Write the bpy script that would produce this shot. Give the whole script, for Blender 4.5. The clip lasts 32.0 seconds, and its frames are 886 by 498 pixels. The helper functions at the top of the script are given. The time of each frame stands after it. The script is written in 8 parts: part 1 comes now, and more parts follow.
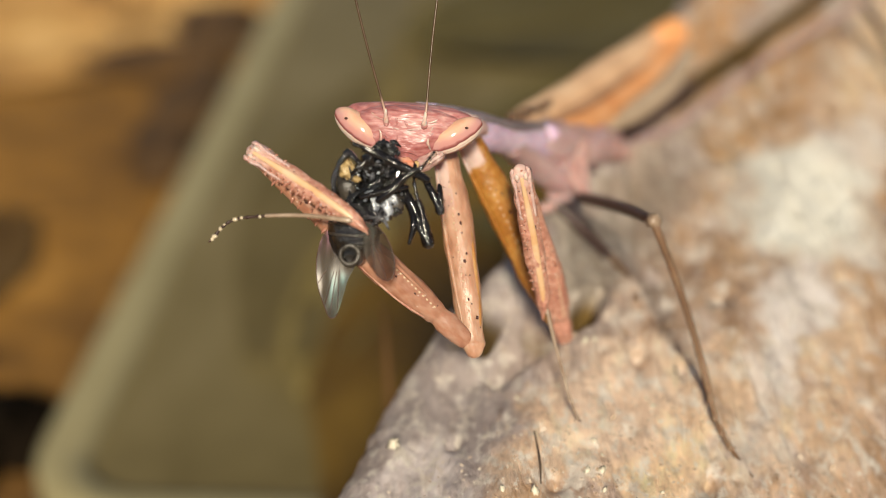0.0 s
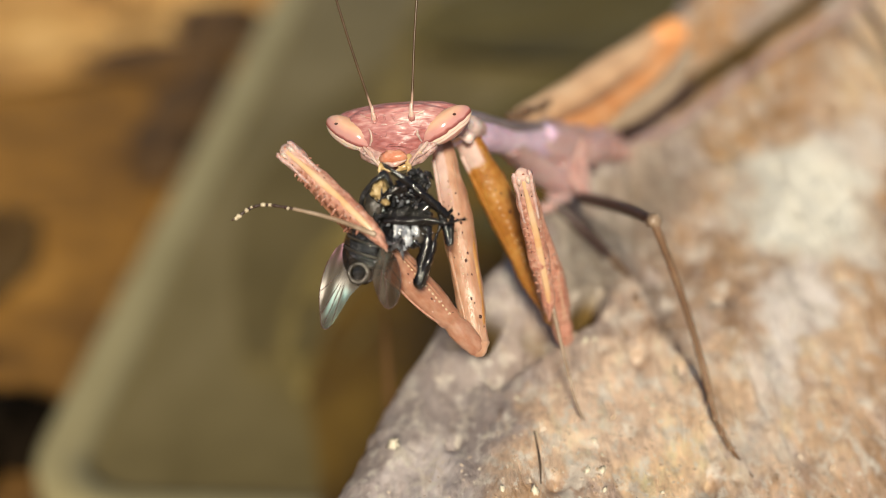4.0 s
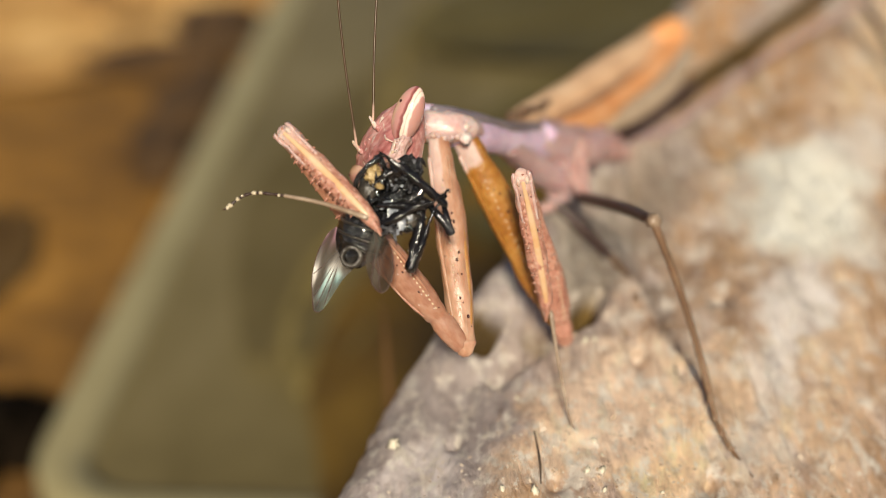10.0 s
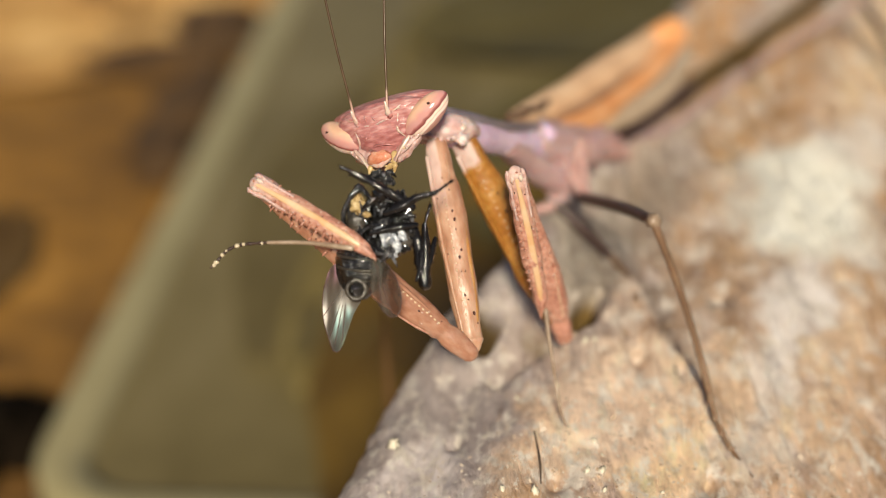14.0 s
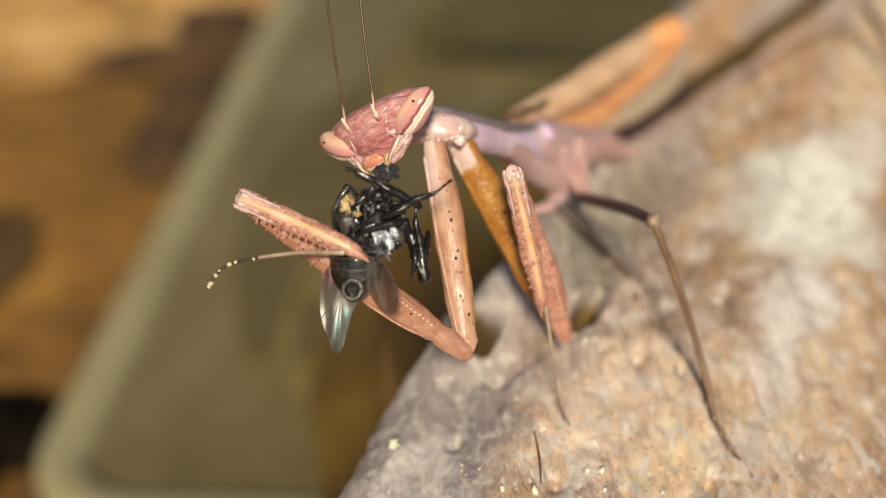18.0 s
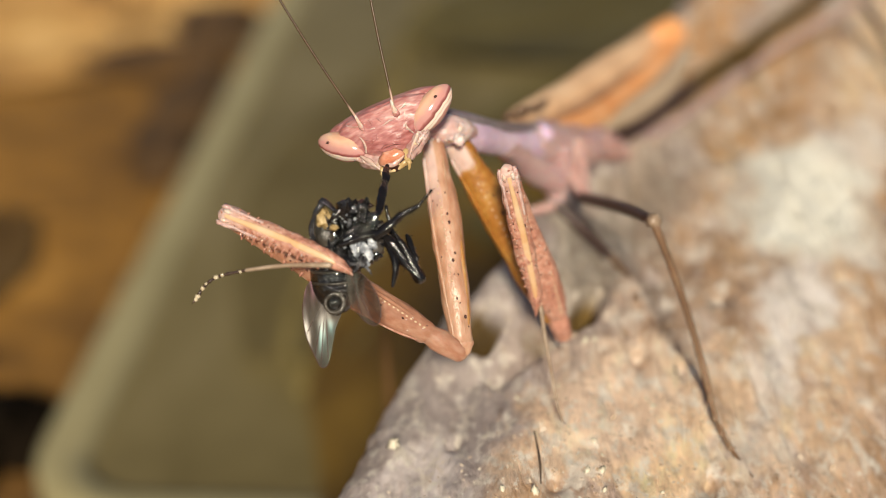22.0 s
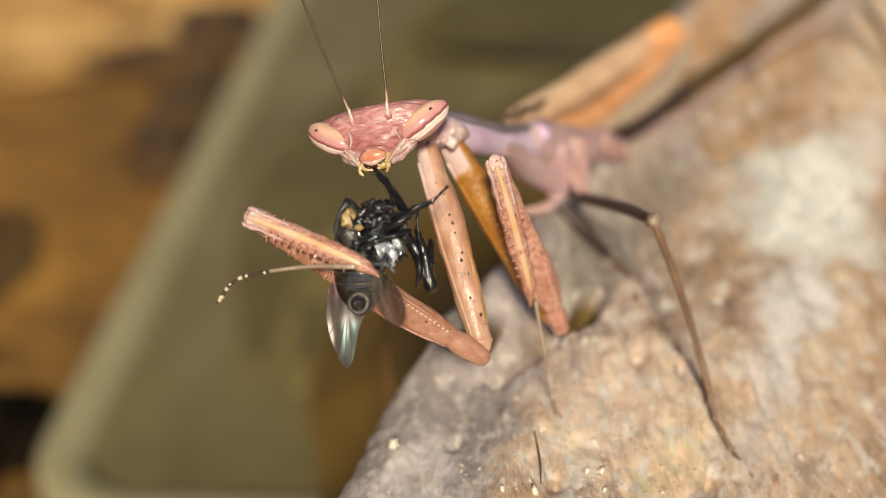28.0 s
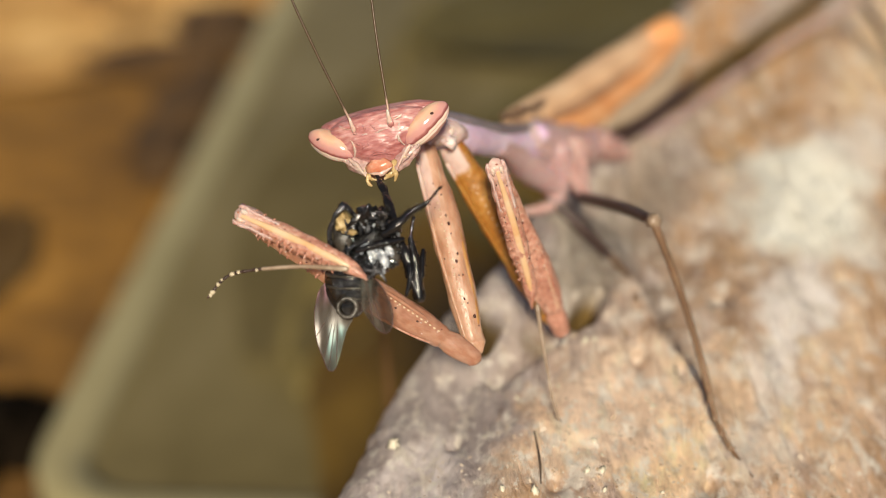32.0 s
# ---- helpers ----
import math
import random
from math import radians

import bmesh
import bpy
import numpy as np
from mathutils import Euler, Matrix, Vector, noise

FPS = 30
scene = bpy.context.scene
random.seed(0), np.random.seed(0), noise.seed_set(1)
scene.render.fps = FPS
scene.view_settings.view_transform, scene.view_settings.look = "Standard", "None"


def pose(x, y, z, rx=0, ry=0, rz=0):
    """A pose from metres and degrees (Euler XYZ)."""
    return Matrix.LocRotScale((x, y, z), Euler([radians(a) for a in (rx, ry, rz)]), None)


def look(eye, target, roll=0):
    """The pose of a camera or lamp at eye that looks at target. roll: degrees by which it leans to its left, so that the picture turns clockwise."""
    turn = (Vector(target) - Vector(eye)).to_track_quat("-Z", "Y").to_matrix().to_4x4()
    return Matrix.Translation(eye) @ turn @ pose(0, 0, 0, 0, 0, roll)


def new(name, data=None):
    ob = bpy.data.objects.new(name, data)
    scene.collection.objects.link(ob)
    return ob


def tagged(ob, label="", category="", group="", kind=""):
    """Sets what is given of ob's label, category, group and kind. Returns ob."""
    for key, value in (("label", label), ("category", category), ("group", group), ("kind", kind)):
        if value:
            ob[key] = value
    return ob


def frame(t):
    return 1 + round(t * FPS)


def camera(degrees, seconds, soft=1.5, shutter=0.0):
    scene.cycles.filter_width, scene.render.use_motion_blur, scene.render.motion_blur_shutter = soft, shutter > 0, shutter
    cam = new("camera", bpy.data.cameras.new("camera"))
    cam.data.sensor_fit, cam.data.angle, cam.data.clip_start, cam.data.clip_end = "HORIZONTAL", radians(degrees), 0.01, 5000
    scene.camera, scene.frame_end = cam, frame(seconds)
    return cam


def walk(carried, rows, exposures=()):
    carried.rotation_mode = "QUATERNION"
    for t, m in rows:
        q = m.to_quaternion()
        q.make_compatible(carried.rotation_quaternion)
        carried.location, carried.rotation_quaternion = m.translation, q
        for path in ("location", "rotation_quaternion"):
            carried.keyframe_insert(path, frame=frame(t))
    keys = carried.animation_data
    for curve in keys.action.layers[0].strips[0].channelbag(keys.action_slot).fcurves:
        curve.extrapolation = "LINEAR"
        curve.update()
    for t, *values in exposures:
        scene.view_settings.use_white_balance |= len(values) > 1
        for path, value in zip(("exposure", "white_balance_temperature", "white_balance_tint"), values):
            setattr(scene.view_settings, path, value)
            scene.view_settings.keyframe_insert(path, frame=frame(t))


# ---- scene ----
MM = 0.001
TILT = 30.0
EYE = Vector((0.0, 0.0, 0.092))
# stage: x to the side, y away along the line of sight, z across it; millimetres
STAGE = Matrix.Translation(EYE) @ Matrix.Rotation(radians(-TILT), 4, "X")

cam = camera(40, 32.0, soft=0.75)
cam.data.dof.use_dof = True
cam.data.dof.focus_distance = 0.0538
cam.data.dof.aperture_fstop = 24.0
EYE_POSE = look(EYE, EYE + Vector((0, math.cos(radians(TILT)), -math.sin(radians(TILT)))))
walk(cam, [(0.0, EYE_POSE), (32.0, EYE_POSE)])
scene.view_settings.exposure = 0.01

# ---- light: a high sun and a clear sky
world = bpy.data.worlds.new("world")
scene.world = world
world.use_nodes = True
SUN = Vector((0.0, -0.81, 0.58)).normalized()
sky = world.node_tree.nodes.new("ShaderNodeTexSky")
sky.sky_type = "NISHITA"
sky.sun_disc = False
sky.sun_elevation = math.asin(SUN.z)
sky.sun_rotation = math.atan2(SUN.x, SUN.y)
world.node_tree.nodes["Background"].inputs["Strength"].default_value = 0.041
world.node_tree.links.new(sky.outputs["Color"], world.node_tree.nodes["Background"].inputs["Color"])
sun = new("sun", bpy.data.lights.new("sun", "SUN"))
sun.data.energy, sun.data.angle, sun.data.color = 5.0, radians(7.0), (1.0, 0.890, 0.690)
sun.matrix_world = look(SUN, (0, 0, 0))


# ---- materials
def material(name, colors, scale=400.0, rough=0.5, bump=0.0, spec=0.5, sss=0.0, metal=0.0, detail=5.0,
             bump_scale=2500.0, bump_dist=0.00005, stretch=(1, 1, 1), fine=0.25, coat=0.0):
    """Two scales of noise over a ramp of colours, with fine relief. Scales are per metre."""
    m = bpy.data.materials.new(name)
    m.use_nodes = True
    nt = m.node_tree
    N, L = nt.nodes, nt.links
    b = N["Principled BSDF"]
    tc = N.new("ShaderNodeTexCoord")
    mp = N.new("ShaderNodeMapping")
    mp.inputs["Scale"].default_value = stretch
    L.new(tc.outputs["Object"], mp.inputs["Vector"])
    n1 = N.new("ShaderNodeTexNoise")
    n1.inputs["Scale"].default_value = scale
    n1.inputs["Detail"].default_value = detail
    n2 = N.new("ShaderNodeTexNoise")
    n2.inputs["Scale"].default_value = scale * 7.3
    n2.inputs["Detail"].default_value = 4.0
    L.new(mp.outputs["Vector"], n1.inputs["Vector"])
    L.new(mp.outputs["Vector"], n2.inputs["Vector"])
    mix = N.new("ShaderNodeMix")
    mix.inputs["Factor"].default_value = fine
    L.new(n1.outputs["Fac"], mix.inputs["A"])
    L.new(n2.outputs["Fac"], mix.inputs["B"])
    ramp = N.new("ShaderNodeValToRGB")
    el = ramp.color_ramp.elements
    stops = [0.32 + 0.36 * i / max(1, len(colors) - 1) for i in range(len(colors))]
    el[0].position, el[0].color = stops[0], (*colors[0], 1)
    el[1].position, el[1].color = stops[-1], (*colors[-1], 1)
    for s, c in list(zip(stops, colors))[1:-1]:
        e = el.new(s)
        e.color = (*c, 1)
    L.new(mix.outputs["Result"], ramp.inputs["Fac"])
    L.new(ramp.outputs["Color"], b.inputs["Base Color"])
    b.inputs["Roughness"].default_value = rough
    b.inputs["Metallic"].default_value = metal
    b.inputs["Specular IOR Level"].default_value = spec
    b.inputs["Coat Weight"].default_value = coat
    if sss:
        b.inputs["Subsurface Weight"].default_value = sss
        b.inputs["Subsurface Radius"].default_value = (1.0, 0.45, 0.3)
        b.inputs["Subsurface Scale"].default_value = 0.0006
    if bump:
        n3 = N.new("ShaderNodeTexNoise")
        n3.inputs["Scale"].default_value = bump_scale
        n3.inputs["Detail"].default_value = 6.0
        L.new(mp.outputs["Vector"], n3.inputs["Vector"])
        bp = N.new("ShaderNodeBump")
        bp.inputs["Strength"].default_value = bump
        bp.inputs["Distance"].default_value = bump_dist
        L.new(n3.outputs["Fac"], bp.inputs["Height"])
        L.new(bp.outputs["Normal"], b.inputs["Normal"])
    return m


PINK = material("rose_cuticle", [(0.265, 0.070, 0.068), (0.460, 0.192, 0.186), (0.680, 0.415, 0.385)], 620, 0.33, 0.9, 0.5, 0.14, bump_scale=1000, bump_dist=0.00024, coat=0.22, fine=0.45, stretch=(0.45, 1.0, 1.5))
HONEY = material("honey_cuticle", [(0.315, 0.143, 0.082), (0.445, 0.238, 0.152), (0.560, 0.348, 0.245)], 420, 0.34, 0.9, 0.5, 0.25, bump_scale=1700, bump_dist=0.00012, coat=0.25, stretch=(0.4, 1, 1), fine=0.6)
ROSY_PEACH = material("rosy_peach_cuticle", [(0.265, 0.106, 0.064), (0.375, 0.185, 0.120), (0.455, 0.268, 0.195)], 520, 0.34, 0.9, 0.5, 0.15, bump_scale=1700, bump_dist=0.00010, coat=0.25, stretch=(0.5, 1, 1), fine=0.6)
ROSE_LEG = material("rose_brown_cuticle", [(0.300, 0.110, 0.078), (0.485, 0.230, 0.168), (0.610, 0.370, 0.288)], 650, 0.36, 0.9, 0.5, 0.12, bump_scale=1800, bump_dist=0.0003, coat=0.3, fine=0.6)
AMBER = material("amber_cuticle", [(0.185, 0.064, 0.010), (0.340, 0.142, 0.024), (0.460, 0.235, 0.062)], 500, 0.34, 0.6, 0.5, 0.3, bump_scale=1800, bump_dist=0.00012, fine=0.45)
AMBER_EDGE = material("amber_margin_cuticle", [(0.300, 0.118, 0.030), (0.430, 0.200, 0.065), (0.520, 0.290, 0.125)], 500, 0.58, 0.4, 0.3, 0.3, bump_scale=1800, bump_dist=0.0001)
THORN_SKIN = material("thorn_cuticle", [(0.30, 0.11, 0.075), (0.52, 0.27, 0.19)], 900, 0.28, 0.0, coat=0.4)
LILAC = material("lilac_cuticle", [(0.575, 0.400, 0.580), (0.710, 0.525, 0.710), (0.815, 0.660, 0.810)], 300, 0.38, 0.6, 0.5, 0.35, coat=0.2, bump_scale=1200, bump_dist=0.0002)
SHOULDER = material("pale_shoulder_cuticle", [(0.560, 0.350, 0.335), (0.690, 0.490, 0.470), (0.820, 0.690, 0.660)], 600, 0.34, 0.6, 0.5, 0.4, coat=0.2, bump_scale=1800, bump_dist=0.0002)
SLATE = material("slate_lilac_cuticle", [(0.130, 0.105, 0.125), (0.185, 0.155, 0.180), (0.250, 0.215, 0.240)], 400, 0.4, 0.4, 0.5, 0.2, bump_scale=1200, bump_dist=0.0002)
BLUSH = material("blush_cuticle", [(0.420, 0.215, 0.200), (0.560, 0.350, 0.325), (0.720, 0.560, 0.525)], 700, 0.28, 0.9, 0.5, 0.18, coat=0.5, bump_scale=2400, bump_dist=0.0002, fine=0.45)
CARINA = material("pale_rose_ridge", [(0.470, 0.240, 0.200), (0.640, 0.430, 0.370), (0.780, 0.640, 0.560)], 1100, 0.25, 0.6, 0.5, 0.3, coat=0.4, bump_scale=1800, bump_dist=0.0002)
BREAST = material("pale_breast_cuticle", [(0.410, 0.240, 0.250), (0.530, 0.352, 0.360), (0.640, 0.480, 0.485)], 420, 0.32, 0.5, 0.5, 0.5, bump_scale=1200, bump_dist=0.0002)
MID_COXA = material("dull_rose_coxa", [(0.34, 0.19, 0.175), (0.44, 0.27, 0.25), (0.52, 0.36, 0.33)], 500, 0.45, 0.5, 0.4, 0.3, bump_scale=1500, bump_dist=0.0002)
CREAM = material("cream_cuticle", [(0.590, 0.315, 0.138), (0.636, 0.406, 0.225), (0.666, 0.472, 0.312)], 700, 0.32, 0.3)
PALE = material("pale_tubercle", [(0.583, 0.395, 0.251), (0.642, 0.503, 0.364)], 900, 0.25, 0.0)
JOINT = material("ivory_joint", [(0.468, 0.377, 0.240), (0.663, 0.590, 0.448)], 900, 0.2, 0.0)
DARK_SPOT = material("dark_spot", [(0.03, 0.008, 0.006), (0.07, 0.02, 0.014)], 900, 0.4)
BROWN_LEG = material("brown_cuticle", [(0.119, 0.066, 0.037), (0.175, 0.105, 0.062), (0.250, 0.164, 0.106)], 500, 0.36, 0.3, sss=0.15)
FOOT_SKIN = material("drab_foot_cuticle", [(0.17, 0.11, 0.07), (0.29, 0.21, 0.15), (0.42, 0.33, 0.25)], 900, 0.3, 0.3)
ANTENNA_SKIN = material("antenna_cuticle", [(0.05, 0.028, 0.014), (0.11, 0.065, 0.035)], 900, 0.35)
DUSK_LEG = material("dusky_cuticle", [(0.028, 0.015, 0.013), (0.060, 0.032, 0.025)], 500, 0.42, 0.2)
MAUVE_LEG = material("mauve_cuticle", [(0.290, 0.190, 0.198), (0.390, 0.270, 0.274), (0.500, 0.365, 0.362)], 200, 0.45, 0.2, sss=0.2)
TAN_WING = material("tan_tegmen", [(0.640, 0.395, 0.235), (0.780, 0.505, 0.305), (0.865, 0.615, 0.405)], 260, 0.5, 0.4, stretch=(0.3, 1, 1))
ORANGE_WING = material("orange_tegmen", [(0.632, 0.257, 0.091), (0.741, 0.361, 0.156), (0.776, 0.456, 0.258)], 260, 0.45, 0.3, stretch=(0.3, 1, 1))
EDGE_WING = material("beige_hindwing", [(0.30, 0.22, 0.15), (0.42, 0.32, 0.23), (0.50, 0.40, 0.30)], 260, 0.5, 0.3, stretch=(0.3, 1, 1))
VEIN_DARK = material("dark_vein", [(0.400, 0.220, 0.120), (0.560, 0.320, 0.185)], 300, 0.5)
LABRUM = material("orange_labrum", [(0.480, 0.125, 0.062), (0.620, 0.260, 0.160), (0.700, 0.450, 0.360)], 1100, 0.22, 0.6, sss=0.2, bump_scale=1800, bump_dist=0.00015)
JAW = material("pale_jaw", [(0.30, 0.17, 0.06), (0.52, 0.37, 0.17), (0.74, 0.62, 0.42)], 1500, 0.3, 0.5)
BLACK = material("black_cuticle", [(0.002, 0.002, 0.002), (0.006, 0.006, 0.006), (0.022, 0.021, 0.019)], 1300, 0.16, 1.0, 0.7, bump_scale=3200, bump_dist=0.0003, coat=0.6)
BLACK_LEG = material("black_leg", [(0.003, 0.003, 0.004), (0.014, 0.012, 0.012)], 900, 0.15, 0.6, 0.5, bump_scale=2600, bump_dist=0.00012)
# the pale colours of these two stand in for glints on black cuticle
GLINT = material("painted_glint_cuticle", [(0.060, 0.060, 0.074), (0.270, 0.282, 0.329), (0.432, 0.450, 0.508)], 1500, 0.12, 0.6, 0.9, bump_scale=2600, bump_dist=0.0003)
GREY_GLINT = material("grey_glint_cuticle", [(0.009, 0.009, 0.010), (0.054, 0.054, 0.060), (0.300, 0.312, 0.348)], 2000, 0.14, 1.0, 0.5, bump_scale=2600, bump_dist=0.0007)
SILVER = material("silver_blue_plate", [(0.030, 0.033, 0.040), (0.220, 0.240, 0.280), (0.560, 0.600, 0.650)], 2200, 0.2, 0.6, 0.8, bump_scale=2600, bump_dist=0.0002)
SMOKE = material("smoky_cuticle", [(0.014, 0.013, 0.010), (0.042, 0.036, 0.029), (0.098, 0.084, 0.070)], 900, 0.3, 0.8, 0.6, bump_scale=2000, bump_dist=0.0002)
OCHRE = material("ochre_tissue", [(0.054, 0.030, 0.012), (0.428, 0.299, 0.131), (0.712, 0.580, 0.358)], 1900, 0.25, 1.0, bump_scale=2600, bump_dist=0.0003)


def graded(base, name, colors, x0, x1):
    """A copy of a cuticle that pales towards the shoulder joint (small local x)."""
    m = base.copy()
    m.name = name
    nt = m.node_tree
    N, L = nt.nodes, nt.links
    b = N["Principled BSDF"]
    old = b.inputs["Base Color"].links[0].from_socket
    tc = N.new("ShaderNodeTexCoord")
    sx = N.new("ShaderNodeSeparateXYZ")
    L.new(tc.outputs["Object"], sx.inputs["Vector"])
    n = N.new("ShaderNodeTexNoise")
    n.inputs["Scale"].default_value, n.inputs["Detail"].default_value = 900, 5
    L.new(tc.outputs["Object"], n.inputs["Vector"])
    ma = N.new("ShaderNodeMath")
    ma.operation = "MULTIPLY_ADD"
    ma.inputs[1].default_value = 0.0022
    L.new(n.outputs["Fac"], ma.inputs[0])
    L.new(sx.outputs["X"], ma.inputs[2])
    mr = N.new("ShaderNodeMapRange")
    mr.inputs["From Min"].default_value, mr.inputs["From Max"].default_value = x0 + 0.0011, x1 + 0.0011
    L.new(ma.outputs["Value"], mr.inputs["Value"])
    r = N.new("ShaderNodeValToRGB")
    r.color_ramp.elements[0].position, r.color_ramp.elements[0].color = 0.35, (*colors[0], 1)
    r.color_ramp.elements[1].position, r.color_ramp.elements[1].color = 0.65, (*colors[1], 1)
    L.new(n.outputs["Fac"], r.inputs["Fac"])
    x = N.new("ShaderNodeMix")
    x.data_type = "RGBA"
    L.new(mr.outputs["Result"], x.inputs[0])
    L.new(r.outputs["Color"], x.inputs[6])
    L.new(old, x.inputs[7])
    L.new(x.outputs[2], b.inputs["Base Color"])
    return m


ANTENNA_GRADED = graded(ANTENNA_SKIN, "graded_antenna_cuticle", [(0.50, 0.30, 0.24), (0.60, 0.42, 0.33)], 0.0002, 0.0010)
KNEE_SKIN = graded(ROSE_LEG, "graded_shin_cuticle", [(0.52, 0.32, 0.285), (0.72, 0.53, 0.48)], -0.0002, 0.0017)

def two_sided(base, name, x0, x1, z0, z1):
    """A copy of a cuticle, pale pink on one side (low local z) near the joint, between x0 and x1."""
    m = graded(base, name, [(0.49, 0.325, 0.295), (0.66, 0.50, 0.455)], x0, x1)
    nt = m.node_tree
    N, L = nt.nodes, nt.links
    mix = N["Principled BSDF"].inputs["Base Color"].links[0].from_node
    tc, sep, wave, side, both = N.new("ShaderNodeTexCoord"), N.new("ShaderNodeSeparateXYZ"), N.new("ShaderNodeTexNoise"), N.new("ShaderNodeMapRange"), N.new("ShaderNodeMath")
    L.new(tc.outputs["Object"], sep.inputs["Vector"])
    L.new(tc.outputs["Object"], wave.inputs["Vector"])
    wave.inputs["Scale"].default_value = 900
    add = N.new("ShaderNodeMath")
    add.operation = "MULTIPLY_ADD"
    add.inputs[1].default_value = 0.00022
    L.new(wave.outputs["Fac"], add.inputs[0])
    L.new(sep.outputs["Z"], add.inputs[2])
    side.inputs["From Min"].default_value, side.inputs["From Max"].default_value = z0, z1
    L.new(add.outputs["Value"], side.inputs["Value"])
    old = mix.inputs[0].links[0].from_socket
    both.operation = "MAXIMUM"
    L.new(old, both.inputs[0])
    L.new(side.outputs["Result"], both.inputs[1])
    L.new(both.outputs["Value"], mix.inputs[0])
    return m


PEACH_COXA = two_sided(HONEY, "peach_coxa_cuticle", 0.0014, 0.0036, 0.00008, 0.00020)
AMBER_COXA = two_sided(AMBER, "amber_coxa_cuticle", 0.0012, 0.0016, 0.00034, 0.00050)


def wood_material():
    """Bleached, weathered wood: grey, lilac, tan and rust patches along the grain (local x), with pale flakes."""
    m = bpy.data.materials.new("weathered_wood")
    m.use_nodes = True
    nt = m.node_tree
    N, L = nt.nodes, nt.links
    b = N["Principled BSDF"]
    tc = N.new("ShaderNodeTexCoord")
    grain = N.new("ShaderNodeVectorRotate")
    grain.rotation_type = "Z_AXIS"
    grain.inputs["Angle"].default_value = radians(-24)
    L.new(tc.outputs["Object"], grain.inputs["Vector"])

    def noise_at(scale, stretch, detail=5.0, rough=0.6):
        mp = N.new("ShaderNodeMapping")
        mp.inputs["Scale"].default_value = stretch
        L.new(grain.outputs["Vector"], mp.inputs["Vector"])
        n = N.new("ShaderNodeTexNoise")
        n.inputs["Scale"].default_value = scale
        n.inputs["Detail"].default_value = detail
        n.inputs["Roughness"].default_value = rough
        L.new(mp.outputs["Vector"], n.inputs["Vector"])
        return n.outputs["Fac"]

    def ramp_of(fac, stops):
        r = N.new("ShaderNodeValToRGB")
        el = r.color_ramp.elements
        el[0].position, el[0].color = stops[0][0], (*stops[0][1], 1)
        el[1].position, el[1].color = stops[-1][0], (*stops[-1][1], 1)
        for s, c in stops[1:-1]:
            e = el.new(s)
            e.color = (*c, 1)
        L.new(fac, r.inputs["Fac"])
        return r.outputs["Color"]

    def blend(fac, a, c, kind="MIX"):
        x = N.new("ShaderNodeMix")
        x.data_type, x.blend_type = "RGBA", kind
        if isinstance(fac, float):
            x.inputs[0].default_value = fac
        else:
            L.new(fac, x.inputs[0])
        L.new(a, x.inputs[6])
        L.new(c, x.inputs[7])
        return x.outputs[2]

    grey = ramp_of(noise_at(190, (0.45, 1.2, 1), 7.0), [(0.3, (0.20, 0.155, 0.13)), (0.5, (0.47, 0.385, 0.315)), (0.7, (0.74, 0.67, 0.58))])
    tan = ramp_of(noise_at(260, (0.42, 1.2, 1), 7.0), [(0.3, (0.24, 0.125, 0.055)), (0.5, (0.55, 0.36, 0.20)), (0.68, (0.76, 0.58, 0.38))])
    patch = ramp_of(noise_at(120, (0.55, 1.2, 1), 8.0, 0.7), [(0.40, (0, 0, 0)), (0.56, (1, 1, 1))])
    base = blend(patch, grey, tan)
    sp = N.new("ShaderNodeSeparateXYZ")
    L.new(tc.outputs["Object"], sp.inputs["Vector"])
    edge = N.new("ShaderNodeMath")
    edge.operation = "MULTIPLY_ADD"
    edge.inputs[1].default_value = 0.009
    L.new(noise_at(120, (0.5, 1, 1), 5.0), edge.inputs[0])
    L.new(sp.outputs["Y"], edge.inputs[2])
    flank = N.new("ShaderNodeMapRange")
    flank.inputs["From Min"].default_value, flank.inputs["From Max"].default_value = 0.0068, 0.0020
    flank.inputs["To Max"].default_value = 0.92
    L.new(edge.outputs["Value"], flank.inputs["Value"])
    bleached = ramp_of(noise_at(260, (0.5, 1.2, 1)), [(0.3, (0.250, 0.218, 0.212)), (0.5, (0.440, 0.398, 0.384)), (0.7, (0.64, 0.59, 0.568))])
    streak = ramp_of(noise_at(900, (0.10, 1.0, 1)), [(0.35, (0.55, 0.5, 0.47)), (0.6, (1, 1, 1))])
    base = blend(0.5, base, streak, "MULTIPLY")
    flake = ramp_of(noise_at(300, (0.45, 1.0, 1), 8.0, 0.7), [(0.56, (0, 0, 0)), (0.64, (1, 1, 1))])
    pale = ramp_of(noise_at(700, (1, 1, 1)), [(0.3, (0.76, 0.65, 0.55)), (0.7, (0.88, 0.83, 0.76))])
    base = blend(flake, base, pale)
    grit = ramp_of(noise_at(2100, (0.7, 1, 1), 6.0, 0.7), [(0.34, (0.35, 0.30, 0.27)), (0.5, (1, 1, 1))])
    speck = ramp_of(noise_at(2400, (0.8, 1, 1), 4.0), [(0.63, (0, 0, 0)), (0.67, (1, 1, 1))])
    rust = ramp_of(noise_at(140, (0.7, 1.0, 1), 7.0, 0.7), [(0.56, (0, 0, 0)), (0.68, (0.75, 0.75, 0.75))])
    rusty = ramp_of(noise_at(500, (0.5, 1, 1)), [(0.3, (0.40, 0.18, 0.06)), (0.7, (0.66, 0.38, 0.16))])
    base = blend(rust, base, rusty)
    near = N.new("ShaderNodeMapRange")
    near.inputs["From Min"].default_value, near.inputs["From Max"].default_value = -0.014, 0.002
    near.inputs["To Max"].default_value = 0.8
    L.new(sp.outputs["X"], near.inputs["Value"])
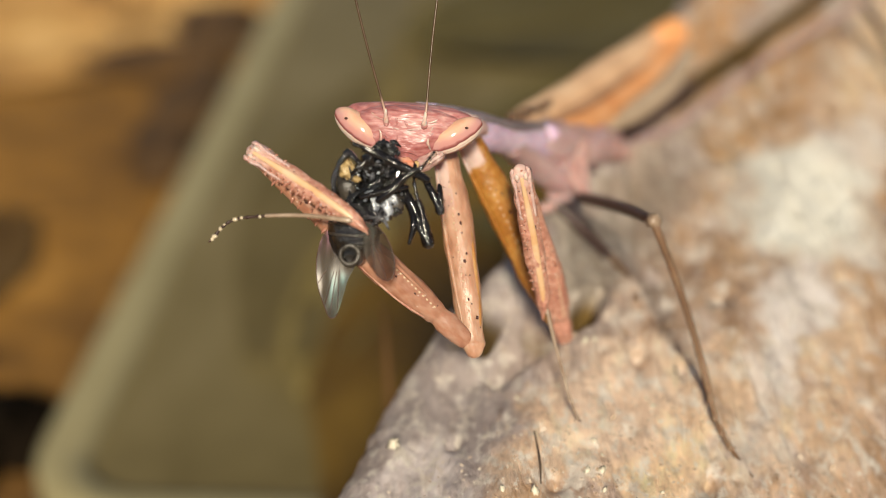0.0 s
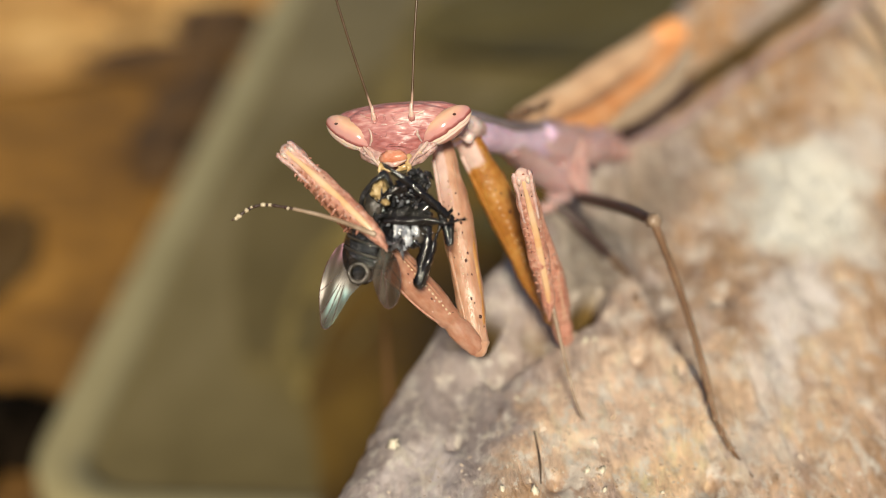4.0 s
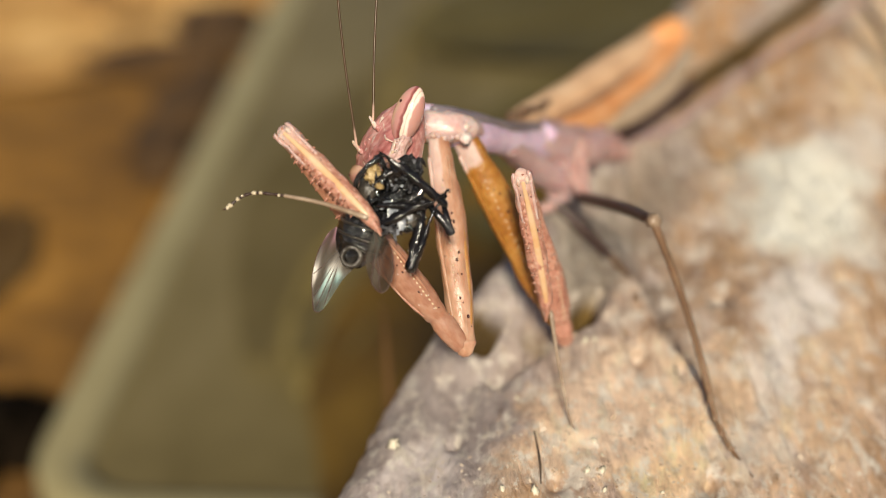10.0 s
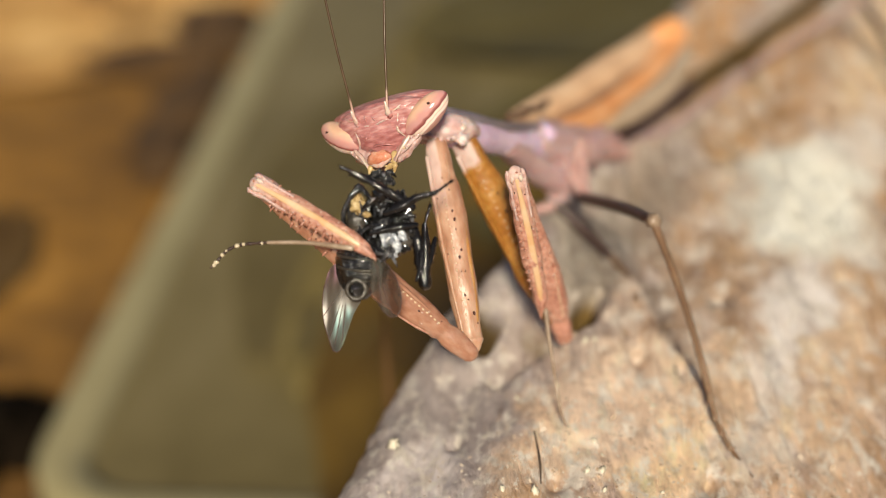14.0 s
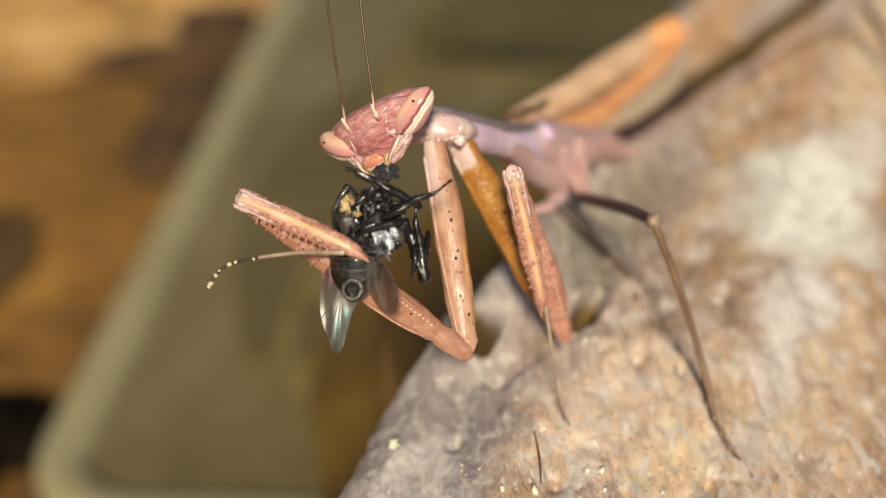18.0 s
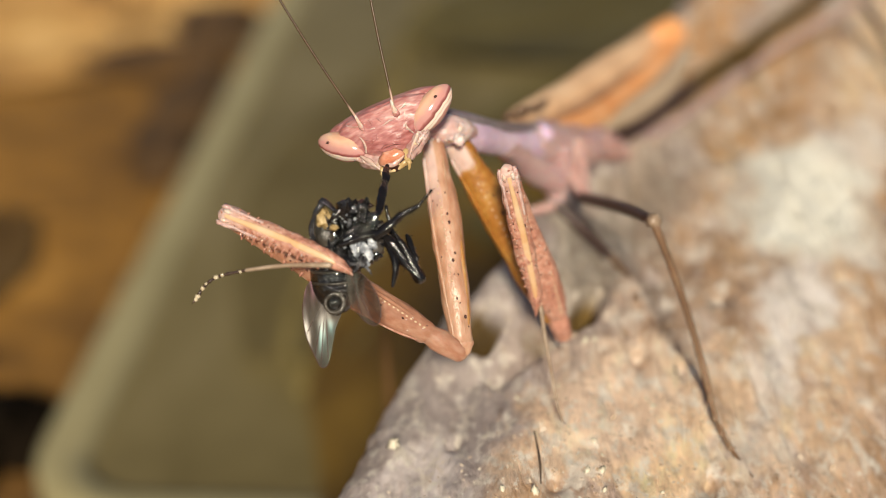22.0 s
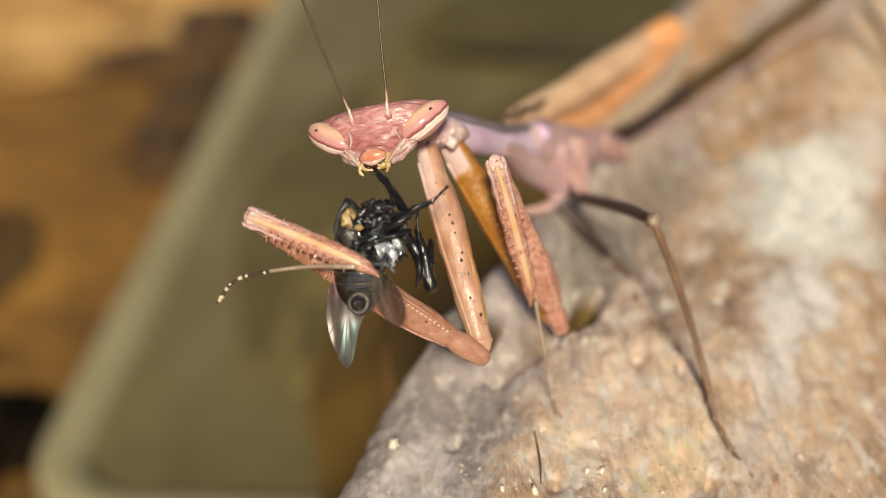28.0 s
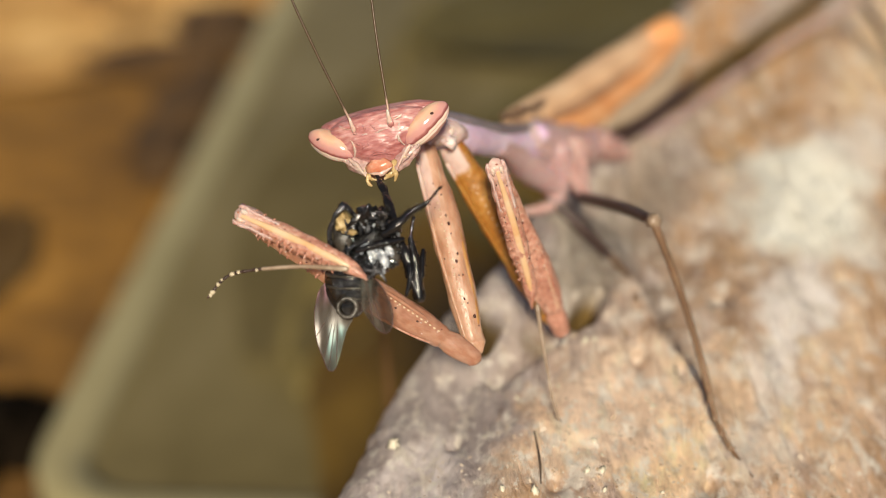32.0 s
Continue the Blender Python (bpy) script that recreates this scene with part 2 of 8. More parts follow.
    # mottled lilac grey and peach where the bark has rotted off
    mottle = ramp_of(noise_at(420, (0.55, 1.0, 1), 8.0, 0.72), [(0.36, (0.40, 0.31, 0.27)), (0.45, (0.66, 0.54, 0.47)), (0.50, (0.76, 0.60, 0.46)), (0.56, (0.82, 0.56, 0.34)), (0.66, (0.84, 0.78, 0.70))])
    some = ramp_of(noise_at(230, (0.7, 1.0, 1), 6.0, 0.7), [(0.36, (0.15, 0.15, 0.15)), (0.52, (1, 1, 1))])
    ends = N.new("ShaderNodeMath")
    ends.operation = "MULTIPLY"
    L.new(near.outputs["Result"], ends.inputs[0])
    L.new(some, ends.inputs[1])
    base = blend(ends.outputs["Value"], base, mottle)
    bend = N.new("ShaderNodeTexNoise")
    bend.inputs["Scale"].default_value, bend.inputs["Detail"].default_value = 260, 6
    L.new(tc.outputs["Object"], bend.inputs["Vector"])
    bent = N.new("ShaderNodeVectorMath")
    bent.operation = "MULTIPLY_ADD"
    bent.inputs[1].default_value = (0.010, 0.007, 0)
    L.new(bend.outputs["Color"], bent.inputs[0])
    L.new(tc.outputs["Object"], bent.inputs[2])

    def patch_at(base, s, t, rs, rt, color, most):
        """A patch of another colour, for weathered wood and for painted shade, ragged at its edge; place and radii in
        millimetres along and across the log.
        """
        o = N.new("ShaderNodeVectorMath")
        o.operation = "SUBTRACT"
        o.inputs[1].default_value = (-s * MM + 0.005, t * MM + 0.0035, 0)
        L.new(bent.outputs["Vector"], o.inputs[0])
        q = N.new("ShaderNodeVectorMath")
        q.operation = "MULTIPLY"
        q.inputs[1].default_value = (1000 / rs, 1000 / rt, 0)
        L.new(o.outputs["Vector"], q.inputs[0])
        d = N.new("ShaderNodeVectorMath")
        d.operation = "LENGTH"
        L.new(q.outputs["Vector"], d.inputs[0])
        mr = N.new("ShaderNodeMapRange")
        mr.inputs["From Min"].default_value, mr.inputs["From Max"].default_value = 1.1, 0.6
        mr.inputs["To Max"].default_value = most
        L.new(d.outputs["Value"], mr.inputs["Value"])
        tone = ramp_of(noise_at(500, (0.4, 1.0, 1), 7.0, 0.7), [(0.32, tuple(0.66 * v for v in color)), (0.5, color), (0.66, tuple(min(0.86, 1.22 * v) for v in color))])
        return blend(mr.outputs["Result"], base, tone)

    base = patch_at(base, -1.8, 7.8, 8.0, 5.0, (0.86, 0.66, 0.46), 0.75)
    base = patch_at(base, -6.5, -1.0, 6.0, 2.6, (0.62, 0.54, 0.51), 0.8)
    base = patch_at(base, 7.0, 11.0, 13.0, 2.0, (0.78, 0.73, 0.66), 0.75)
    base = patch_at(base, 5.0, 15.6, 14.0, 1.5, (0.72, 0.50, 0.31), 0.6)
    # shadow under the thorax, put into the wood colour
    base = patch_at(base, 16.5, -0.6, 7.0, 3.2, (0.25, 0.215, 0.185), 0.85)
    base = patch_at(base, 38.0, 0.5, 12.0, 3.0, (0.44, 0.28, 0.14), 0.7)
    base = patch_at(base, 27.0, 4.5, 9.0, 1.6, (0.40, 0.27, 0.16), 0.55)
    base = patch_at(base, 13.5, 6.0, 6.0, 1.5, (0.52, 0.33, 0.17), 0.6)
    base = patch_at(base, 31.0, 5.0, 18.0, 3.4, (0.68, 0.48, 0.29), 0.75)
    base = patch_at(base, 17.0, 7.2, 6.0, 1.8, (0.60, 0.43, 0.27), 0.6)
    blotch = ramp_of(noise_at(300, (0.42, 1.2, 1), 8.0, 0.72), [(0.47, (0, 0, 0)), (0.56, (0.55, 0.55, 0.55))])
    brown = ramp_of(noise_at(900, (0.3, 1, 1), 6.0), [(0.3, (0.30, 0.175, 0.095)), (0.7, (0.60, 0.41, 0.25))])
    base = blend(blotch, base, brown)
    lilac = ramp_of(noise_at(420, (0.5, 1.1, 1), 7.0, 0.7), [(0.54, (0, 0, 0)), (0.61, (0.6, 0.6, 0.6))])
    cold = ramp_of(noise_at(1300, (0.5, 1, 1), 6.0), [(0.3, (0.50, 0.43, 0.40)), (0.7, (0.79, 0.71, 0.66))])
    base = blend(lilac, base, cold)
    base = blend(flank.outputs["Result"], base, bleached)
    base = patch_at(base, 44.0, -2.4, 22.0, 2.6, (0.48, 0.27, 0.11), 0.95)
    base = patch_at(base, 43.0, 4.6, 15.0, 2.8, (0.62, 0.36, 0.15), 0.85)
    base = patch_at(base, 33.0, 3.2, 10.0, 2.0, (0.56, 0.37, 0.20), 0.6)
    base = patch_at(base, 50.0, 10.5, 16.0, 3.2, (0.80, 0.59, 0.36), 0.85)
    base = patch_at(base, 30.4, 9.6, 3.4, 1.5, (0.90, 0.86, 0.77), 0.9)
    base = patch_at(base, 9.5, 10.8, 9.0, 1.5, (0.86, 0.83, 0.79), 0.9)
    base = patch_at(base, 9.0, 13.6, 13.0, 1.2, (0.84, 0.63, 0.42), 0.7)
    base = patch_at(base, 19.0, 13.9, 3.0, 1.6, (0.88, 0.84, 0.74), 0.9)
    base = patch_at(base, 32.0, 11.6, 7.0, 2.2, (0.86, 0.80, 0.70), 0.85)
    base = patch_at(base, 28.0, 2.6, 13.0, 0.7, (0.46, 0.30, 0.17), 0.6)
    base = patch_at(base, 40.0, 5.2, 12.0, 0.6, (0.50, 0.34, 0.20), 0.55)
    base = patch_at(base, -6.6, 7.2, 5.2, 2.2, (0.92, 0.69, 0.44), 0.85)
    base = patch_at(base, -6.6, 1.2, 4.0, 1.8, (0.86, 0.64, 0.44), 0.8)
    base = patch_at(base, -3.0, 3.8, 5.5, 3.4, (0.88, 0.70, 0.54), 0.75)
    base = patch_at(base, 9.0, -1.0, 7.0, 3.0, (0.34, 0.30, 0.25), 0.85)
    base = patch_at(base, -11.5, -2.6, 4.5, 2.6, (0.74, 0.68, 0.66), 0.85)
    dapple = ramp_of(noise_at(1000, (0.6, 1, 1), 8.0, 0.78), [(0.36, (0.40, 0.32, 0.28)), (0.43, (0.84, 0.78, 0.74)), (0.49, (1, 1, 1))])
    base = blend(0.45, base, dapple, "MULTIPLY")
    warmth = N.new("ShaderNodeRGB")
    warmth.outputs[0].default_value = (1.10, 1.05, 1.055, 1)
    base = blend(1.0, base, warmth.outputs[0], "MULTIPLY")
    chalk = ramp_of(noise_at(850, (0.7, 1, 1), 7.0, 0.72), [(0.51, (0, 0, 0)), (0.60, (0.85, 0.85, 0.85))])
    base = blend(chalk, base, pale)
    # repeats the painted thorax shadow over the chalk
    base = patch_at(base, 18.5, -0.6, 6.5, 2.6, (0.36, 0.275, 0.205), 0.75)
    # repeats the darker grey patch
    base = patch_at(base, 9.5, -1.8, 5.0, 2.2, (0.34, 0.29, 0.235), 0.6)
    base = blend(0.32, base, grit, "MULTIPLY")
    base = blend(speck, base, pale)
    # one large bleached scar
    sep = N.new("ShaderNodeVectorMath")
    sep.operation = "DISTANCE"
    warp = N.new("ShaderNodeTexNoise")
    warp.inputs["Scale"].default_value = 300
    L.new(tc.outputs["Object"], warp.inputs["Vector"])
    add = N.new("ShaderNodeVectorMath")
    add.operation = "MULTIPLY_ADD"
    add.inputs[1].default_value = (0.006, 0.006, 0.006)
    L.new(warp.outputs["Color"], add.inputs[0])
    squash = N.new("ShaderNodeVectorMath")
    squash.operation = "MULTIPLY"
    squash.inputs[1].default_value = (0.62, 1, 0)
    L.new(tc.outputs["Object"], squash.inputs[0])
    L.new(squash.outputs["Vector"], add.inputs[2])
    L.new(add.outputs["Vector"], sep.inputs[0])
    sep.inputs[1].default_value = (-0.0143 + 0.003, 0.0089 + 0.003, 0.003)
    scar = N.new("ShaderNodeMapRange")
    scar.inputs["From Min"].default_value, scar.inputs["From Max"].default_value = 0.0056, 0.0034
    L.new(sep.outputs["Value"], scar.inputs["Value"])
    white = ramp_of(noise_at(500, (1, 1, 1)), [(0.3, (0.90, 0.86, 0.75)), (0.7, (0.95, 0.93, 0.86))])
    base = blend(scar.outputs["Result"], base, white)
    # shade inside the holes and the long split, painted brown by depth
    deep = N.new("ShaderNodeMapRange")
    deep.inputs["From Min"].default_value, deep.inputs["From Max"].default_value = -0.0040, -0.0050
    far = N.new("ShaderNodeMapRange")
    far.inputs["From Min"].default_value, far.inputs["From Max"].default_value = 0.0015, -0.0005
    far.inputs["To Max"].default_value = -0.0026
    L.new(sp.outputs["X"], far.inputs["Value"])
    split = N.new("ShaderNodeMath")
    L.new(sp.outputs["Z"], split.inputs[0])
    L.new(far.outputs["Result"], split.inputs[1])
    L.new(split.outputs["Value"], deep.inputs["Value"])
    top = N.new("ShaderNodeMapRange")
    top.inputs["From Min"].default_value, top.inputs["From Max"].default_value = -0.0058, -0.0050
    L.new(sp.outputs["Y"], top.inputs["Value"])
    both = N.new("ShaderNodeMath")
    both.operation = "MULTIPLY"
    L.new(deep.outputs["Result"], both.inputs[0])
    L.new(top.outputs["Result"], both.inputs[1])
    recess_shade = ramp_of(noise_at(400, (1, 1, 1)), [(0.3, (0.085, 0.048, 0.010)), (0.7, (0.26, 0.160, 0.044))])
    base = blend(both.outputs["Value"], base, recess_shade)
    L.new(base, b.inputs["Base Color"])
    b.inputs["Roughness"].default_value = 0.5
    bp = N.new("ShaderNodeBump")
    bp.inputs["Strength"].default_value = 1.0
    bp.inputs["Distance"].default_value = 0.00032
    L.new(noise_at(2600, (0.4, 1, 1), 10.0, 0.72), bp.inputs["Height"])
    L.new(bp.outputs["Normal"], b.inputs["Normal"])
    return m


WOOD = wood_material()


def wing_material(name, body, rough, clear, gloss, gloss_rough):
    """Thin clear membrane of a fly's wing, with the colours of a thin film in its gloss."""
    m = bpy.data.materials.new(name)
    m.use_nodes = True
    nt = m.node_tree
    N, L = nt.nodes, nt.links
    b = N["Principled BSDF"]
    b.inputs["Base Color"].default_value = (0.16, 0.15, 0.135, 1)
    b.inputs["Roughness"].default_value = rough
    b.inputs["Specular IOR Level"].default_value = 0.3
    b.inputs["IOR"].default_value = 1.5
    tc = N.new("ShaderNodeTexCoord")
    n = N.new("ShaderNodeTexNoise")
    n.inputs["Scale"].default_value = 420
    fold = N.new("ShaderNodeMapping")
    fold.inputs["Rotation"].default_value = (0, radians(20), 0)
    fold.inputs["Scale"].default_value = (1.5, 1, 0.5)
    L.new(tc.outputs["Object"], fold.inputs["Vector"])
    L.new(fold.outputs["Vector"], n.inputs["Vector"])
    sheen = N.new("ShaderNodeValToRGB")
    se = sheen.color_ramp.elements
    se[0].position, se[0].color = 0.38, (1.0, 0.52, 0.85, 1)
    se[1].position, se[1].color = 0.70, (0.62, 1.0, 0.70, 1)
    for at, tone in ((0.45, (1, 0.95, 1, 1)), (0.54, (1, 1, 1, 1)), (0.61, (0.42, 0.92, 1.0, 1))):
        step = se.new(at)
        step.color = tone
    L.new(n.outputs["Fac"], sheen.inputs["Fac"])
    L.new(sheen.outputs["Color"], b.inputs["Specular Tint"])
    bp = N.new("ShaderNodeBump")
    bp.inputs["Strength"].default_value = 0.8
    bp.inputs["Distance"].default_value = 0.0007
    L.new(n.outputs["Fac"], bp.inputs["Height"])
    L.new(bp.outputs["Normal"], b.inputs["Normal"])
    t = N.new("ShaderNodeBsdfTransparent")
    t.inputs["Color"].default_value = (*clear, 1)
    x = N.new("ShaderNodeMixShader")
    n3 = N.new("ShaderNodeTexNoise")
    n3.inputs["Scale"].default_value = 900
    n3.inputs["Detail"].default_value = 4
    L.new(fold.outputs["Vector"], n3.inputs["Vector"])
    thick = N.new("ShaderNodeMapRange")
    thick.inputs["From Min"].default_value, thick.inputs["From Max"].default_value = 0.35, 0.65
    thick.inputs["To Min"].default_value, thick.inputs["To Max"].default_value = body * 0.4, body * 1.7
    L.new(n3.outputs["Fac"], thick.inputs["Value"])
    L.new(thick.outputs["Result"], x.inputs["Fac"])
    L.new(t.outputs["BSDF"], x.inputs[1])
    L.new(b.outputs["BSDF"], x.inputs[2])
    g = N.new("ShaderNodeBsdfGlossy")
    g.inputs["Roughness"].default_value = gloss_rough
    tint = N.new("ShaderNodeMix")
    tint.data_type, tint.blend_type = "RGBA", "MULTIPLY"
    tint.inputs[0].default_value = 1.0
    tint.inputs[7].default_value = (gloss, gloss, gloss, 1)
    L.new(sheen.outputs["Color"], tint.inputs[6])
    L.new(tint.outputs[2], g.inputs["Color"])
    L.new(bp.outputs["Normal"], g.inputs["Normal"])
    add = N.new("ShaderNodeAddShader")
    L.new(x.outputs["Shader"], add.inputs[0])
    L.new(g.outputs["BSDF"], add.inputs[1])
    L.new(add.outputs["Shader"], N["Material Output"].inputs["Surface"])
    return m


WING = wing_material("wing_membrane", 0.24, 0.42, (0.55, 0.47, 0.36), 0.022, 0.28)
SMOKY_WING = wing_material("smoky_wing_membrane", 0.10, 0.5, (0.62, 0.52, 0.40), 0.001, 0.3)


def eye_material():
    """Compound eye: peach above, a rosy band, and a pale seam along the rear margin (local y)."""
    m = bpy.data.materials.new("compound_eye")
    m.use_nodes = True
    nt = m.node_tree
    N, L = nt.nodes, nt.links
    b = N["Principled BSDF"]
    tc = N.new("ShaderNodeTexCoord")
    sx = N.new("ShaderNodeSeparateXYZ")
    L.new(tc.outputs["Object"], sx.inputs["Vector"])
    n = N.new("ShaderNodeTexNoise")
    n.inputs["Scale"].default_value = 1800
    L.new(tc.outputs["Object"], n.inputs["Vector"])
    ma = N.new("ShaderNodeMath")
    ma.operation = "MULTIPLY_ADD"
    ma.inputs[1].default_value = 0.00022
    L.new(n.outputs["Fac"], ma.inputs[0])
    L.new(sx.outputs["Z"], ma.inputs[2])
    mr = N.new("ShaderNodeMapRange")
    mr.inputs["From Min"].default_value, mr.inputs["From Max"].default_value = -0.00072, 0.00072
    L.new(ma.outputs["Value"], mr.inputs["Value"])
    r = N.new("ShaderNodeValToRGB")
    el = r.color_ramp.elements
    el[0].position, el[0].color = 0.0, (0.50, 0.26, 0.22, 1)
    el[1].position, el[1].color = 1.0, (0.66, 0.39, 0.27, 1)
    for s, c in ((0.28, (0.56, 0.30, 0.27)), (0.32, (0.88, 0.76, 0.68)), (0.375, (0.88, 0.75, 0.67)), (0.395, (0.66, 0.42, 0.37)), (0.415, (0.86, 0.72, 0.63)), (0.48, (0.84, 0.68, 0.59)), (0.51, (0.20, 0.055, 0.055)), (0.57, (0.34, 0.12, 0.115)), (0.62, (0.56, 0.28, 0.27)), (0.76, (0.58, 0.31, 0.28)), (0.92, (0.73, 0.46, 0.33))):
        e = el.new(s)
        e.color = (*c, 1)
    L.new(mr.outputs["Result"], r.inputs["Fac"])
    L.new(r.outputs["Color"], b.inputs["Base Color"])
    b.inputs["Roughness"].default_value = 0.14
    b.inputs["Subsurface Weight"].default_value = 0.35
    b.inputs["Subsurface Radius"].default_value = (1.0, 0.45, 0.3)
    b.inputs["Subsurface Scale"].default_value = 0.0004
    return m


EYE_SKIN = eye_material()
SOIL = material("brown_litter", [(0.029, 0.013, 0.002), (0.120, 0.055, 0.008), (0.262, 0.124, 0.017), (0.450, 0.230, 0.046)], 16, 0.85, 0.8, bump_scale=300, bump_dist=0.002, detail=4.0)
OLIVE = material("olive_plastic", [(0.105, 0.081, 0.030), (0.165, 0.131, 0.057), (0.225, 0.183, 0.094)], 22, 0.42, 0.1)
OLIVE_RIM = material("pale_olive_rim", [(0.275, 0.236, 0.122), (0.360, 0.314, 0.176)], 40, 0.4, 0.1)
DEAD_LEAF = material("olive_dead_leaf", [(0.055, 0.042, 0.010), (0.085, 0.066, 0.018), (0.11, 0.088, 0.028)], 45, 0.6, 0.5, bump_scale=500, bump_dist=0.0005)
DRY_LEAF = material("dry_leaf", [(0.270, 0.132, 0.034), (0.560, 0.310, 0.094), (0.830, 0.530, 0.205)], 40, 0.6, 0.5, bump_scale=500, bump_dist=0.0005)
DULL_SHEET = material("dull_olive_sheet", [(0.080, 0.060, 0.019), (0.112, 0.085, 0.030), (0.150, 0.115, 0.046)], 40, 0.55, 0.5, bump_scale=500, bump_dist=0.0004)
GOLD_LEAF = material("golden_brown_leaf", [(0.052, 0.027, 0.003), (0.102, 0.056, 0.006), (0.175, 0.102, 0.013)], 38, 0.55, 0.5, bump_scale=500, bump_dist=0.0005)
PALE_STRIP = material("pale_olive_strip", [(0.150, 0.108, 0.028), (0.205, 0.156, 0.050), (0.265, 0.204, 0.075)], 60, 0.55, 0.5, bump_scale=500, bump_dist=0.0005)
BROWN_CLOD = material("brown_soil", [(0.030, 0.014, 0.005), (0.068, 0.034, 0.010), (0.120, 0.064, 0.022)], 90, 0.95, 0.8, bump_scale=400, bump_dist=0.001)
RUST_LEAF = material("golden_leaf", [(0.046, 0.022, 0.004), (0.078, 0.040, 0.007), (0.115, 0.064, 0.014)], 45, 0.6, 0.5, bump_scale=500, bump_dist=0.0005)
STEM = material("reddish_stem", [(0.10, 0.05, 0.016), (0.17, 0.09, 0.035)], 200, 0.6, 0.3)
CLOD = material("clod_black", [(0.004, 0.003, 0.002), (0.014, 0.009, 0.005)], 120, 0.95, 0.8, 0.05, bump_scale=400, bump_dist=0.001)
LOG_DARK = material("dark_bark", [(0.070, 0.046, 0.032), (0.170, 0.110, 0.070)], 300, 0.9, 0.5)
FLAKE = material("wood_flake", [(0.22, 0.13, 0.08), (0.58, 0.44, 0.32), (0.85, 0.82, 0.76)], 500, 0.25, 0.3, coat=0.4)
CRUMB = material("pale_crumb", [(0.50, 0.44, 0.33), (0.74, 0.69, 0.57)], 900, 0.5, 0.5)


# ---- mesh tools (lengths in millimetres)
def V(p):
    return Vector(p) * MM


def smooth_path(pts, rs, steps):
    """A Catmull-Rom curve through pts, with the radii eased along."""
    pts = [Vector(p) for p in pts]
    out, rad = [], []
    for i in range(len(pts) - 1):
        a, b, c, d = pts[max(0, i - 1)], pts[i], pts[i + 1], pts[min(len(pts) - 1, i + 2)]
        for k in range(steps):
            f = k / steps
            out.append(0.5 * (2 * b + (c - a) * f + (2 * a - 5 * b + 4 * c - d) * f * f + (3 * b - a - 3 * c + d) * f ** 3))
            rad.append(rs[i] + (rs[i + 1] - rs[i]) * (f * f * (3 - 2 * f)))
    out.append(pts[-1])
    rad.append(rs[-1])
    return out, rad


def tube(pts, rs, n=12, flat=1.0, steps=5, up=(0, 1, 0), bm=None, wobble=0.0):
    """A limb: a swept, tapered tube with rounded ends. flat: thickness along up over the width."""
    bm = bm or bmesh.new()
    path, rad = smooth_path(pts, rs, steps)
    up = Vector(up)
    # rounded ends
    d0, d1 = (path[0] - path[1]).normalized(), (path[-1] - path[-2]).normalized()
    head = [(path[0] + d0 * rad[0] * s, rad[0] * r) for s, r in ((0.75, 0.35), (0.45, 0.75))]
    tail = [(path[-1] + d1 * rad[-1] * s, rad[-1] * r) for s, r in ((0.45, 0.75), (0.75, 0.35))]
    path = [h[0] for h in head] + path + [q[0] for q in tail]
    rad = [h[1] for h in head] + rad + [q[1] for q in tail]
    rings = []
    for i, (p, r) in enumerate(zip(path, rad)):
        d = (path[min(i + 1, len(path) - 1)] - path[max(i - 1, 0)]).normalized()
        u = up - d * up.dot(d)
        u = u.normalized() if u.length > 1e-4 else d.orthogonal().normalized()
        w = d.cross(u)
        ring = []
        for k in range(n):
            a = 2 * math.pi * k / n
            q = 1 + (wobble * noise.noise((p + w * math.cos(a) + u * math.sin(a)) * 1.7) if wobble else 0)
            ring.append(bm.verts.new((p + (w * math.cos(a) + u * math.sin(a) * flat) * r * q) * MM))
        rings.append(ring)
    for r0, r1 in zip(rings, rings[1:]):
        for k in range(n):
            bm.faces.new((r0[k], r0[(k + 1) % n], r1[(k + 1) % n], r1[k]))
    bm.faces.new(list(reversed(rings[0])))
    bm.faces.new(rings[-1])
    return bm


def blob(c, r, bm=None, seg=16, rings=10, turn=None, shape=None, rough=0.0):
    """An ellipsoid at c with radii r; shape(p) may bend its unit-sphere points."""
    bm = bm or bmesh.new()
    made = bmesh.ops.create_uvsphere(bm, u_segments=seg, v_segments=rings, radius=1.0)["verts"]
    for v in made:
        p = v.co.copy()
        if rough:
            p *= 1 + rough * noise.noise(p * 2.3 + Vector(c))
        if shape:
            p = shape(p)
        p = Vector((p.x * r[0], p.y * r[1], p.z * r[2]))
        if turn:
            p = turn @ p
        v.co = (p + Vector(c)) * MM
    return bm


def mesh_of(name, bm, mat, smooth=True):
    me = bpy.data.meshes.new(name)
    bmesh.ops.recalc_face_normals(bm, faces=bm.faces)
    bm.to_mesh(me)
    bm.free()
    me.materials.append(mat)
    if smooth:
        me.polygons.foreach_set("use_smooth", [True] * len(me.polygons))
    return me


def part(name, bm, mat, parent=None, label="", smooth=True):
    data = bm if isinstance(bm, bpy.types.Mesh) else mesh_of(name, bm, mat, smooth)
    ob = new(name, data)
    if parent:
        ob.parent = parent
    if label:
        ob["label"] = label
    return ob


def cone_mesh(name, h, r, mat):
    """A small curved thorn standing on z."""
    return mesh_of(name, tube([(0, 0, -0.05), (0, 0, h * 0.5), (h * 0.25, 0, h)], [r, r * 0.65, r * 0.12], 6, steps=2), mat)


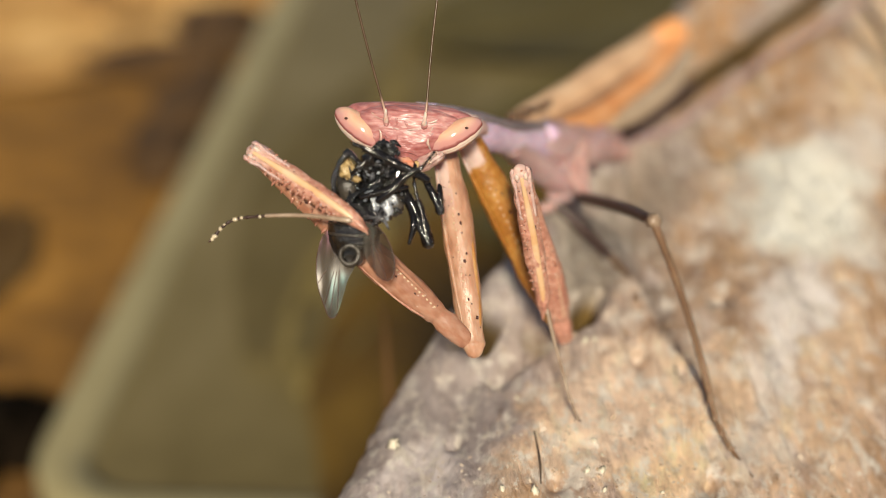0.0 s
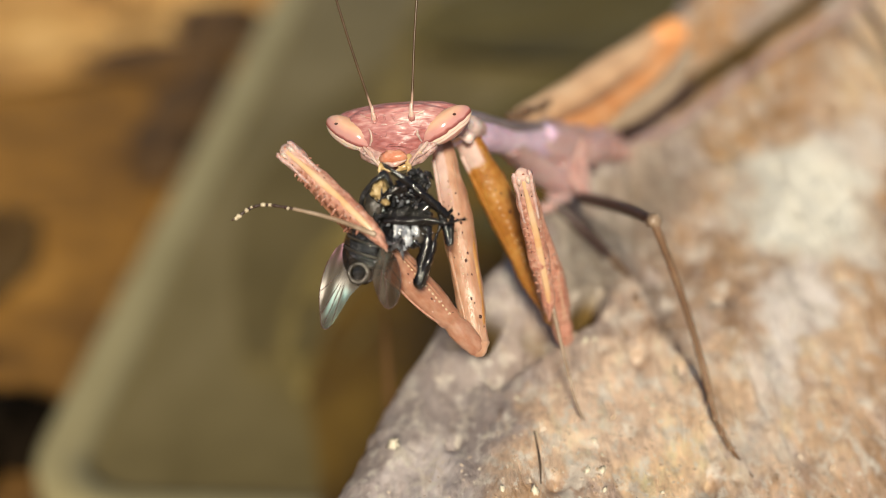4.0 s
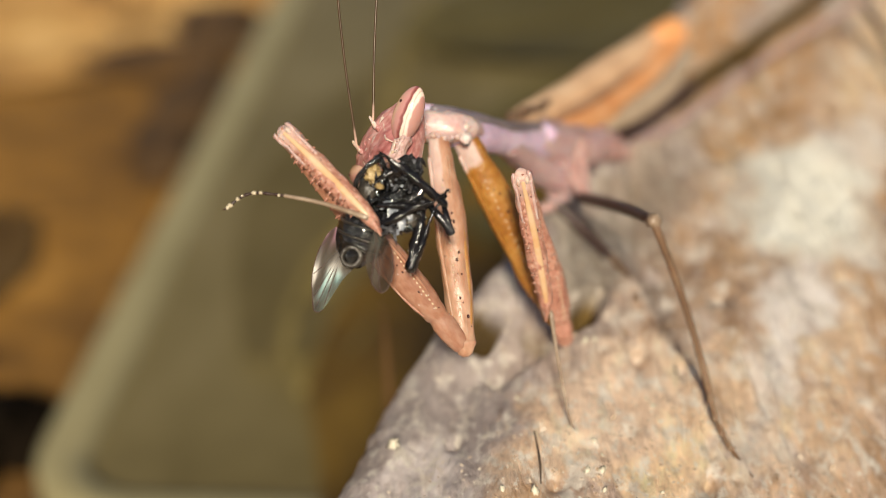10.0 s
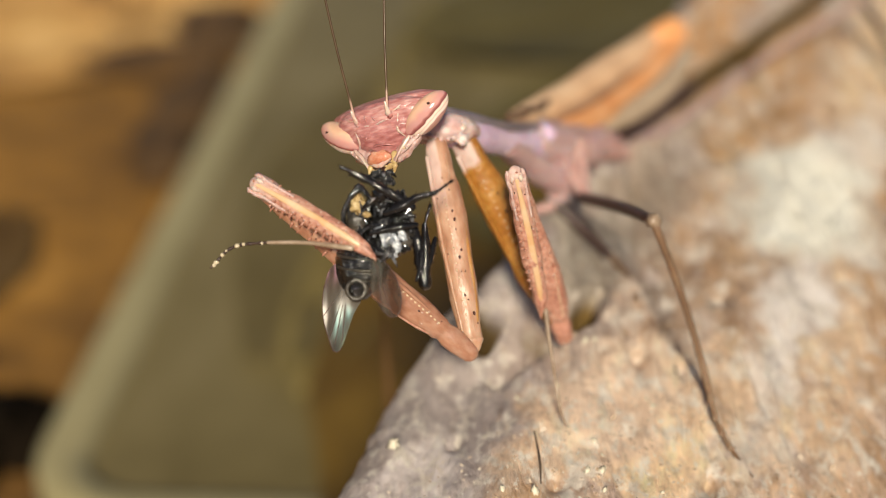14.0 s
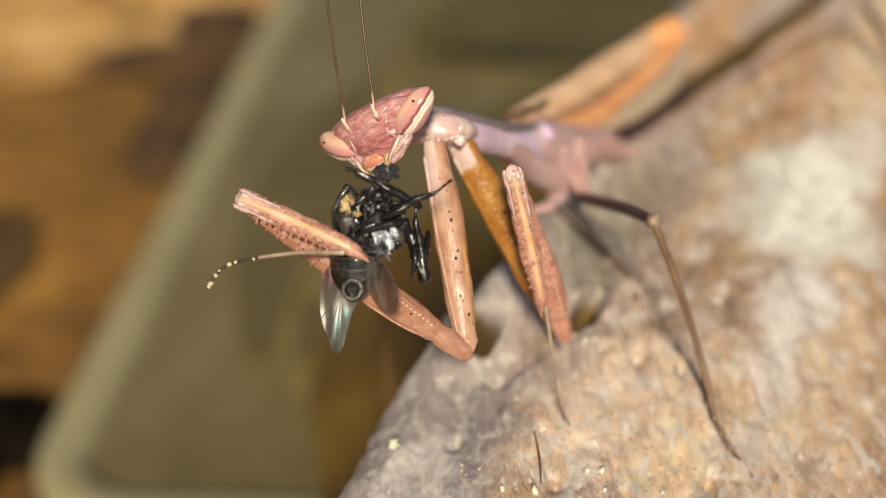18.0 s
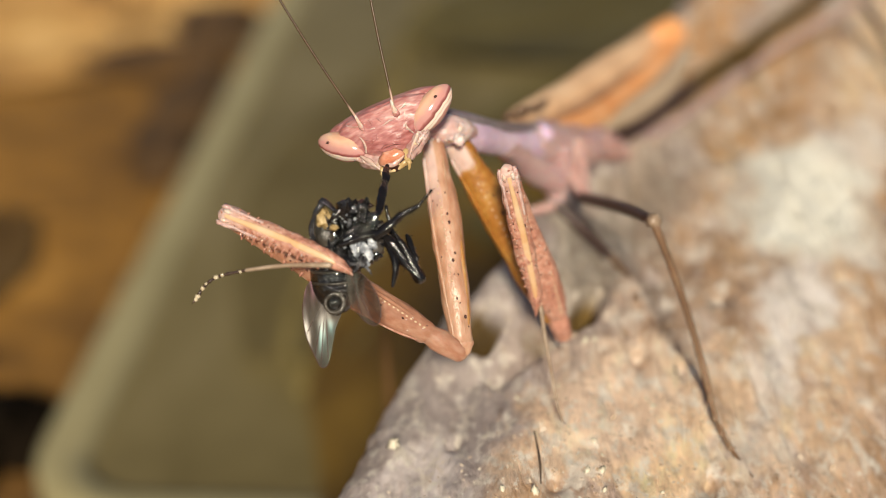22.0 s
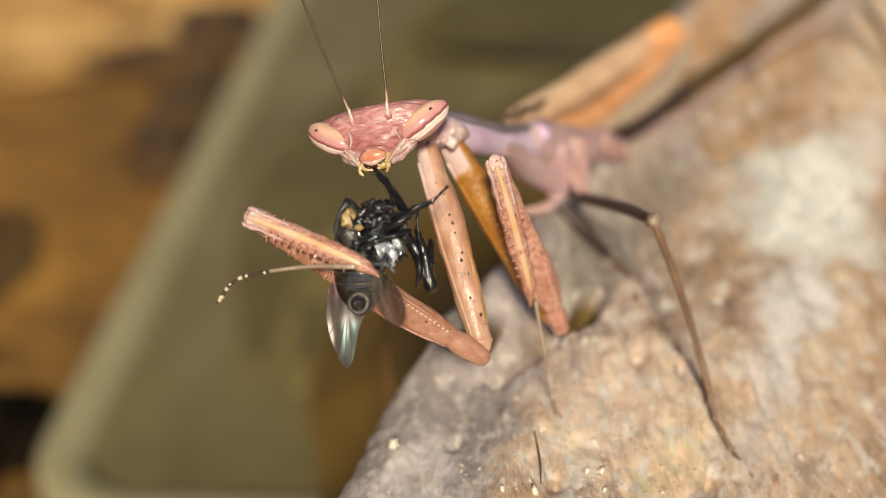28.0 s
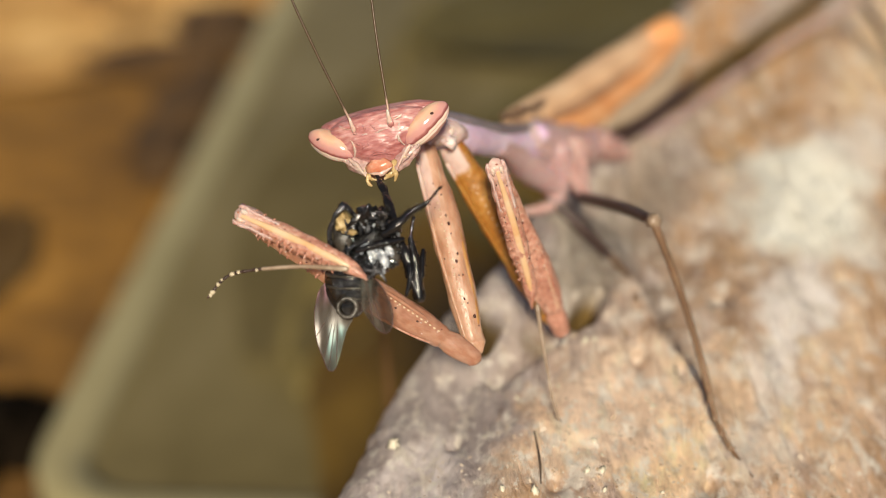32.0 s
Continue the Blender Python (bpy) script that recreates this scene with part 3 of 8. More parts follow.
# ---- the setting: ground, tray, log
def ground():
    bm = bmesh.new()
    n = 90
    rows = []
    for j in range(n + 1):
        row = []
        for i in range(n + 1):
            x, y = (i / n - 0.5) * 700, -150 + 750 * j / n
            h = 2.6 * noise.fractal((x / 38, y / 38, 3.1), 1.0, 2.0, 4) if x > -400 else 0
            if -50 < x < 75 and 100 < y < 310:
                h = min(h, -0.4)
            row.append(bm.verts.new((x * MM, y * MM, (h - 1.2) * MM)))
        rows.append(row)
    for a, b in zip(rows, rows[1:]):
        for i in range(n):
            bm.faces.new((a[i], a[i + 1], b[i + 1], b[i]))
    # the sheet runs on flat to the horizon
    k = 60.0
    ring = [rows[0][0], rows[0][-1], rows[-1][-1], rows[-1][0]]
    far = [bm.verts.new((sx * k, sy * k, -0.002)) for sx, sy in ((-1, -1), (1, -1), (1, 1), (-1, 1))]
    edges = [rows[0], [r[-1] for r in rows], list(reversed(rows[-1])), [r[0] for r in reversed(rows)]]
    for q in range(4):
        bm.faces.new([far[q], far[(q + 1) % 4]] + list(reversed(edges[q])))
    ob = part("ground", bm, SOIL)
    return tagged(ob, "brown leaf litter and bare soil in sunlight", "ground", kind="structure")


ground()


def tray():
    """A shallow olive tray with a rounded corner and a raised, pale rim."""
    x0, x1, y0, y1, rc = -46.8, 66.0, 96.8, 330.0, 13.0
    def outline(inset):
        pts = []
        for cx, cy, a0 in ((x1, y0, -90), (x1, y1, 0), (x0, y1, 90), (x0, y0, 180)):
            sx, sy = (1 if cx == x1 else -1), (1 if cy == y1 else -1)
            for k in range(7):
                a = radians(a0 + 15 * k)
                pts.append((cx - sx * rc + (rc - inset) * math.cos(a), cy - sy * rc + (rc - inset) * math.sin(a)))
        return pts
    root = tagged(new("tray"), "shallow olive plastic tray with a pale rounded rim on the soil", "tray")
    off = Vector((x0, y0, 0))
    root.matrix_basis = pose(x0 * MM, y0 * MM, 0, 0, 0, -2.75)
    bm = bmesh.new()
    prof = [(0.0, 0.2), (0.0, 2.6), (0.5, 3.4), (1.5, 3.8), (3.4, 3.7), (4.8, 3.2), (5.8, 2.4), (6.1, 1.6)]
    loops = [[bm.verts.new((Vector((x, y, z)) - off) * MM) for x, y in outline(i)] for i, z in prof]
    for a, b in zip(loops, loops[1:]):
        for k in range(len(a)):
            bm.faces.new((a[k], a[(k + 1) % len(a)], b[(k + 1) % len(b)], b[k]))
    part("rim", bm, OLIVE_RIM, root, "pale olive rounded rim")
    bm = bmesh.new()
    top = [bm.verts.new((Vector((x, y, 1.7)) - off) * MM) for x, y in outline(5.9)]
    low = [bm.verts.new((Vector((x, y, 0.2)) - off) * MM) for x, y in outline(5.9)]
    bm.faces.new(top)
    bm.faces.new(list(reversed(low)))
    for k in range(len(top)):
        bm.faces.new((low[k], low[(k + 1) % len(low)], top[(k + 1) % len(top)], top[k]))
    part("base", bm, OLIVE, root, smooth=False)


tray()


def dry_leaf(x, y, z, length, width, turn, curl, mat, label):
    """A fallen leaf: a curled blade with thickness, and its midrib."""
    root = tagged(new("dry_leaf"), label, "leaf", "fallen leaves")
    root.matrix_basis = pose(x * MM, y * MM, z * MM, 0, 0, turn)
    bm = bmesh.new()
    nu, nv = 22, 10
    for side in (0, 1):
        grid = []
        for i in range(nu + 1):
            u = i / nu
            half = width * 0.5 * math.sin(math.pi * min(1, u * 0.93 + 0.04)) ** 0.75 * (1 + 0.10 * noise.noise((u * 7, x, 0)))
            row = []
            for j in range(nv + 1):
                w = 2 * j / nv - 1
                h = curl * (abs(w) ** 1.6 + (2 * u - 1) ** 2 * 0.6) + 0.8 * noise.noise((u * 5, w * 3, y)) - 0.35 * side
                row.append(bm.verts.new(((u - 0.5) * length * MM, w * half * MM, (h + 1.0) * MM)))
            grid.append(row)
        for a, b in zip(grid, grid[1:]):
            for j in range(nv):
                f = (a[j], b[j], b[j + 1], a[j + 1])
                bm.faces.new(f if side == 0 else f[::-1])
    part("blade", bm, mat, root)
    part("midrib", tube([((u - 0.5) * length, 0, curl * (2 * u - 1) ** 2 * 0.6 + 1.0) for u in (0, 0.25, 0.5, 0.75, 1)], [0.8, 0.7, 0.55, 0.4, 0.2], 6, steps=3), mat, root)
    return root


dry_leaf(-95, 262, -1.6, 120, 80, 20, 1, DRY_LEAF, "large tan dry leaf lying on the soil")
dry_leaf(-73, 152, -1.6, 40, 24, 75, 1, RUST_LEAF, "curled golden dry leaf beside the tray")
dry_leaf(4, 130, 2.0, 92, 38, 80, 1.2, GOLD_LEAF, "golden brown dry leaf lying in the tray")
# added strip, its pale colour is the sunlit edge of the golden leaf
dry_leaf(-14, 142, 1.9, 46, 13, 82, 0.8, PALE_STRIP, "narrow pale strip in the tray, painted as a lit leaf edge")
dry_leaf(26, 190, 2.0, 80, 44, 62, 1.2, DEAD_LEAF, "olive brown dead leaf lying in the tray")
# added sheet, only there to darken the middle of the tray floor
dry_leaf(-12, 180, 1.9, 110, 34, 80, 0.6, DULL_SHEET, "dull olive sheet added to darken the middle of the tray")
# added strip that draws the pale streak of the tray floor
dry_leaf(-7, 232, 1.9, 84, 6, 84, 0.5, PALE_STRIP, "long pale strip added for a streak on the tray floor")
# added leaf shape that makes the far tray floor darker
dry_leaf(34, 258, 2.0, 90, 60, 30, 1.5, DEAD_LEAF, "dark olive leaf shape added to darken the far tray floor")


def soil_clod(x, y, rx, ry, rz, turn, mat, label):
    ob = part("soil_clod", blob((0, 0, 0), (rx, ry, rz), seg=28, rings=16, rough=0.6), mat)
    ob.matrix_basis = pose(x * MM, y * MM, 0.2 * MM, 0, 0, turn)
    return tagged(ob, label, "soil clod", "clods beside the tray")


soil_clod(-57, 113, 9, 9, 3.4, 0, CLOD, "black clod beside the tray")
soil_clod(-66, 126, 6, 6, 2.2, 20, CLOD, "black clod beside the tray")
soil_clod(-57, 238, 17, 7, 2.6, 20, BROWN_CLOD, "dark brown clod of soil beside the tray")
soil_clod(-47.5, 190, 4, 9, 2.2, -5, BROWN_CLOD, "dark brown clod of soil beside the tray")
soil_clod(-49, 212, 6, 19, 2.4, -8, BROWN_CLOD, "dark brown clod of soil beside the tray")
soil_clod(-51, 258, 8, 13, 2.4, 10, BROWN_CLOD, "dark brown clod of soil beside the tray")


def grass_stem(x, y, h):
    """A dry stem that stands in the soil behind the log."""
    ob = part("grass_stem", tube([(0, 0, -1), (0.6, 0.5, h * 0.5), (0.2, 0.0, h * 0.85), (0.0, -0.4, h)], [0.4, 0.32, 0.26, 0.1], 8, wobble=0.2), STEM)
    ob.location = V((x, y, 0))
    return tagged(ob, "dry reddish grass stem standing behind the log", "grass stem")


grass_stem(-3.9, 67.5, 49.0)

# the weathered log that the mantis stands on; local x back along the grain, y across, z out of the wood
LOG_POSE = STAGE @ Matrix(((-0.39709, 0.89394, 0.20784, 0.006317), (-0.76904, -0.20050, -0.60695, 0.063000), (-0.50090, -0.40085, 0.76709, -0.004650), (0, 0, 0, 1)))


def log_height(s, t):
    """Relief of the log's top, in millimetres."""
    u, w = 0.914 * s - 0.407 * t, 0.914 * t + 0.407 * s
    h = 0.55 * noise.fractal((u * 0.07, w * 0.26, 0.0), 0.9, 2.1, 4)
    h += 0.26 * noise.fractal((u * 0.12 + 9, w * 1.2, 2.0), 0.8, 2.2, 4)
    h += 0.11 * noise.fractal((u * 0.5, w * 1.5, 7.0), 0.7, 2.1, 4)
    h += 0.05 * noise.fractal((u * 1.1, w * 3.2, 3.0), 0.8, 2.1, 2)
    chip = noise.noise((s * 0.55 + 4, t * 0.9, 5.0))
    h -= 0.5 * max(0.0, chip - 0.35)
    # hole beside the forefoot
    q = ((s - 3.8) / 1.8) ** 2 + ((t - 0.15) / 0.62) ** 2
    h -= 6.5 * math.exp(-q ** 1.6)
    q = ((s + 0.1) / 1.2) ** 2 + ((t + 4.0) / 0.5) ** 2
    h -= 4.5 * math.exp(-q ** 1.6)
    # long split that runs out towards the far end
    mid = -4.45 + (s - 21.1) * 0.2215
    if s > 17:
        depth = min(1.0, (s - 17) / 4.0)
        h -= 5.5 * depth * math.exp(-((t - mid) / 0.72) ** 4)
    # the near slab ends in a ragged ledge, and the wood beyond lies lower
    lip = np.interp(t, (-5.0, -2.0, -0.2, 0.5, 1.2, 2.3, 3.5, 6.0, 9.0), (-5.0, -3.6, -0.4, 6.0, 6.9, 6.4, 4.0, 2.0, 1.0)) + 0.7 * noise.noise((t * 1.3, s * 0.3, 8.0))
    step = min(1.0, max(0.0, (s - lip) / 1.1))
    h -= 1.3 * step * step * (3 - 2 * step) * min(1.0, max(0.0, (7.5 - t) / 3.5)) * min(1.0, max(0.0, (t + 3.8) / 2.6))
    # the near flank falls away from the crown
    a, c = min(1.0, max(0.0, (1.8 - t) / 6.0)), min(1.0, max(0.0, (5.0 - s) / 11.0))
    h -= 3.4 * a * a * (3 - 2 * a) * c * c * (3 - 2 * c)
    # small pits
    for ps, pt, pr in ((-7.7, -2.4, 0.35), (-5.2, 9.2, 0.5), (1.2, 3.7, 0.4), (9.5, 6.5, 0.6), (-9.2, 2.9, 0.4)):
        h -= 0.7 * math.exp(-(((s - ps) / (pr * 1.6)) ** 2 + ((t - pt) / pr) ** 2))
    return h


def log():
    s0, s1, ns = -34.0, 84.0, 560
    across = [(-5.0, -54.0), (-5.6, -30.0), (-5.9, -12.0), (-6.0, -6.0), (-5.95, -3.6), (-5.75, -2.2), (-5.4, -1.2), (-4.9, -0.55), (-4.3, -0.2)]
    t = -3.9
    while t < 26:
        across.append((t, 0.0))
        t += 0.14 if t < 19 else 0.8
    across += [(28, -1.0), (31, -4.0), (33, -10.0), (34, -30.0), (34, -54.0)]
    verts, faces = [], []
    m = len(across)
    for i in range(ns + 1):
        s = s0 + (s1 - s0) * i / ns
        for j, (t, drop) in enumerate(across):
            bend = 0.5 * noise.fractal((s * 0.22, 4.0, 1.0), 0.8, 2.2, 5) - 0.6 * min(1.0, max(0.0, (-2.5 - s) / 5.0)) - 1.3 * math.exp(-((s + 2.0) / 3.4) ** 2) if t < -3.5 else 0.0
            side = 0.5 * noise.noise((s * 0.3, drop * 0.25, 9.0)) if drop < -1.5 else 0.0
            verts.append((-s * MM, (t + bend + side) * MM, (drop + log_height(s, max(t, -5.2)) * (1.0 if drop > -6 else 0.2)) * MM))
    for i in range(ns):
        for j in range(m - 1):
            a = i * m + j
            faces.append((a + m, a + m + 1, a + 1, a))
    faces.append(tuple(range(m)))
    faces.append(tuple(ns * m + j for j in range(m - 1, -1, -1)))
    me = bpy.data.meshes.new("log")
    me.from_pydata(verts, [], faces)
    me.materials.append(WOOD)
    me.polygons.foreach_set("use_smooth", [True] * len(me.polygons))
    me.update()
    ob = new("log", me)
    ob.matrix_basis = LOG_POSE
    return tagged(ob, "weathered grey and tan log with flaking grain", "log")


log()


def crumbs():
    """Loose pale crumbs lying on the wood."""
    for s, t, r, tall in ((-9.2, -5.0, 0.42, 0.9), (0.5, 0.95, 0.27, 0.7), (1.0, 1.35, 0.24, 0.7), (-11.3, 2.5, 0.36, 0.5), (-8.6, 5.0, 0.18, 0.6),
                          (-6.4, 4.2, 0.13, 0.6), (-9.5, 4.4, 0.16, 0.6), (-4.0, 3.2, 0.11, 0.6), (-13.5, -2.6, 0.14, 0.6), (-13.0, -4.3, 0.14, 0.6), (-5.5, 2.2, 0.1, 0.6), (-7.4, 7.4, 0.14, 0.6), (-3.0, 6.0, 0.12, 0.6),
                          (-7.8, 3.9, 0.19, 0.8), (-7.5, 4.5, 0.22, 0.9), (-10.5, 2.2, 0.30, 0.9), (-11.2, 0.9, 0.2, 0.8), (-5.6, 2.6, 0.12, 0.8), (-5.9, 3.6, 0.18, 0.7), (-7.0, 2.0, 0.11, 0.8), (-4.2, -0.8, 0.15, 0.7), (-7.2, -1.2, 0.1, 0.7), (-2.8, 0.8, 0.14, 0.7), (-2.2, 5.4, 0.16, 0.7), (-1.9, 5.0, 0.11, 0.7)):
        c = LOG_POSE @ V((-s, t, log_height(s, t) + r * tall * 0.22))
        ob = part("wood_crumb", blob((0, 0, 0), (r * 0.9, r * 0.62, r * tall * 0.62), seg=12, rings=9, rough=0.95, turn=Euler((s * 1.7, t * 2.3, s * t)).to_matrix()), CRUMB)
        ob.location = c
        tagged(ob, "pale crumb of rotten wood lying on the log", "crumb", "crumbs on the log")


crumbs()


def wood_flakes(count, seed, small, large, mat, name, label):
    """Countless small flakes and grains of loose wood on the near end of the log."""
    r = random.Random(seed)
    bm = bmesh.new()
    for k in range(count):
        s, t = r.uniform(-17, 8), r.uniform(0.0, 17) if k % 8 else r.uniform(-4.6, 0.0)
        size = r.uniform(small, large) * (2.0 if r.random() < 0.08 else 1.0)
        spin = Euler((r.uniform(-0.5, 0.5), r.uniform(-0.5, 0.5), r.uniform(0, 3.1))).to_matrix()
        made = bmesh.ops.create_cube(bm, size=1.0)["verts"]
        c = Vector((-s, t, log_height(s, t) + size * 0.15))
        for v in made:
            p = Vector((v.co.x * size * r.uniform(1.0, 2.4), v.co.y * size, v.co.z * size * 0.5))
            v.co = (spin @ p + c) * MM
    ob = part(name, bm, mat, smooth=False)
    ob.matrix_basis = LOG_POSE
    tagged(ob, label, "wood flakes", kind="stuff")


wood_flakes(1100, 21, 0.035, 0.11, FLAKE, "wood_flakes", "pale and tan flakes of loose wood on the log")


def splinter(s0, t0, s1, t1, r, mat, label):
    a, c = V((-s0, t0, log_height(s0, t0) + r)), V((-s1, t1, log_height(s1, t1) + r))
    ob = part("wood_splinter", tube([(0, 0, 0), (c - a) / MM * 0.5 + Vector((0, 0.08, 0.05)), (c - a) / MM], [r * 0.6, r, r * 0.4], 6, wobble=0.3), mat)
    ob.matrix_basis = LOG_POSE @ Matrix.Translation(a)
    tagged(ob, label, "splinter", "splinters on the log")


splinter(-7.0, 0.9, -9.9, 2.3, 0.06, LOG_DARK, "thin dark splinter lying on the log")
splinter(4.6, 4.2, 0.7, 5.9, 0.1, LOG_DARK, "dark sliver of bark lying on the log")

# ---- the mantis: stage millimetres measured from BASE
BASE = Vector((10.05, 68.50, -0.45))
mantis = tagged(new("mantis"), "pinkish brown praying mantis eating a black fly", "mantis")
mantis.matrix_basis = STAGE @ Matrix.Translation(BASE * MM)


def B(*pts):
    return [Vector(p) - BASE for p in pts]


pronotum = part("pronotum", tube(B((-1.31, 57.80, 6.09), (0.30, 58.20, 5.92), (1.84, 60.00, 5.72), (3.60, 64.00, 5.74), (6.63, 71.00, 6.22)), [0.9, 0.98, 0.86, 0.78, 1.10], 20, 0.9, wobble=0.05), LILAC, mantis, "lilac pink pronotum")
part("keel", tube(B((-0.24, 57.20, 6.60), (1.68, 59.00, 6.34), (3.57, 63.10, 6.32), (6.21, 69.60, 6.95)), [0.26, 0.36, 0.36, 0.40], 10), SLATE, pronotum, "slate grey ridge of the back")
prosternum = part("prosternum", tube(B((-0.95, 57.50, 5.90), (0.32, 57.30, 5.78), (1.15, 57.60, 5.80), (1.85, 59.00, 5.80)), [0.8, 0.74, 0.62, 0.40], 24, wobble=0.16), SHOULDER, mantis, "pale pink shoulder plate between the forelegs")
lobe_rng = random.Random(8)
for k in range(40):
    a = Vector((-0.35, 56.62, 5.66)).lerp(Vector((1.42, 57.00, 5.66)), lobe_rng.random() ** 0.7) + Vector((0, 0, lobe_rng.uniform(-0.42, 0.36)))
    r = lobe_rng.uniform(0.07, 0.2)
    part("shoulder_lobe", blob(a - BASE, (r * lobe_rng.uniform(0.8, 1.6), r * 0.6, r * lobe_rng.uniform(0.6, 1.3)), seg=12, rings=8, rough=0.6), CARINA if k % 4 == 0 else SHOULDER, prosternum)
part("shoulder_seam", tube(B((0.30, 57.00, 6.28), (1.10, 57.20, 6.16), (1.75, 58.20, 6.02)), [0.06, 0.10, 0.06], 8, wobble=0.5), LILAC, prosternum)
thorax = part("thorax", tube(B((5.05, 67.50, 6.11), (6.63, 71.00, 6.03), (8.74, 75.00, 6.23), (11.55, 80.00, 7.02)), [0.95, 1.4, 1.35, 0.8], 22, 0.9, wobble=0.35), BREAST, mantis, "blush pink thorax")
# knob in paler lilac, which paints the highlight on the thorax
part("highlight_knob", blob(Vector((5.68, 67.60, 6.43)) - BASE, (0.8, 0.45, 0.55), seg=16, rings=12, rough=0.3), LILAC, thorax)
part("sternum", tube(B((3.42, 63.50, 5.45), (5.08, 68.00, 4.70), (6.80, 71.00, 3.90), (7.27, 71.50, 3.15)), [0.6, 0.85, 0.8, 0.45], 18, wobble=0.3), BREAST, thorax, "pale pink breast between the legs")
abdomen = part("abdomen", tube(B((11.54, 84.00, 8.23), (15.21, 92.00, 11.79), (17.97, 99.00, 16.13)), [1.0, 1.6, 1.0], 16, 0.8), ROSE_LEG, mantis, "pinkish brown abdomen under the wings")
tegmen = part("tegmen", tube(B((3.85, 68.50, 7.28), (7.00, 75.00, 8.95), (11.21, 83.00, 11.83), (16.06, 92.00, 15.50), (17.90, 94.50, 16.63)), [0.35, 0.95, 1.3, 1.25, 1.0], 20, 0.7, wobble=0.15), TAN_WING, mantis, "tan folded forewing")
band = part("costal_band", tube(B((6.06, 71.00, 6.89), (8.57, 75.00, 7.80), (12.56, 83.00, 10.63), (16.63, 90.00, 14.12), (17.86, 92.50, 16.02)), [0.35, 0.75, 1.1, 1.15, 1.0], 16, 0.6, wobble=0.12), ORANGE_WING, tegmen, "orange leading edge")
part("hindwing_edge", tube(B((10.36, 78.00, 7.64), (13.20, 81.00, 9.44), (16.01, 84.50, 11.81), (17.81, 88.00, 14.54)), [0.3, 0.75, 0.8, 0.4], 12, 0.5), EDGE_WING, tegmen, "greyish beige edge of the folded hindwing")
part("vein", tube(B((6.64, 71.20, 7.70), (9.36, 75.80, 9.33), (14.50, 86.50, 13.21)), [0.16, 0.3, 0.16], 6), VEIN_DARK, tegmen, "dark wing vein")
part("wing_tip", tube(B((16.18, 91.50, 15.93), (17.42, 92.40, 16.56), (17.92, 92.80, 16.76)), [0.9, 1.1, 0.95], 14), ORANGE_WING, tegmen, "orange wing tip")
for a, c in (((4.45, 68.00, 7.67), (5.29, 69.50, 8.10)), ((5.65, 70.00, 8.22), (6.34, 71.50, 8.73)), ((3.79, 67.50, 7.40), (4.48, 68.50, 7.60))):
    part("tubercle", tube(B(a, c), [0.26, 0.15], 8, steps=2), BROWN_LEG, tegmen)


def bead_leg(pts, count, r, mat, bm=None):
    """A jointed foot: a chain of swollen beads along pts."""
    path, _ = smooth_path(pts, [r] * len(pts), 8)
    bm = bm or bmesh.new()
    step = (len(path) - 1) / count
    for i in range(count):
        a, b = path[int(i * step)], path[min(len(path) - 1, int((i + 1) * step))]
        tube([a, (a + b) / 2, b], [r * 0.55, r * 0.8, r * 1.15], 7, steps=2, bm=bm)
    d = (path[-1] - path[-2]).normalized()
    for q in (-1, 1):
        tube([path[-1], path[-1] + d * 2.2 * r + Vector((0, q, -0.6)) * r * 1.4], [r * 0.5, r * 0.12], 5, steps=2, bm=bm)
    return bm


# near middle leg
coxa = part("coxa", tube(B((7.62, 72.00, 5.98), (7.84, 71.00, 4.48), (8.08, 69.60, 2.94)), [1.2, 0.7, 0.34], 16, 0.8, wobble=0.3), MID_COXA, mantis)
part("ridge", tube(B((7.21, 70.60, 5.11), (7.50, 70.20, 4.01), (7.73, 69.40, 3.13)), [0.1, 0.12, 0.1], 8), BLUSH, coxa)
part("ridge", tube(B((8.24, 71.00, 5.31), (8.30, 70.40, 4.22), (8.34, 69.60, 3.20)), [0.1, 0.12, 0.1], 8), BLUSH, coxa)
femur = part("femur", tube(B((7.82, 68.50, 2.89), (9.24, 63.00, 2.16), (10.00, 59.20, 1.48)), [0.36, 0.33, 0.27], 10), DUSK_LEG, mantis, "dark brown middle thigh")
part("knee", blob(Vector((10.14, 58.70, 1.36)) - BASE, (0.36, 0.34, 0.36), seg=12, rings=8, rough=0.5), FOOT_SKIN, femur, "pale brown knee")
tibia = part("tibia", tube(B((10.16, 58.70, 1.31), (11.55, 59.50, -1.91), (12.59, 60.00, -4.99), (13.14, 60.20, -6.90)), [0.20, 0.185, 0.165, 0.18], 10), BROWN_LEG, mantis)
part("spur", tube(B((13.01, 60.90, -6.53), (13.12, 60.40, -7.60)), [0.1, 0.04], 6, steps=2), BROWN_LEG, tibia)
foot = smooth_path(B((13.14, 60.20, -6.90), (13.34, 59.60, -8.33), (13.92, 58.80, -9.66), (14.65, 58.00, -10.91)), [1] * 4, 4)[0]
tarsus = part("tarsus", tube([foot[0], foot[1], foot[2]], [0.12, 0.13, 0.18], 8, steps=2), BROWN_LEG, mantis)
for a, c in zip(foot[2::2], foot[4::2]):
    part("tarsus_bead", tube([a, (a + c) / 2, c], [0.09, 0.13, 0.18], 8, steps=2), BROWN_LEG, tarsus)
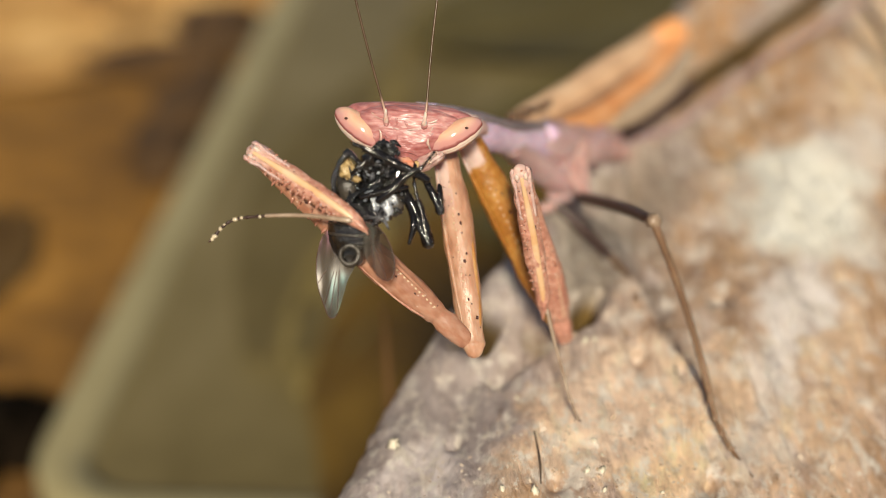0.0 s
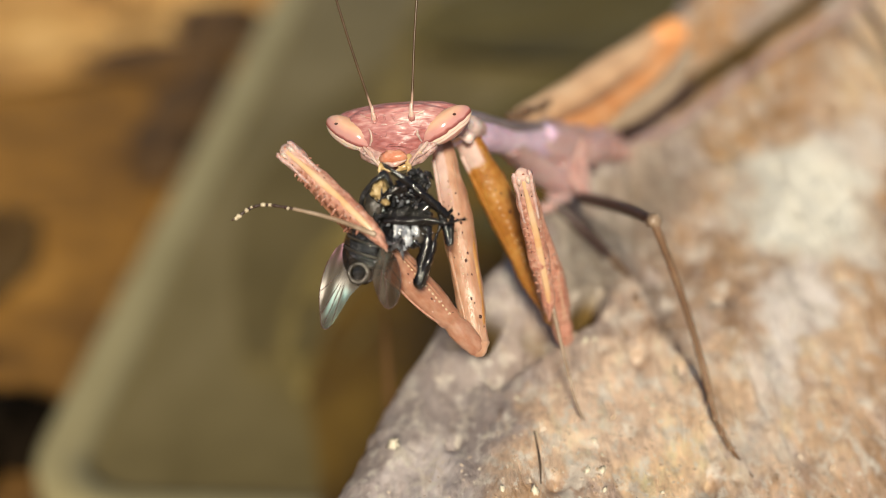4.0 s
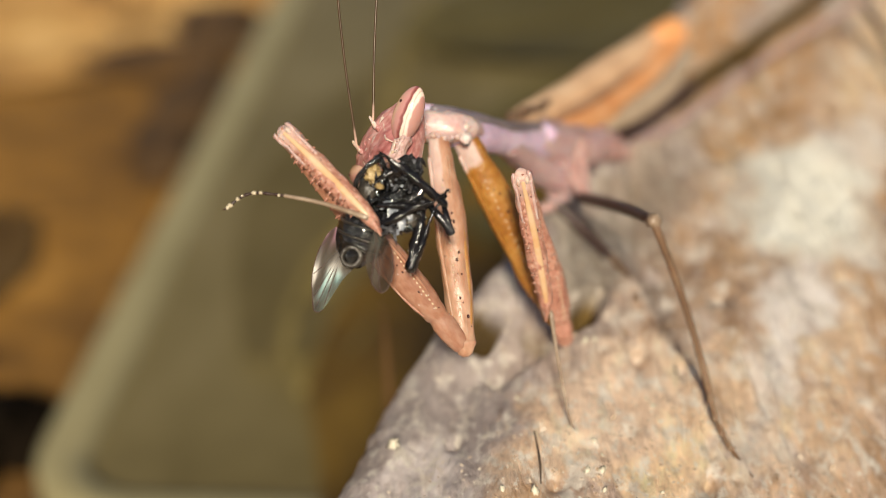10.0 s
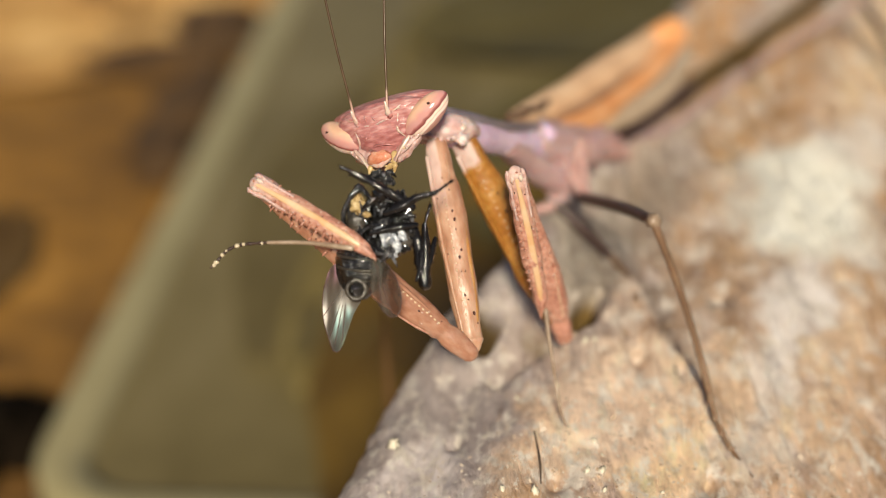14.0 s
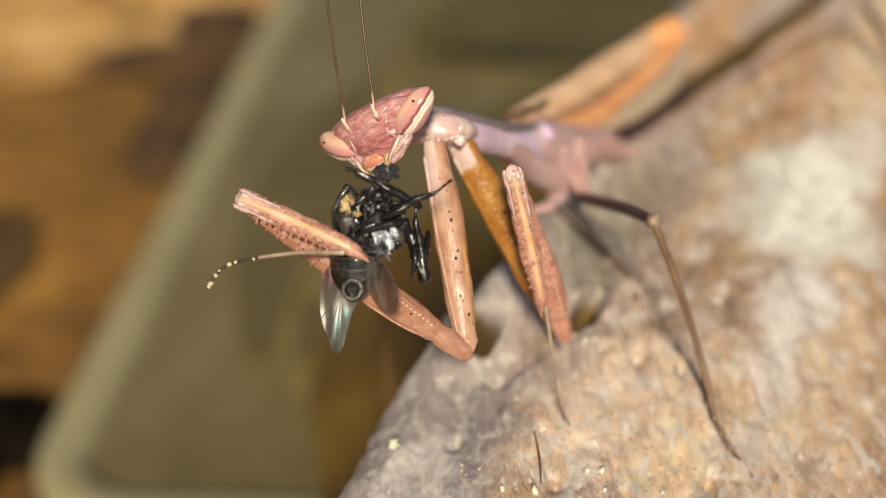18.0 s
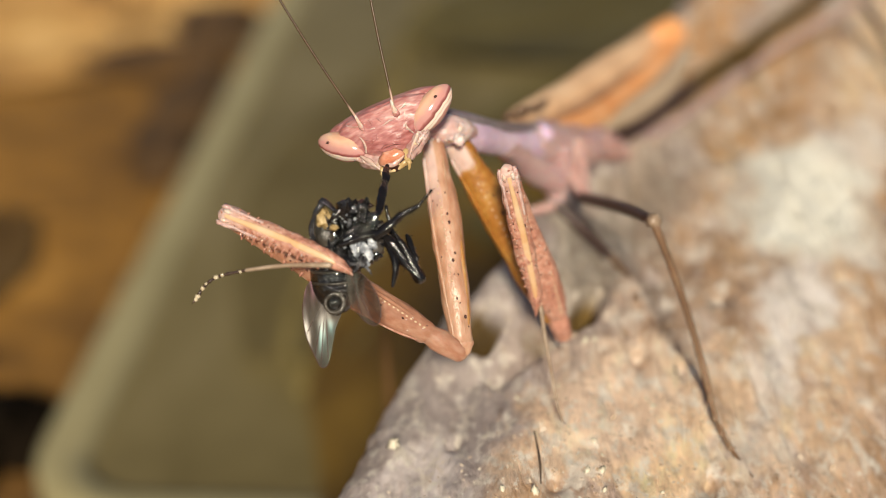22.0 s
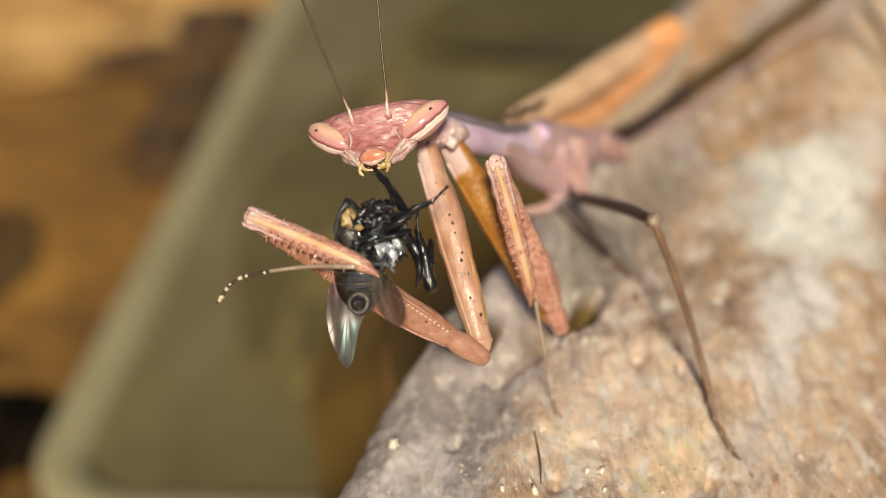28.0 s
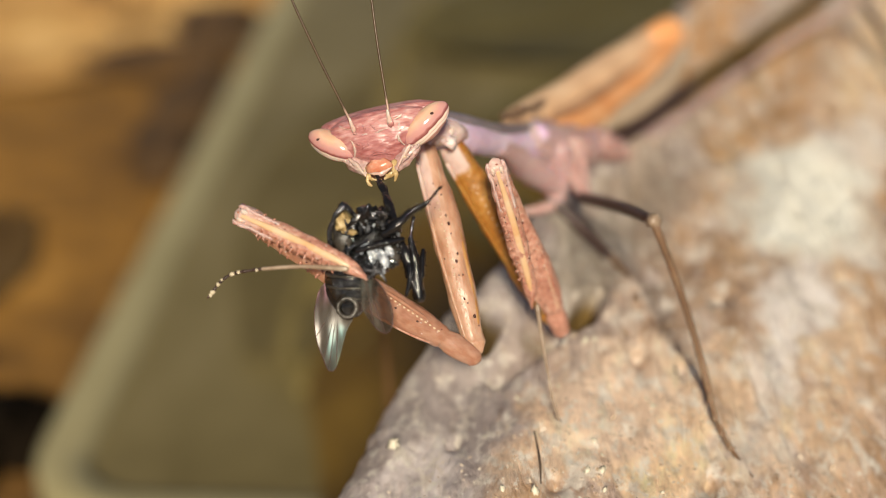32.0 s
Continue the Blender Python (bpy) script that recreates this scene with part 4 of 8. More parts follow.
# far middle leg
part("coxa", tube(B((6.30, 70.00, 5.72), (6.70, 71.00, 4.25), (6.60, 71.50, 2.86)), [1.1, 0.85, 0.5], 16, 0.8, wobble=0.3), BREAST, mantis)
part("trochanter", tube(B((6.67, 71.50, 2.62), (5.47, 71.00, 2.27), (4.61, 70.40, 2.19)), [0.3, 0.28, 0.16], 10), BLUSH, mantis)
part("coxa", tube(B((9.73, 76.50, 6.57), (10.82, 77.40, 6.36), (11.80, 78.00, 6.05)), [1.0, 0.8, 0.35], 14, wobble=0.3), MID_COXA, mantis)
part("femur", tube(B((6.34, 71.50, 2.95), (8.13, 71.20, 1.19), (9.58, 70.20, -0.36)), [0.34, 0.38, 0.28], 10), DUSK_LEG, mantis, "dark brown middle thigh")
part("tibia", tube(B((9.58, 70.20, -0.36), (10.54, 69.20, -1.64), (10.64, 66.60, -2.75)), [0.22, 0.2, 0.17], 8), BROWN_LEG, mantis)
# hind legs
hind = part("hind_femur", tube(B((10.12, 79.00, 6.26), (13.93, 82.00, 7.66), (16.05, 83.50, 8.52), (19.91, 87.00, 11.13), (23.35, 89.50, 13.67), (31.58, 95.00, 18.66), (33.07, 96.00, 19.30)), [0.45, 0.26, 0.22, 0.19, 0.18, 0.18, 0.26], 12), MAUVE_LEG, mantis, "mauve hind thigh")
part("hind_tibia", tube(B((33.16, 96.00, 19.30), (34.30, 94.00, 15.97), (35.37, 89.00, 7.89), (34.91, 83.00, 2.54)), [0.34, 0.30, 0.28, 0.26], 9), DUSK_LEG, mantis)
# far thigh: the shade below the wings is painted as dark cuticle
part("hind_femur", tube(B((11.09, 78.60, 6.97), (12.15, 79.80, 7.63), (14.42, 82.60, 9.20), (16.77, 85.80, 10.87), (18.55, 88.40, 12.11)), [0.35, 0.56, 0.6, 0.5, 0.2], 12), DUSK_LEG, mantis, "far hind thigh, shade painted as its dark colour")

# forelegs: each piece lies along its local x, from its joint
def speckled(ob, row, mat, name, r):
    for x, y, z in row:
        me = speckled.made.get((name, r))
        if not me:
            me = speckled.made[(name, r)] = mesh_of(name, blob((0, 0, 0), (r * 1.5, r * 0.9, r), seg=8, rings=5), mat)
        o = part(name, me, mat, ob)
        o.location = V((x, y, z))


speckled.made = {}
THORN = cone_mesh("spine", 0.18, 0.085, THORN_SKIN)
SMALL_THORN = cone_mesh("spine", 0.13, 0.07, THORN_SKIN)
TINY_THORN = cone_mesh("spine", 0.09, 0.06, THORN_SKIN)
LEG_RNG = random.Random(11)


def thorns(ob, row, me):
    for x, y, z, rx, ry in row:
        o = part("spine", me, None, ob)
        o.matrix_basis = pose((x + LEG_RNG.uniform(-0.06, 0.06)) * MM, y * MM, z * MM, rx + LEG_RNG.uniform(-15, 15), ry + LEG_RNG.uniform(-12, 12), 0)


def fore_coxa(length, mat, label, wide=1.0):
    L, w = length, wide
    ob = part("fore_coxa", tube([(-1.0, 0.15, 0.05), (-0.3, 0.0, 0.03), (0.6, 0, 0.02), (L * 0.35, 0, 0.08), (L * 0.7, 0, 0.02), (L * 0.93, 0, 0), (L * 0.97, 0, 0), (L, 0, 0)], [0.42 * w, 0.47 * w, 0.55 * w, 0.73 * w, 0.66 * w, 0.52, 0.56, 0.42], 20, 0.7, wobble=0.10), mat, mantis, label)
    for k in range(9):
        f = 0.24 + 0.072 * k + LEG_RNG.uniform(-0.035, 0.035)
        z = 0.22 + LEG_RNG.uniform(-0.16, 0.12)
        speckled(ob, [(L * f, -0.49 * w, z)], DARK_SPOT, "dark_spot", 0.036 + 0.014 * (k % 3))
    for k in range(12):
        speckled(ob, [(L * LEG_RNG.uniform(0.15, 0.9), -0.44 * w, LEG_RNG.uniform(-0.4, 0.42))], DARK_SPOT, "dark_spot", 0.03)
    speckled(ob, [(L * (0.2 + 0.036 * k), -(0.515 - 0.006 * abs(k - 6)) * w, -0.06 - 0.03 * math.sin(k * 1.7)) for k in range(20)], PALE, "tubercle", 0.042)
    part("ridge", tube([(0.5, -0.3, -0.5 * w), (L * 0.5, -0.32, -0.5 * w), (L * 0.93, -0.25, -0.32)], [0.1, 0.12, 0.08], 8), mat, ob)
    part("margin", tube([(L * 0.22, -0.24, 0.5 * w), (L * 0.5, -0.24, 0.54 * w), (L * 0.8, -0.2, 0.44 * w), (L * 0.95, -0.16, 0.3)], [0.05, 0.15, 0.13, 0.07], 10, 0.8), AMBER_EDGE, ob, "translucent amber margin")
    part("ridge", tube([(0.5, -0.36, 0.36 * w), (L * 0.5, -0.40, 0.30 * w), (L * 0.93, -0.28, 0.2)], [0.05, 0.06, 0.05], 8), mat, ob)
    return ob


def fore_femur(length, label, mat):
    L = length
    ob = part("fore_femur", tube([(0.3, 0, 0.04), (L * 0.07, 0, 0.0), (L * 0.25, 0, -0.04), (L * 0.55, 0, -0.02), (L * 0.72, 0, 0.0), (L * 0.82, 0, 0.02), (L * 0.85, 0, 0.02), (L * 0.9, 0, 0.0), (L * 0.982, 0, 0)], [0.36, 0.42, 0.50, 0.76, 0.72, 0.56, 0.46, 0.54, 0.42], 20, 0.68, wobble=0.10), mat, mantis, label)
    part("trochanter", tube([(L * 0.83, -0.02, 0.44), (L * 0.86, -0.16, 0.05), (L * 0.875, -0.05, -0.45)], [0.1, 0.13, 0.1], 8), mat, ob, "ridge at the joint of the thigh")
    thorns(ob, [(L * (0.1 + 0.04 * k), -0.12 if k % 2 else -0.28, -0.36 - 0.022 * k, 190, 0) for k in range(12)], THORN)
    thorns(ob, [(L * (0.12 + 0.045 * k), -0.42, -0.2 - 0.03 * (k % 3), 120, 0) for k in range(10)], SMALL_THORN)
    speckled(ob, [(L * (0.56 + 0.019 * k), -0.44, 0.36 - 0.012 * k) for k in range(14)], PALE, "tubercle", 0.05)
    # dark spots, and pale bumps whose colour stands in for white glints
    for k in range(44):
        f = LEG_RNG.uniform(0.10, 0.82)
        r = float(np.interp(f, (0.07, 0.25, 0.55, 0.72, 0.82), (0.42, 0.50, 0.76, 0.72, 0.56)))
        w = LEG_RNG.uniform(-0.75, 0.75)
        at = [(L * f, -0.68 * r * math.sqrt(1 - w * w), r * w)]
        if k % 2:
            speckled(ob, at, DARK_SPOT, "dark_spot", 0.03 + 0.006 * (k % 3))
        else:
            speckled(ob, at, CARINA, "glint_tubercle", 0.034)
    part("groove", tube([(L * 0.46, -0.24, -0.62), (L * 0.6, -0.26, -0.66), (L * 0.72, -0.24, -0.62), (L * 0.81, -0.18, -0.46)], [0.04, 0.06, 0.06, 0.04], 8), ROSE_LEG, ob)
    part("ridge", tube([(L * 0.45, -0.42, 0.44), (L * 0.62, -0.42, 0.46), (L * 0.8, -0.3, 0.34)], [0.06, 0.1, 0.06], 8), mat, ob)
    return ob


def fore_tibia(length, label, thorn):
    L = length
    ob = part("fore_tibia", tube([(-0.02, 0, 0.02), (0.06, 0, 0.02), (0.2, 0, 0.02), (L * 0.12, 0, 0.02), (L * 0.2, 0, 0), (L * 0.55, 0, 0), (L * 0.85, 0, 0), (L, 0, -0.12)], [0.30, 0.43, 0.49, 0.47, 0.46, 0.48, 0.36, 0.12], 20, 0.75, wobble=0.2), KNEE_SKIN, mantis, label)
    part("stripe", tube([(L * 0.04, -0.36, 0.0), (L * 0.4, -0.33, 0.06), (L * 0.75, -0.30, 0.03), (L * 0.92, -0.22, -0.02)], [0.09, 0.16, 0.15, 0.07], 10, 0.35), CREAM, ob, "pale cream stripe")
    for k in range(14):
        f, z = LEG_RNG.uniform(0.1, 0.85), LEG_RNG.choice((-1, 1)) * LEG_RNG.uniform(0.2, 0.34)
        speckled(ob, [(L * f, -0.29, z)], DARK_SPOT, "dark_spot", 0.03)
    # pale bumps along the shin, glints put into the colour
    for k in range(16):
        f, w = LEG_RNG.uniform(0.06, 0.8), LEG_RNG.choice((-1, 1)) * LEG_RNG.uniform(0.5, 0.85)
        speckled(ob, [(L * f, -0.75 * 0.46 * math.sqrt(1 - w * w), 0.46 * w)], CARINA, "glint_tubercle", 0.03)
    part("claw", tube([(L * 0.82, -0.06, -0.02), (L * 0.93, -0.14, -0.02), (L * 1.03, -0.1, -0.2)], [0.19, 0.14, 0.04], 10, wobble=0.3), ROSE_LEG, ob, "curved claw")
    for z in (-1, 1):
        part("knee_ridge", tube([(-0.1, -0.16, z * 0.33), (0.12, -0.24, z * 0.38), (L * 0.14, -0.26, z * 0.34), (L * 0.3, -0.24, z * 0.34)], [0.07, 0.10, 0.08, 0.05], 9, wobble=0.9), BLUSH, ob, "pale ridge at the knee")
        part("knee_bead", blob((0.25, -0.34, z * 0.2), (0.2, 0.08, 0.1), seg=9, rings=7, rough=0.4), CARINA, ob)
    thorns(ob, [(L * (0.10 + 0.07 * k), -0.1, 0.42 - 0.012 * k, 0, 20) for k in range(11)], SMALL_THORN)
    thorns(ob, [(L * (0.18 + 0.055 * k), -0.2, -0.40, 170, 0) for k in range(12)], thorn)
    thorns(ob, [(L * (0.2 + 0.06 * k), -0.34, -0.24, 110, 0) for k in range(9)], SMALL_THORN)
    thorns(ob, [(0.03, 0.0, 0.34, 0, -40), (-0.06, 0.0, -0.3, 180, 40), (-0.04, -0.2, 0.05, 60, -60), (0.12, -0.2, 0.36, 20, -30), (0.1, -0.2, -0.36, 160, 30)], SMALL_THORN)
    return ob


def fore_tarsus(length, sag, dip, label, bead, joint):
    ob = part("fore_tarsus", tube([(length, 0, -dip), (length * 0.7, 0, sag * 0.58 - dip * 0.5), (length * 0.42, 0, sag * 0.8)], [0.12, 0.09, 0.08], 8), FOOT_SKIN, mantis, label)
    pts = [Vector((length * f, 0, sag * h)) for f, h in ((0.42, 0.8), (0.28, 0.95), (0.18, 0.95), (0.10, 0.7), (0.04, 0.3), (0.0, 0.0))]
    path = smooth_path(pts, [1] * len(pts), 4)[0][0::2]
    for k, (a, c) in enumerate(zip(path, path[1:])):
        part("tarsus_bead", tube([a, a * 0.4 + c * 0.6, c], [0.05, 0.06, 0.085], 8, steps=2), bead, ob)
        if k % 3 == 1:
            continue
        r = LEG_RNG.uniform(0.04, 0.10)
        part("joint", blob(a * 0.35 + c * 0.65 + Vector((0, -0.03, LEG_RNG.uniform(-0.03, 0.03))), (r * LEG_RNG.uniform(0.8, 1.5), r, r), seg=8, rings=6, rough=0.4), joint, ob, "ivory foot joint")
    for q in (-1, 1):
        part("claw", tube([(0, 0, 0), (-0.18, q * 0.08, -0.1)], [0.045, 0.01], 6, steps=1), DARK_SPOT, ob)
    return ob


left_coxa = fore_coxa(9.52, PEACH_COXA, "peach speckled upper foreleg", 1.02)
left_femur = fore_femur(12.61, "peach spined foreleg thigh", ROSY_PEACH)
left_tibia = fore_tibia(6.13, "rosy spined shin with a cream stripe", THORN)
left_tarsus = fore_tarsus(6.17, 0.66, 0.36, "thin beaded forefoot", DUSK_LEG, JOINT)
right_coxa = fore_coxa(10.3, AMBER_COXA, "amber brown speckled upper foreleg", 1.2)
right_femur = fore_femur(10.88, "rosy spined foreleg thigh", ROSE_LEG)
right_tibia = fore_tibia(7.72, "rosy spined shin with a cream stripe", TINY_THORN)
right_tarsus = fore_tarsus(5.50, 0.12, 0.0, "thin brown forefoot", FOOT_SKIN, FOOT_SKIN)


# head: local x across the face, -y out of the face, z to the crown; origin between the eyes
def head_shape(p):
    # a shield: broad and flat-topped, narrow at the mouth, wrinkled in the face
    taper = 1.0 if p.z > 0.1 else max(0.26, 1.0 - 0.66 * (0.1 - p.z))
    x = p.x * taper
    z = (p.z ** 0.6) * 0.90 if p.z > 0 else p.z * 1.25
    y = p.y
    if p.y < 0:
        y = -(abs(p.y) ** 0.7) * 0.80
        k = Vector((p.x * 2.2, 0.3, p.z * 6.0))
        y *= 1 + 0.36 * max(0.0, 0.1 - p.z)
        y -= 0.08 * (1 - 2 * abs(noise.noise(k))) * (1 - p.x * p.x) + 0.045 * noise.noise(k * 3)
    return Vector((x, y, z))


head = part("head", blob((0, 0.1, -0.42), (2.55, 1.30, 1.30), seg=72, rings=52, shape=head_shape, rough=0.04), PINK, mantis, "rose pink triangular head")
part("vertex", blob((0, 0.34, 0.16), (2.84, 0.8, 0.66), seg=48, rings=30, rough=0.05, shape=lambda p: Vector((p.x, p.y, math.copysign(abs(p.z) ** 0.62, p.z)))), PINK, head, "rose pink back of the head")
for q in (-1, 1):
    lower, tip = Vector((q * 1.30, -0.50, -1.30)), Vector((q * 3.42, 0.18, 0.08))
    d = (tip - lower).normalized()
    up = Vector((0, -0.25, 1.0))
    up = (up - d * up.dot(d)).normalized()
    turn = Matrix((d, up.cross(d), up)).transposed()
    mid = (lower + tip) / 2 + up * 0.24
    half = (tip - lower).length / 2

    def eye_form(p):
        s = (p.x + 1) / 2
        w = (1.10 - 0.22 * s * s) * (1 - 0.22 * p.x * p.x) * math.sqrt(1 + 0.9 * max(0.0, p.x) ** 2)
        return Vector((p.x, p.y * w, p.z * w))

    e = part("eye", blob((0, 0, 0), (half, 0.58, 0.63), seg=32, rings=24, shape=eye_form), EYE_SKIN, head, "smooth peach compound eye with a pale seam")
    e.matrix_basis = Matrix.Translation(mid * MM) @ turn.to_4x4()
    px, pz = q * 2.72, 0.02
    skin = [e.matrix_basis @ v.co / MM for v in e.data.vertices]
    py = min((p.y for p in skin if (p.x - px) ** 2 + (p.z - pz) ** 2 < 0.03), default=-0.6)
    part("pupil", blob((px, py + 0.01, pz), (0.085, 0.05, 0.06), seg=8, rings=6), DARK_SPOT, head, "tiny dark false pupil")
    cheek = part("cheek", tube([(q * 1.95, -0.5, -1.0), (q * 1.5, -0.76, -1.35), (q * 1.05, -1.00, -1.65), (q * 0.62, -1.22, -1.98)], [0.08, 0.12, 0.12, 0.09], 10, wobble=0.9), BLUSH, head, "pale cheek seam")
    crng = random.Random(3 + q)
    for k in range(9):
        f = k / 8
        part("wet_bead", blob((q * (1.75 - 1.1 * f + crng.uniform(-0.1, 0.1)), -0.74 - 0.58 * f, -1.12 - 0.82 * f + crng.uniform(-0.1, 0.12)), (crng.uniform(0.05, 0.12), 0.07, crng.uniform(0.04, 0.09)), seg=8, rings=6, rough=0.7), crng.choice((BLUSH, PALE, CARINA)), head)
    for k in range(4):
        part("dark_fleck", blob((q * (0.25 + 0.4 * k), -0.62 + 0.05 * k, 0.52 - 0.02 * k * k), (0.045, 0.05, 0.035), seg=6, rings=5), DARK_SPOT, head)
    part("jowl", tube([(q * 1.5, -0.36, -1.2), (q * 1.1, -0.66, -1.55), (q * 0.7, -0.98, -1.95)], [0.30, 0.32, 0.26], 14, wobble=0.9), BLUSH, head)
    part("socket", blob((q * 0.85, -0.96, 0.04), (0.15, 0.12, 0.19), seg=12, rings=8, rough=0.5), PINK, head)
    part("palp", tube([(q * 0.5, -1.20, -1.95), (q * 0.66, -1.40, -2.15), (q * 0.64, -1.44, -2.30), (q * 0.54, -1.44, -2.46)], [0.12, 0.13, 0.085, 0.05], 10, wobble=1.4), JAW, head, "pale yellowish mouth feeler")
    for k in range(4):
        part("mouth_crumb", blob((q * (0.2 + 0.14 * k), -1.38 + 0.04 * k, -2.12 + 0.07 * k), (0.11, 0.1, 0.09), seg=8, rings=6, rough=0.7), JAW, head, "wet yellowish scrap")
    part("mandible", tube([(q * 0.62, -1.05, -1.7), (q * 0.5, -1.30, -2.1), (q * 0.1, -1.38, -2.3)], [0.17, 0.15, 0.06], 10, wobble=0.6), JAW, head)
part("mouth", blob((0, -1.20, -2.00), (0.66, 0.32, 0.36), seg=16, rings=12, rough=0.3), DARK_SPOT, head, "dark mouth opening")
part("labrum", blob((0, -1.45, -1.70), (0.62, 0.26, 0.34), seg=18, rings=14, rough=0.22), LABRUM, head, "orange upper lip")
part("lip_edge", tube([(-0.55, -1.46, -1.82), (0, -1.62, -2.02), (0.55, -1.46, -1.82)], [0.07, 0.12, 0.07], 10, wobble=0.4), CARINA, head, "pale edge of the lip")
SKIN = [v.co / MM for v in head.data.vertices if v.co.y < 0]


def face_tube(row, rs, lift=0.0, n=8, wobble=0.5):
    """A fold along the face: points (x, z) laid on the skin of the head."""
    pts = []
    for x, z in row:
        near = min(SKIN, key=lambda p: (p.x - x) ** 2 + (p.z - z) ** 2)
        pts.append((x, near.y - lift, z))
    return tube(pts, rs, n, wobble=wobble)


for q in (-1, 1):
    part("carina", face_tube([(q * 1.25, 0.05), (q * 1.12, -0.35), (q * 1.05, -0.75), (q * 1.2, -1.1)], [0.015, 0.045, 0.055, 0.02], -0.01, wobble=1.3), CARINA, head, "pale ridge beside the eye")
    part("carina", face_tube([(q * 0.95, 0.12), (q * 1.3, 0.22), (q * 1.6, 0.38)], [0.015, 0.05, 0.015], -0.01, wobble=1.2), CARINA, head, "pale ridge beside the eye")
    part("seam", tube([(q * 1.45, -0.86, -1.12), (q * 1.08, -1.12, -1.52), (q * 0.72, -1.40, -2.0)], [0.05, 0.08, 0.06], 10, wobble=1.4), CARINA, head, "pale seam from the eye to the mouth")
part("shield_edge", face_tube([(-1.0, -0.28), (-0.5, -0.2), (0.0, -0.26), (0.5, -0.18), (1.0, -0.26)], [0.02, 0.05, 0.03, 0.05, 0.02], -0.02, wobble=1.2), BLUSH, head, "pale ridge across the face")
part("clypeus_edge", face_tube([(-0.75, -1.4), (-0.3, -1.2), (0.3, -1.2), (0.75, -1.4)], [0.03, 0.06, 0.06, 0.03], 0.0, wobble=1.0), PINK, head)
fold_rng = random.Random(14)
for k in range(8):
    x, z = fold_rng.uniform(-1.0, 1.0), fold_rng.uniform(-1.2, 0.45)
    dx, dz = fold_rng.uniform(-0.3, 0.3), fold_rng.uniform(0.1, 0.35)
    part("face_fold", face_tube([(x, z), (x + dx * 0.5 + 0.05, z + dz * 0.5), (x + dx, z + dz)], [0.02, 0.05, 0.02], -0.015, wobble=0.6), PINK, head)
for x in (-0.9, 0.5):
    part("crown_bump", blob((x, -0.25, 0.52), (0.16, 0.12, 0.07), seg=8, rings=6), PINK, head)
ANTENNA = mesh_of("antenna", tube([(0, 0, 0), (0.35, 0, 0.0), (0.9, 0, 0.02), (4.0, 0, 0.12), (8.0, 0, 0.05), (14.0, 0, -0.5)], [0.068, 0.060, 0.056, 0.055, 0.052, 0.044], 7, steps=4), ANTENNA_GRADED)
left_antenna = part("antenna", ANTENNA, None, head, "thin brown antenna")
right_antenna = part("antenna", ANTENNA, None, head, "thin brown antenna")
for q in (-1, 1):
    part("scape", tube([(q * 0.85, -1.0, 0.08), (q * 0.88, -1.08, 0.42), (q * 0.89, -1.1, 0.62)], [0.13, 0.08, 0.055], 10, steps=3, wobble=0.5), CARINA, head, "pale pink base of the antenna")

# ---- the fly: stage millimetres measured from the tip of its abdomen, body upright
fly = tagged(new("fly"), "half-eaten black fly with clear iridescent wings held by the mantis", "fly")
U = 0.02414


def F(x, y, d=0.0):
    return Vector((x * U, d, -y * U))


abdomen_f = part("abdomen", blob(F(4, -44, 0.6), (1.10, 1.05, 1.5), seg=28, rings=20, rough=0.12), BLACK, fly, "glossy black banded abdomen")
for h, r in ((-22, 0.95), (-40, 1.13), (-60, 1.1)):
    ring_pts = [F(5, h, 0.6) + Vector((r * math.cos(a), r * 0.96 * math.sin(a), 0.16 * math.sin(a))) for a in [2 * math.pi * i / 16 for i in range(17)]]
    part("band", tube(ring_pts, [0.06] * 17, 6, steps=1, wobble=0.9), SMOKE, abdomen_f, "smoky grey band")
part("tip_ring", tube([F(0, 0, -0.35) + Vector((0.40 * math.cos(a), 0.08 * math.sin(a), 0.40 * math.sin(a))) for a in [2 * math.pi * i / 18 for i in range(19)]], [0.10] * 19, 8, steps=1, wobble=0.5), SMOKE, abdomen_f, "smoky end ring")
part("tip", blob(F(0, 0, -0.32), (0.30, 0.26, 0.30), seg=14, rings=10, rough=0.2), BLACK, abdomen_f)
thorax_f = part("thorax", blob(F(46, -116, 0.4), (1.0, 0.95, 1.05), seg=26, rings=18, rough=0.3), BLACK, fly, "black bristly thorax")
part("scutellum", blob(F(58, -84, -0.4), (0.55, 0.42, 0.52), seg=14, rings=10, rough=0.5), BLACK, thorax_f, "shiny dark plate")
for x, y, w, h, a in ((46, -92, 0.22, 0.44, 14), (64, -86, 0.20, 0.40, -20), (74, -100, 0.17, 0.28, -34), (56, -66, 0.30, 0.13, 26), (30, -104, 0.12, 0.26, 40)):
    part("silver_plate", blob(F(x, y, -0.84), (w, 0.10, h), seg=10, rings=7, rough=0.7, turn=Euler((0, radians(a), 0)).to_matrix()), SILVER, thorax_f, "silvery blue plate", smooth=False)
part("flank", blob(F(78, -92, -0.4), (0.4, 0.3, 0.45), seg=12, rings=9, rough=0.6), SMOKE, thorax_f, "smoky flank")
rng = random.Random(5)
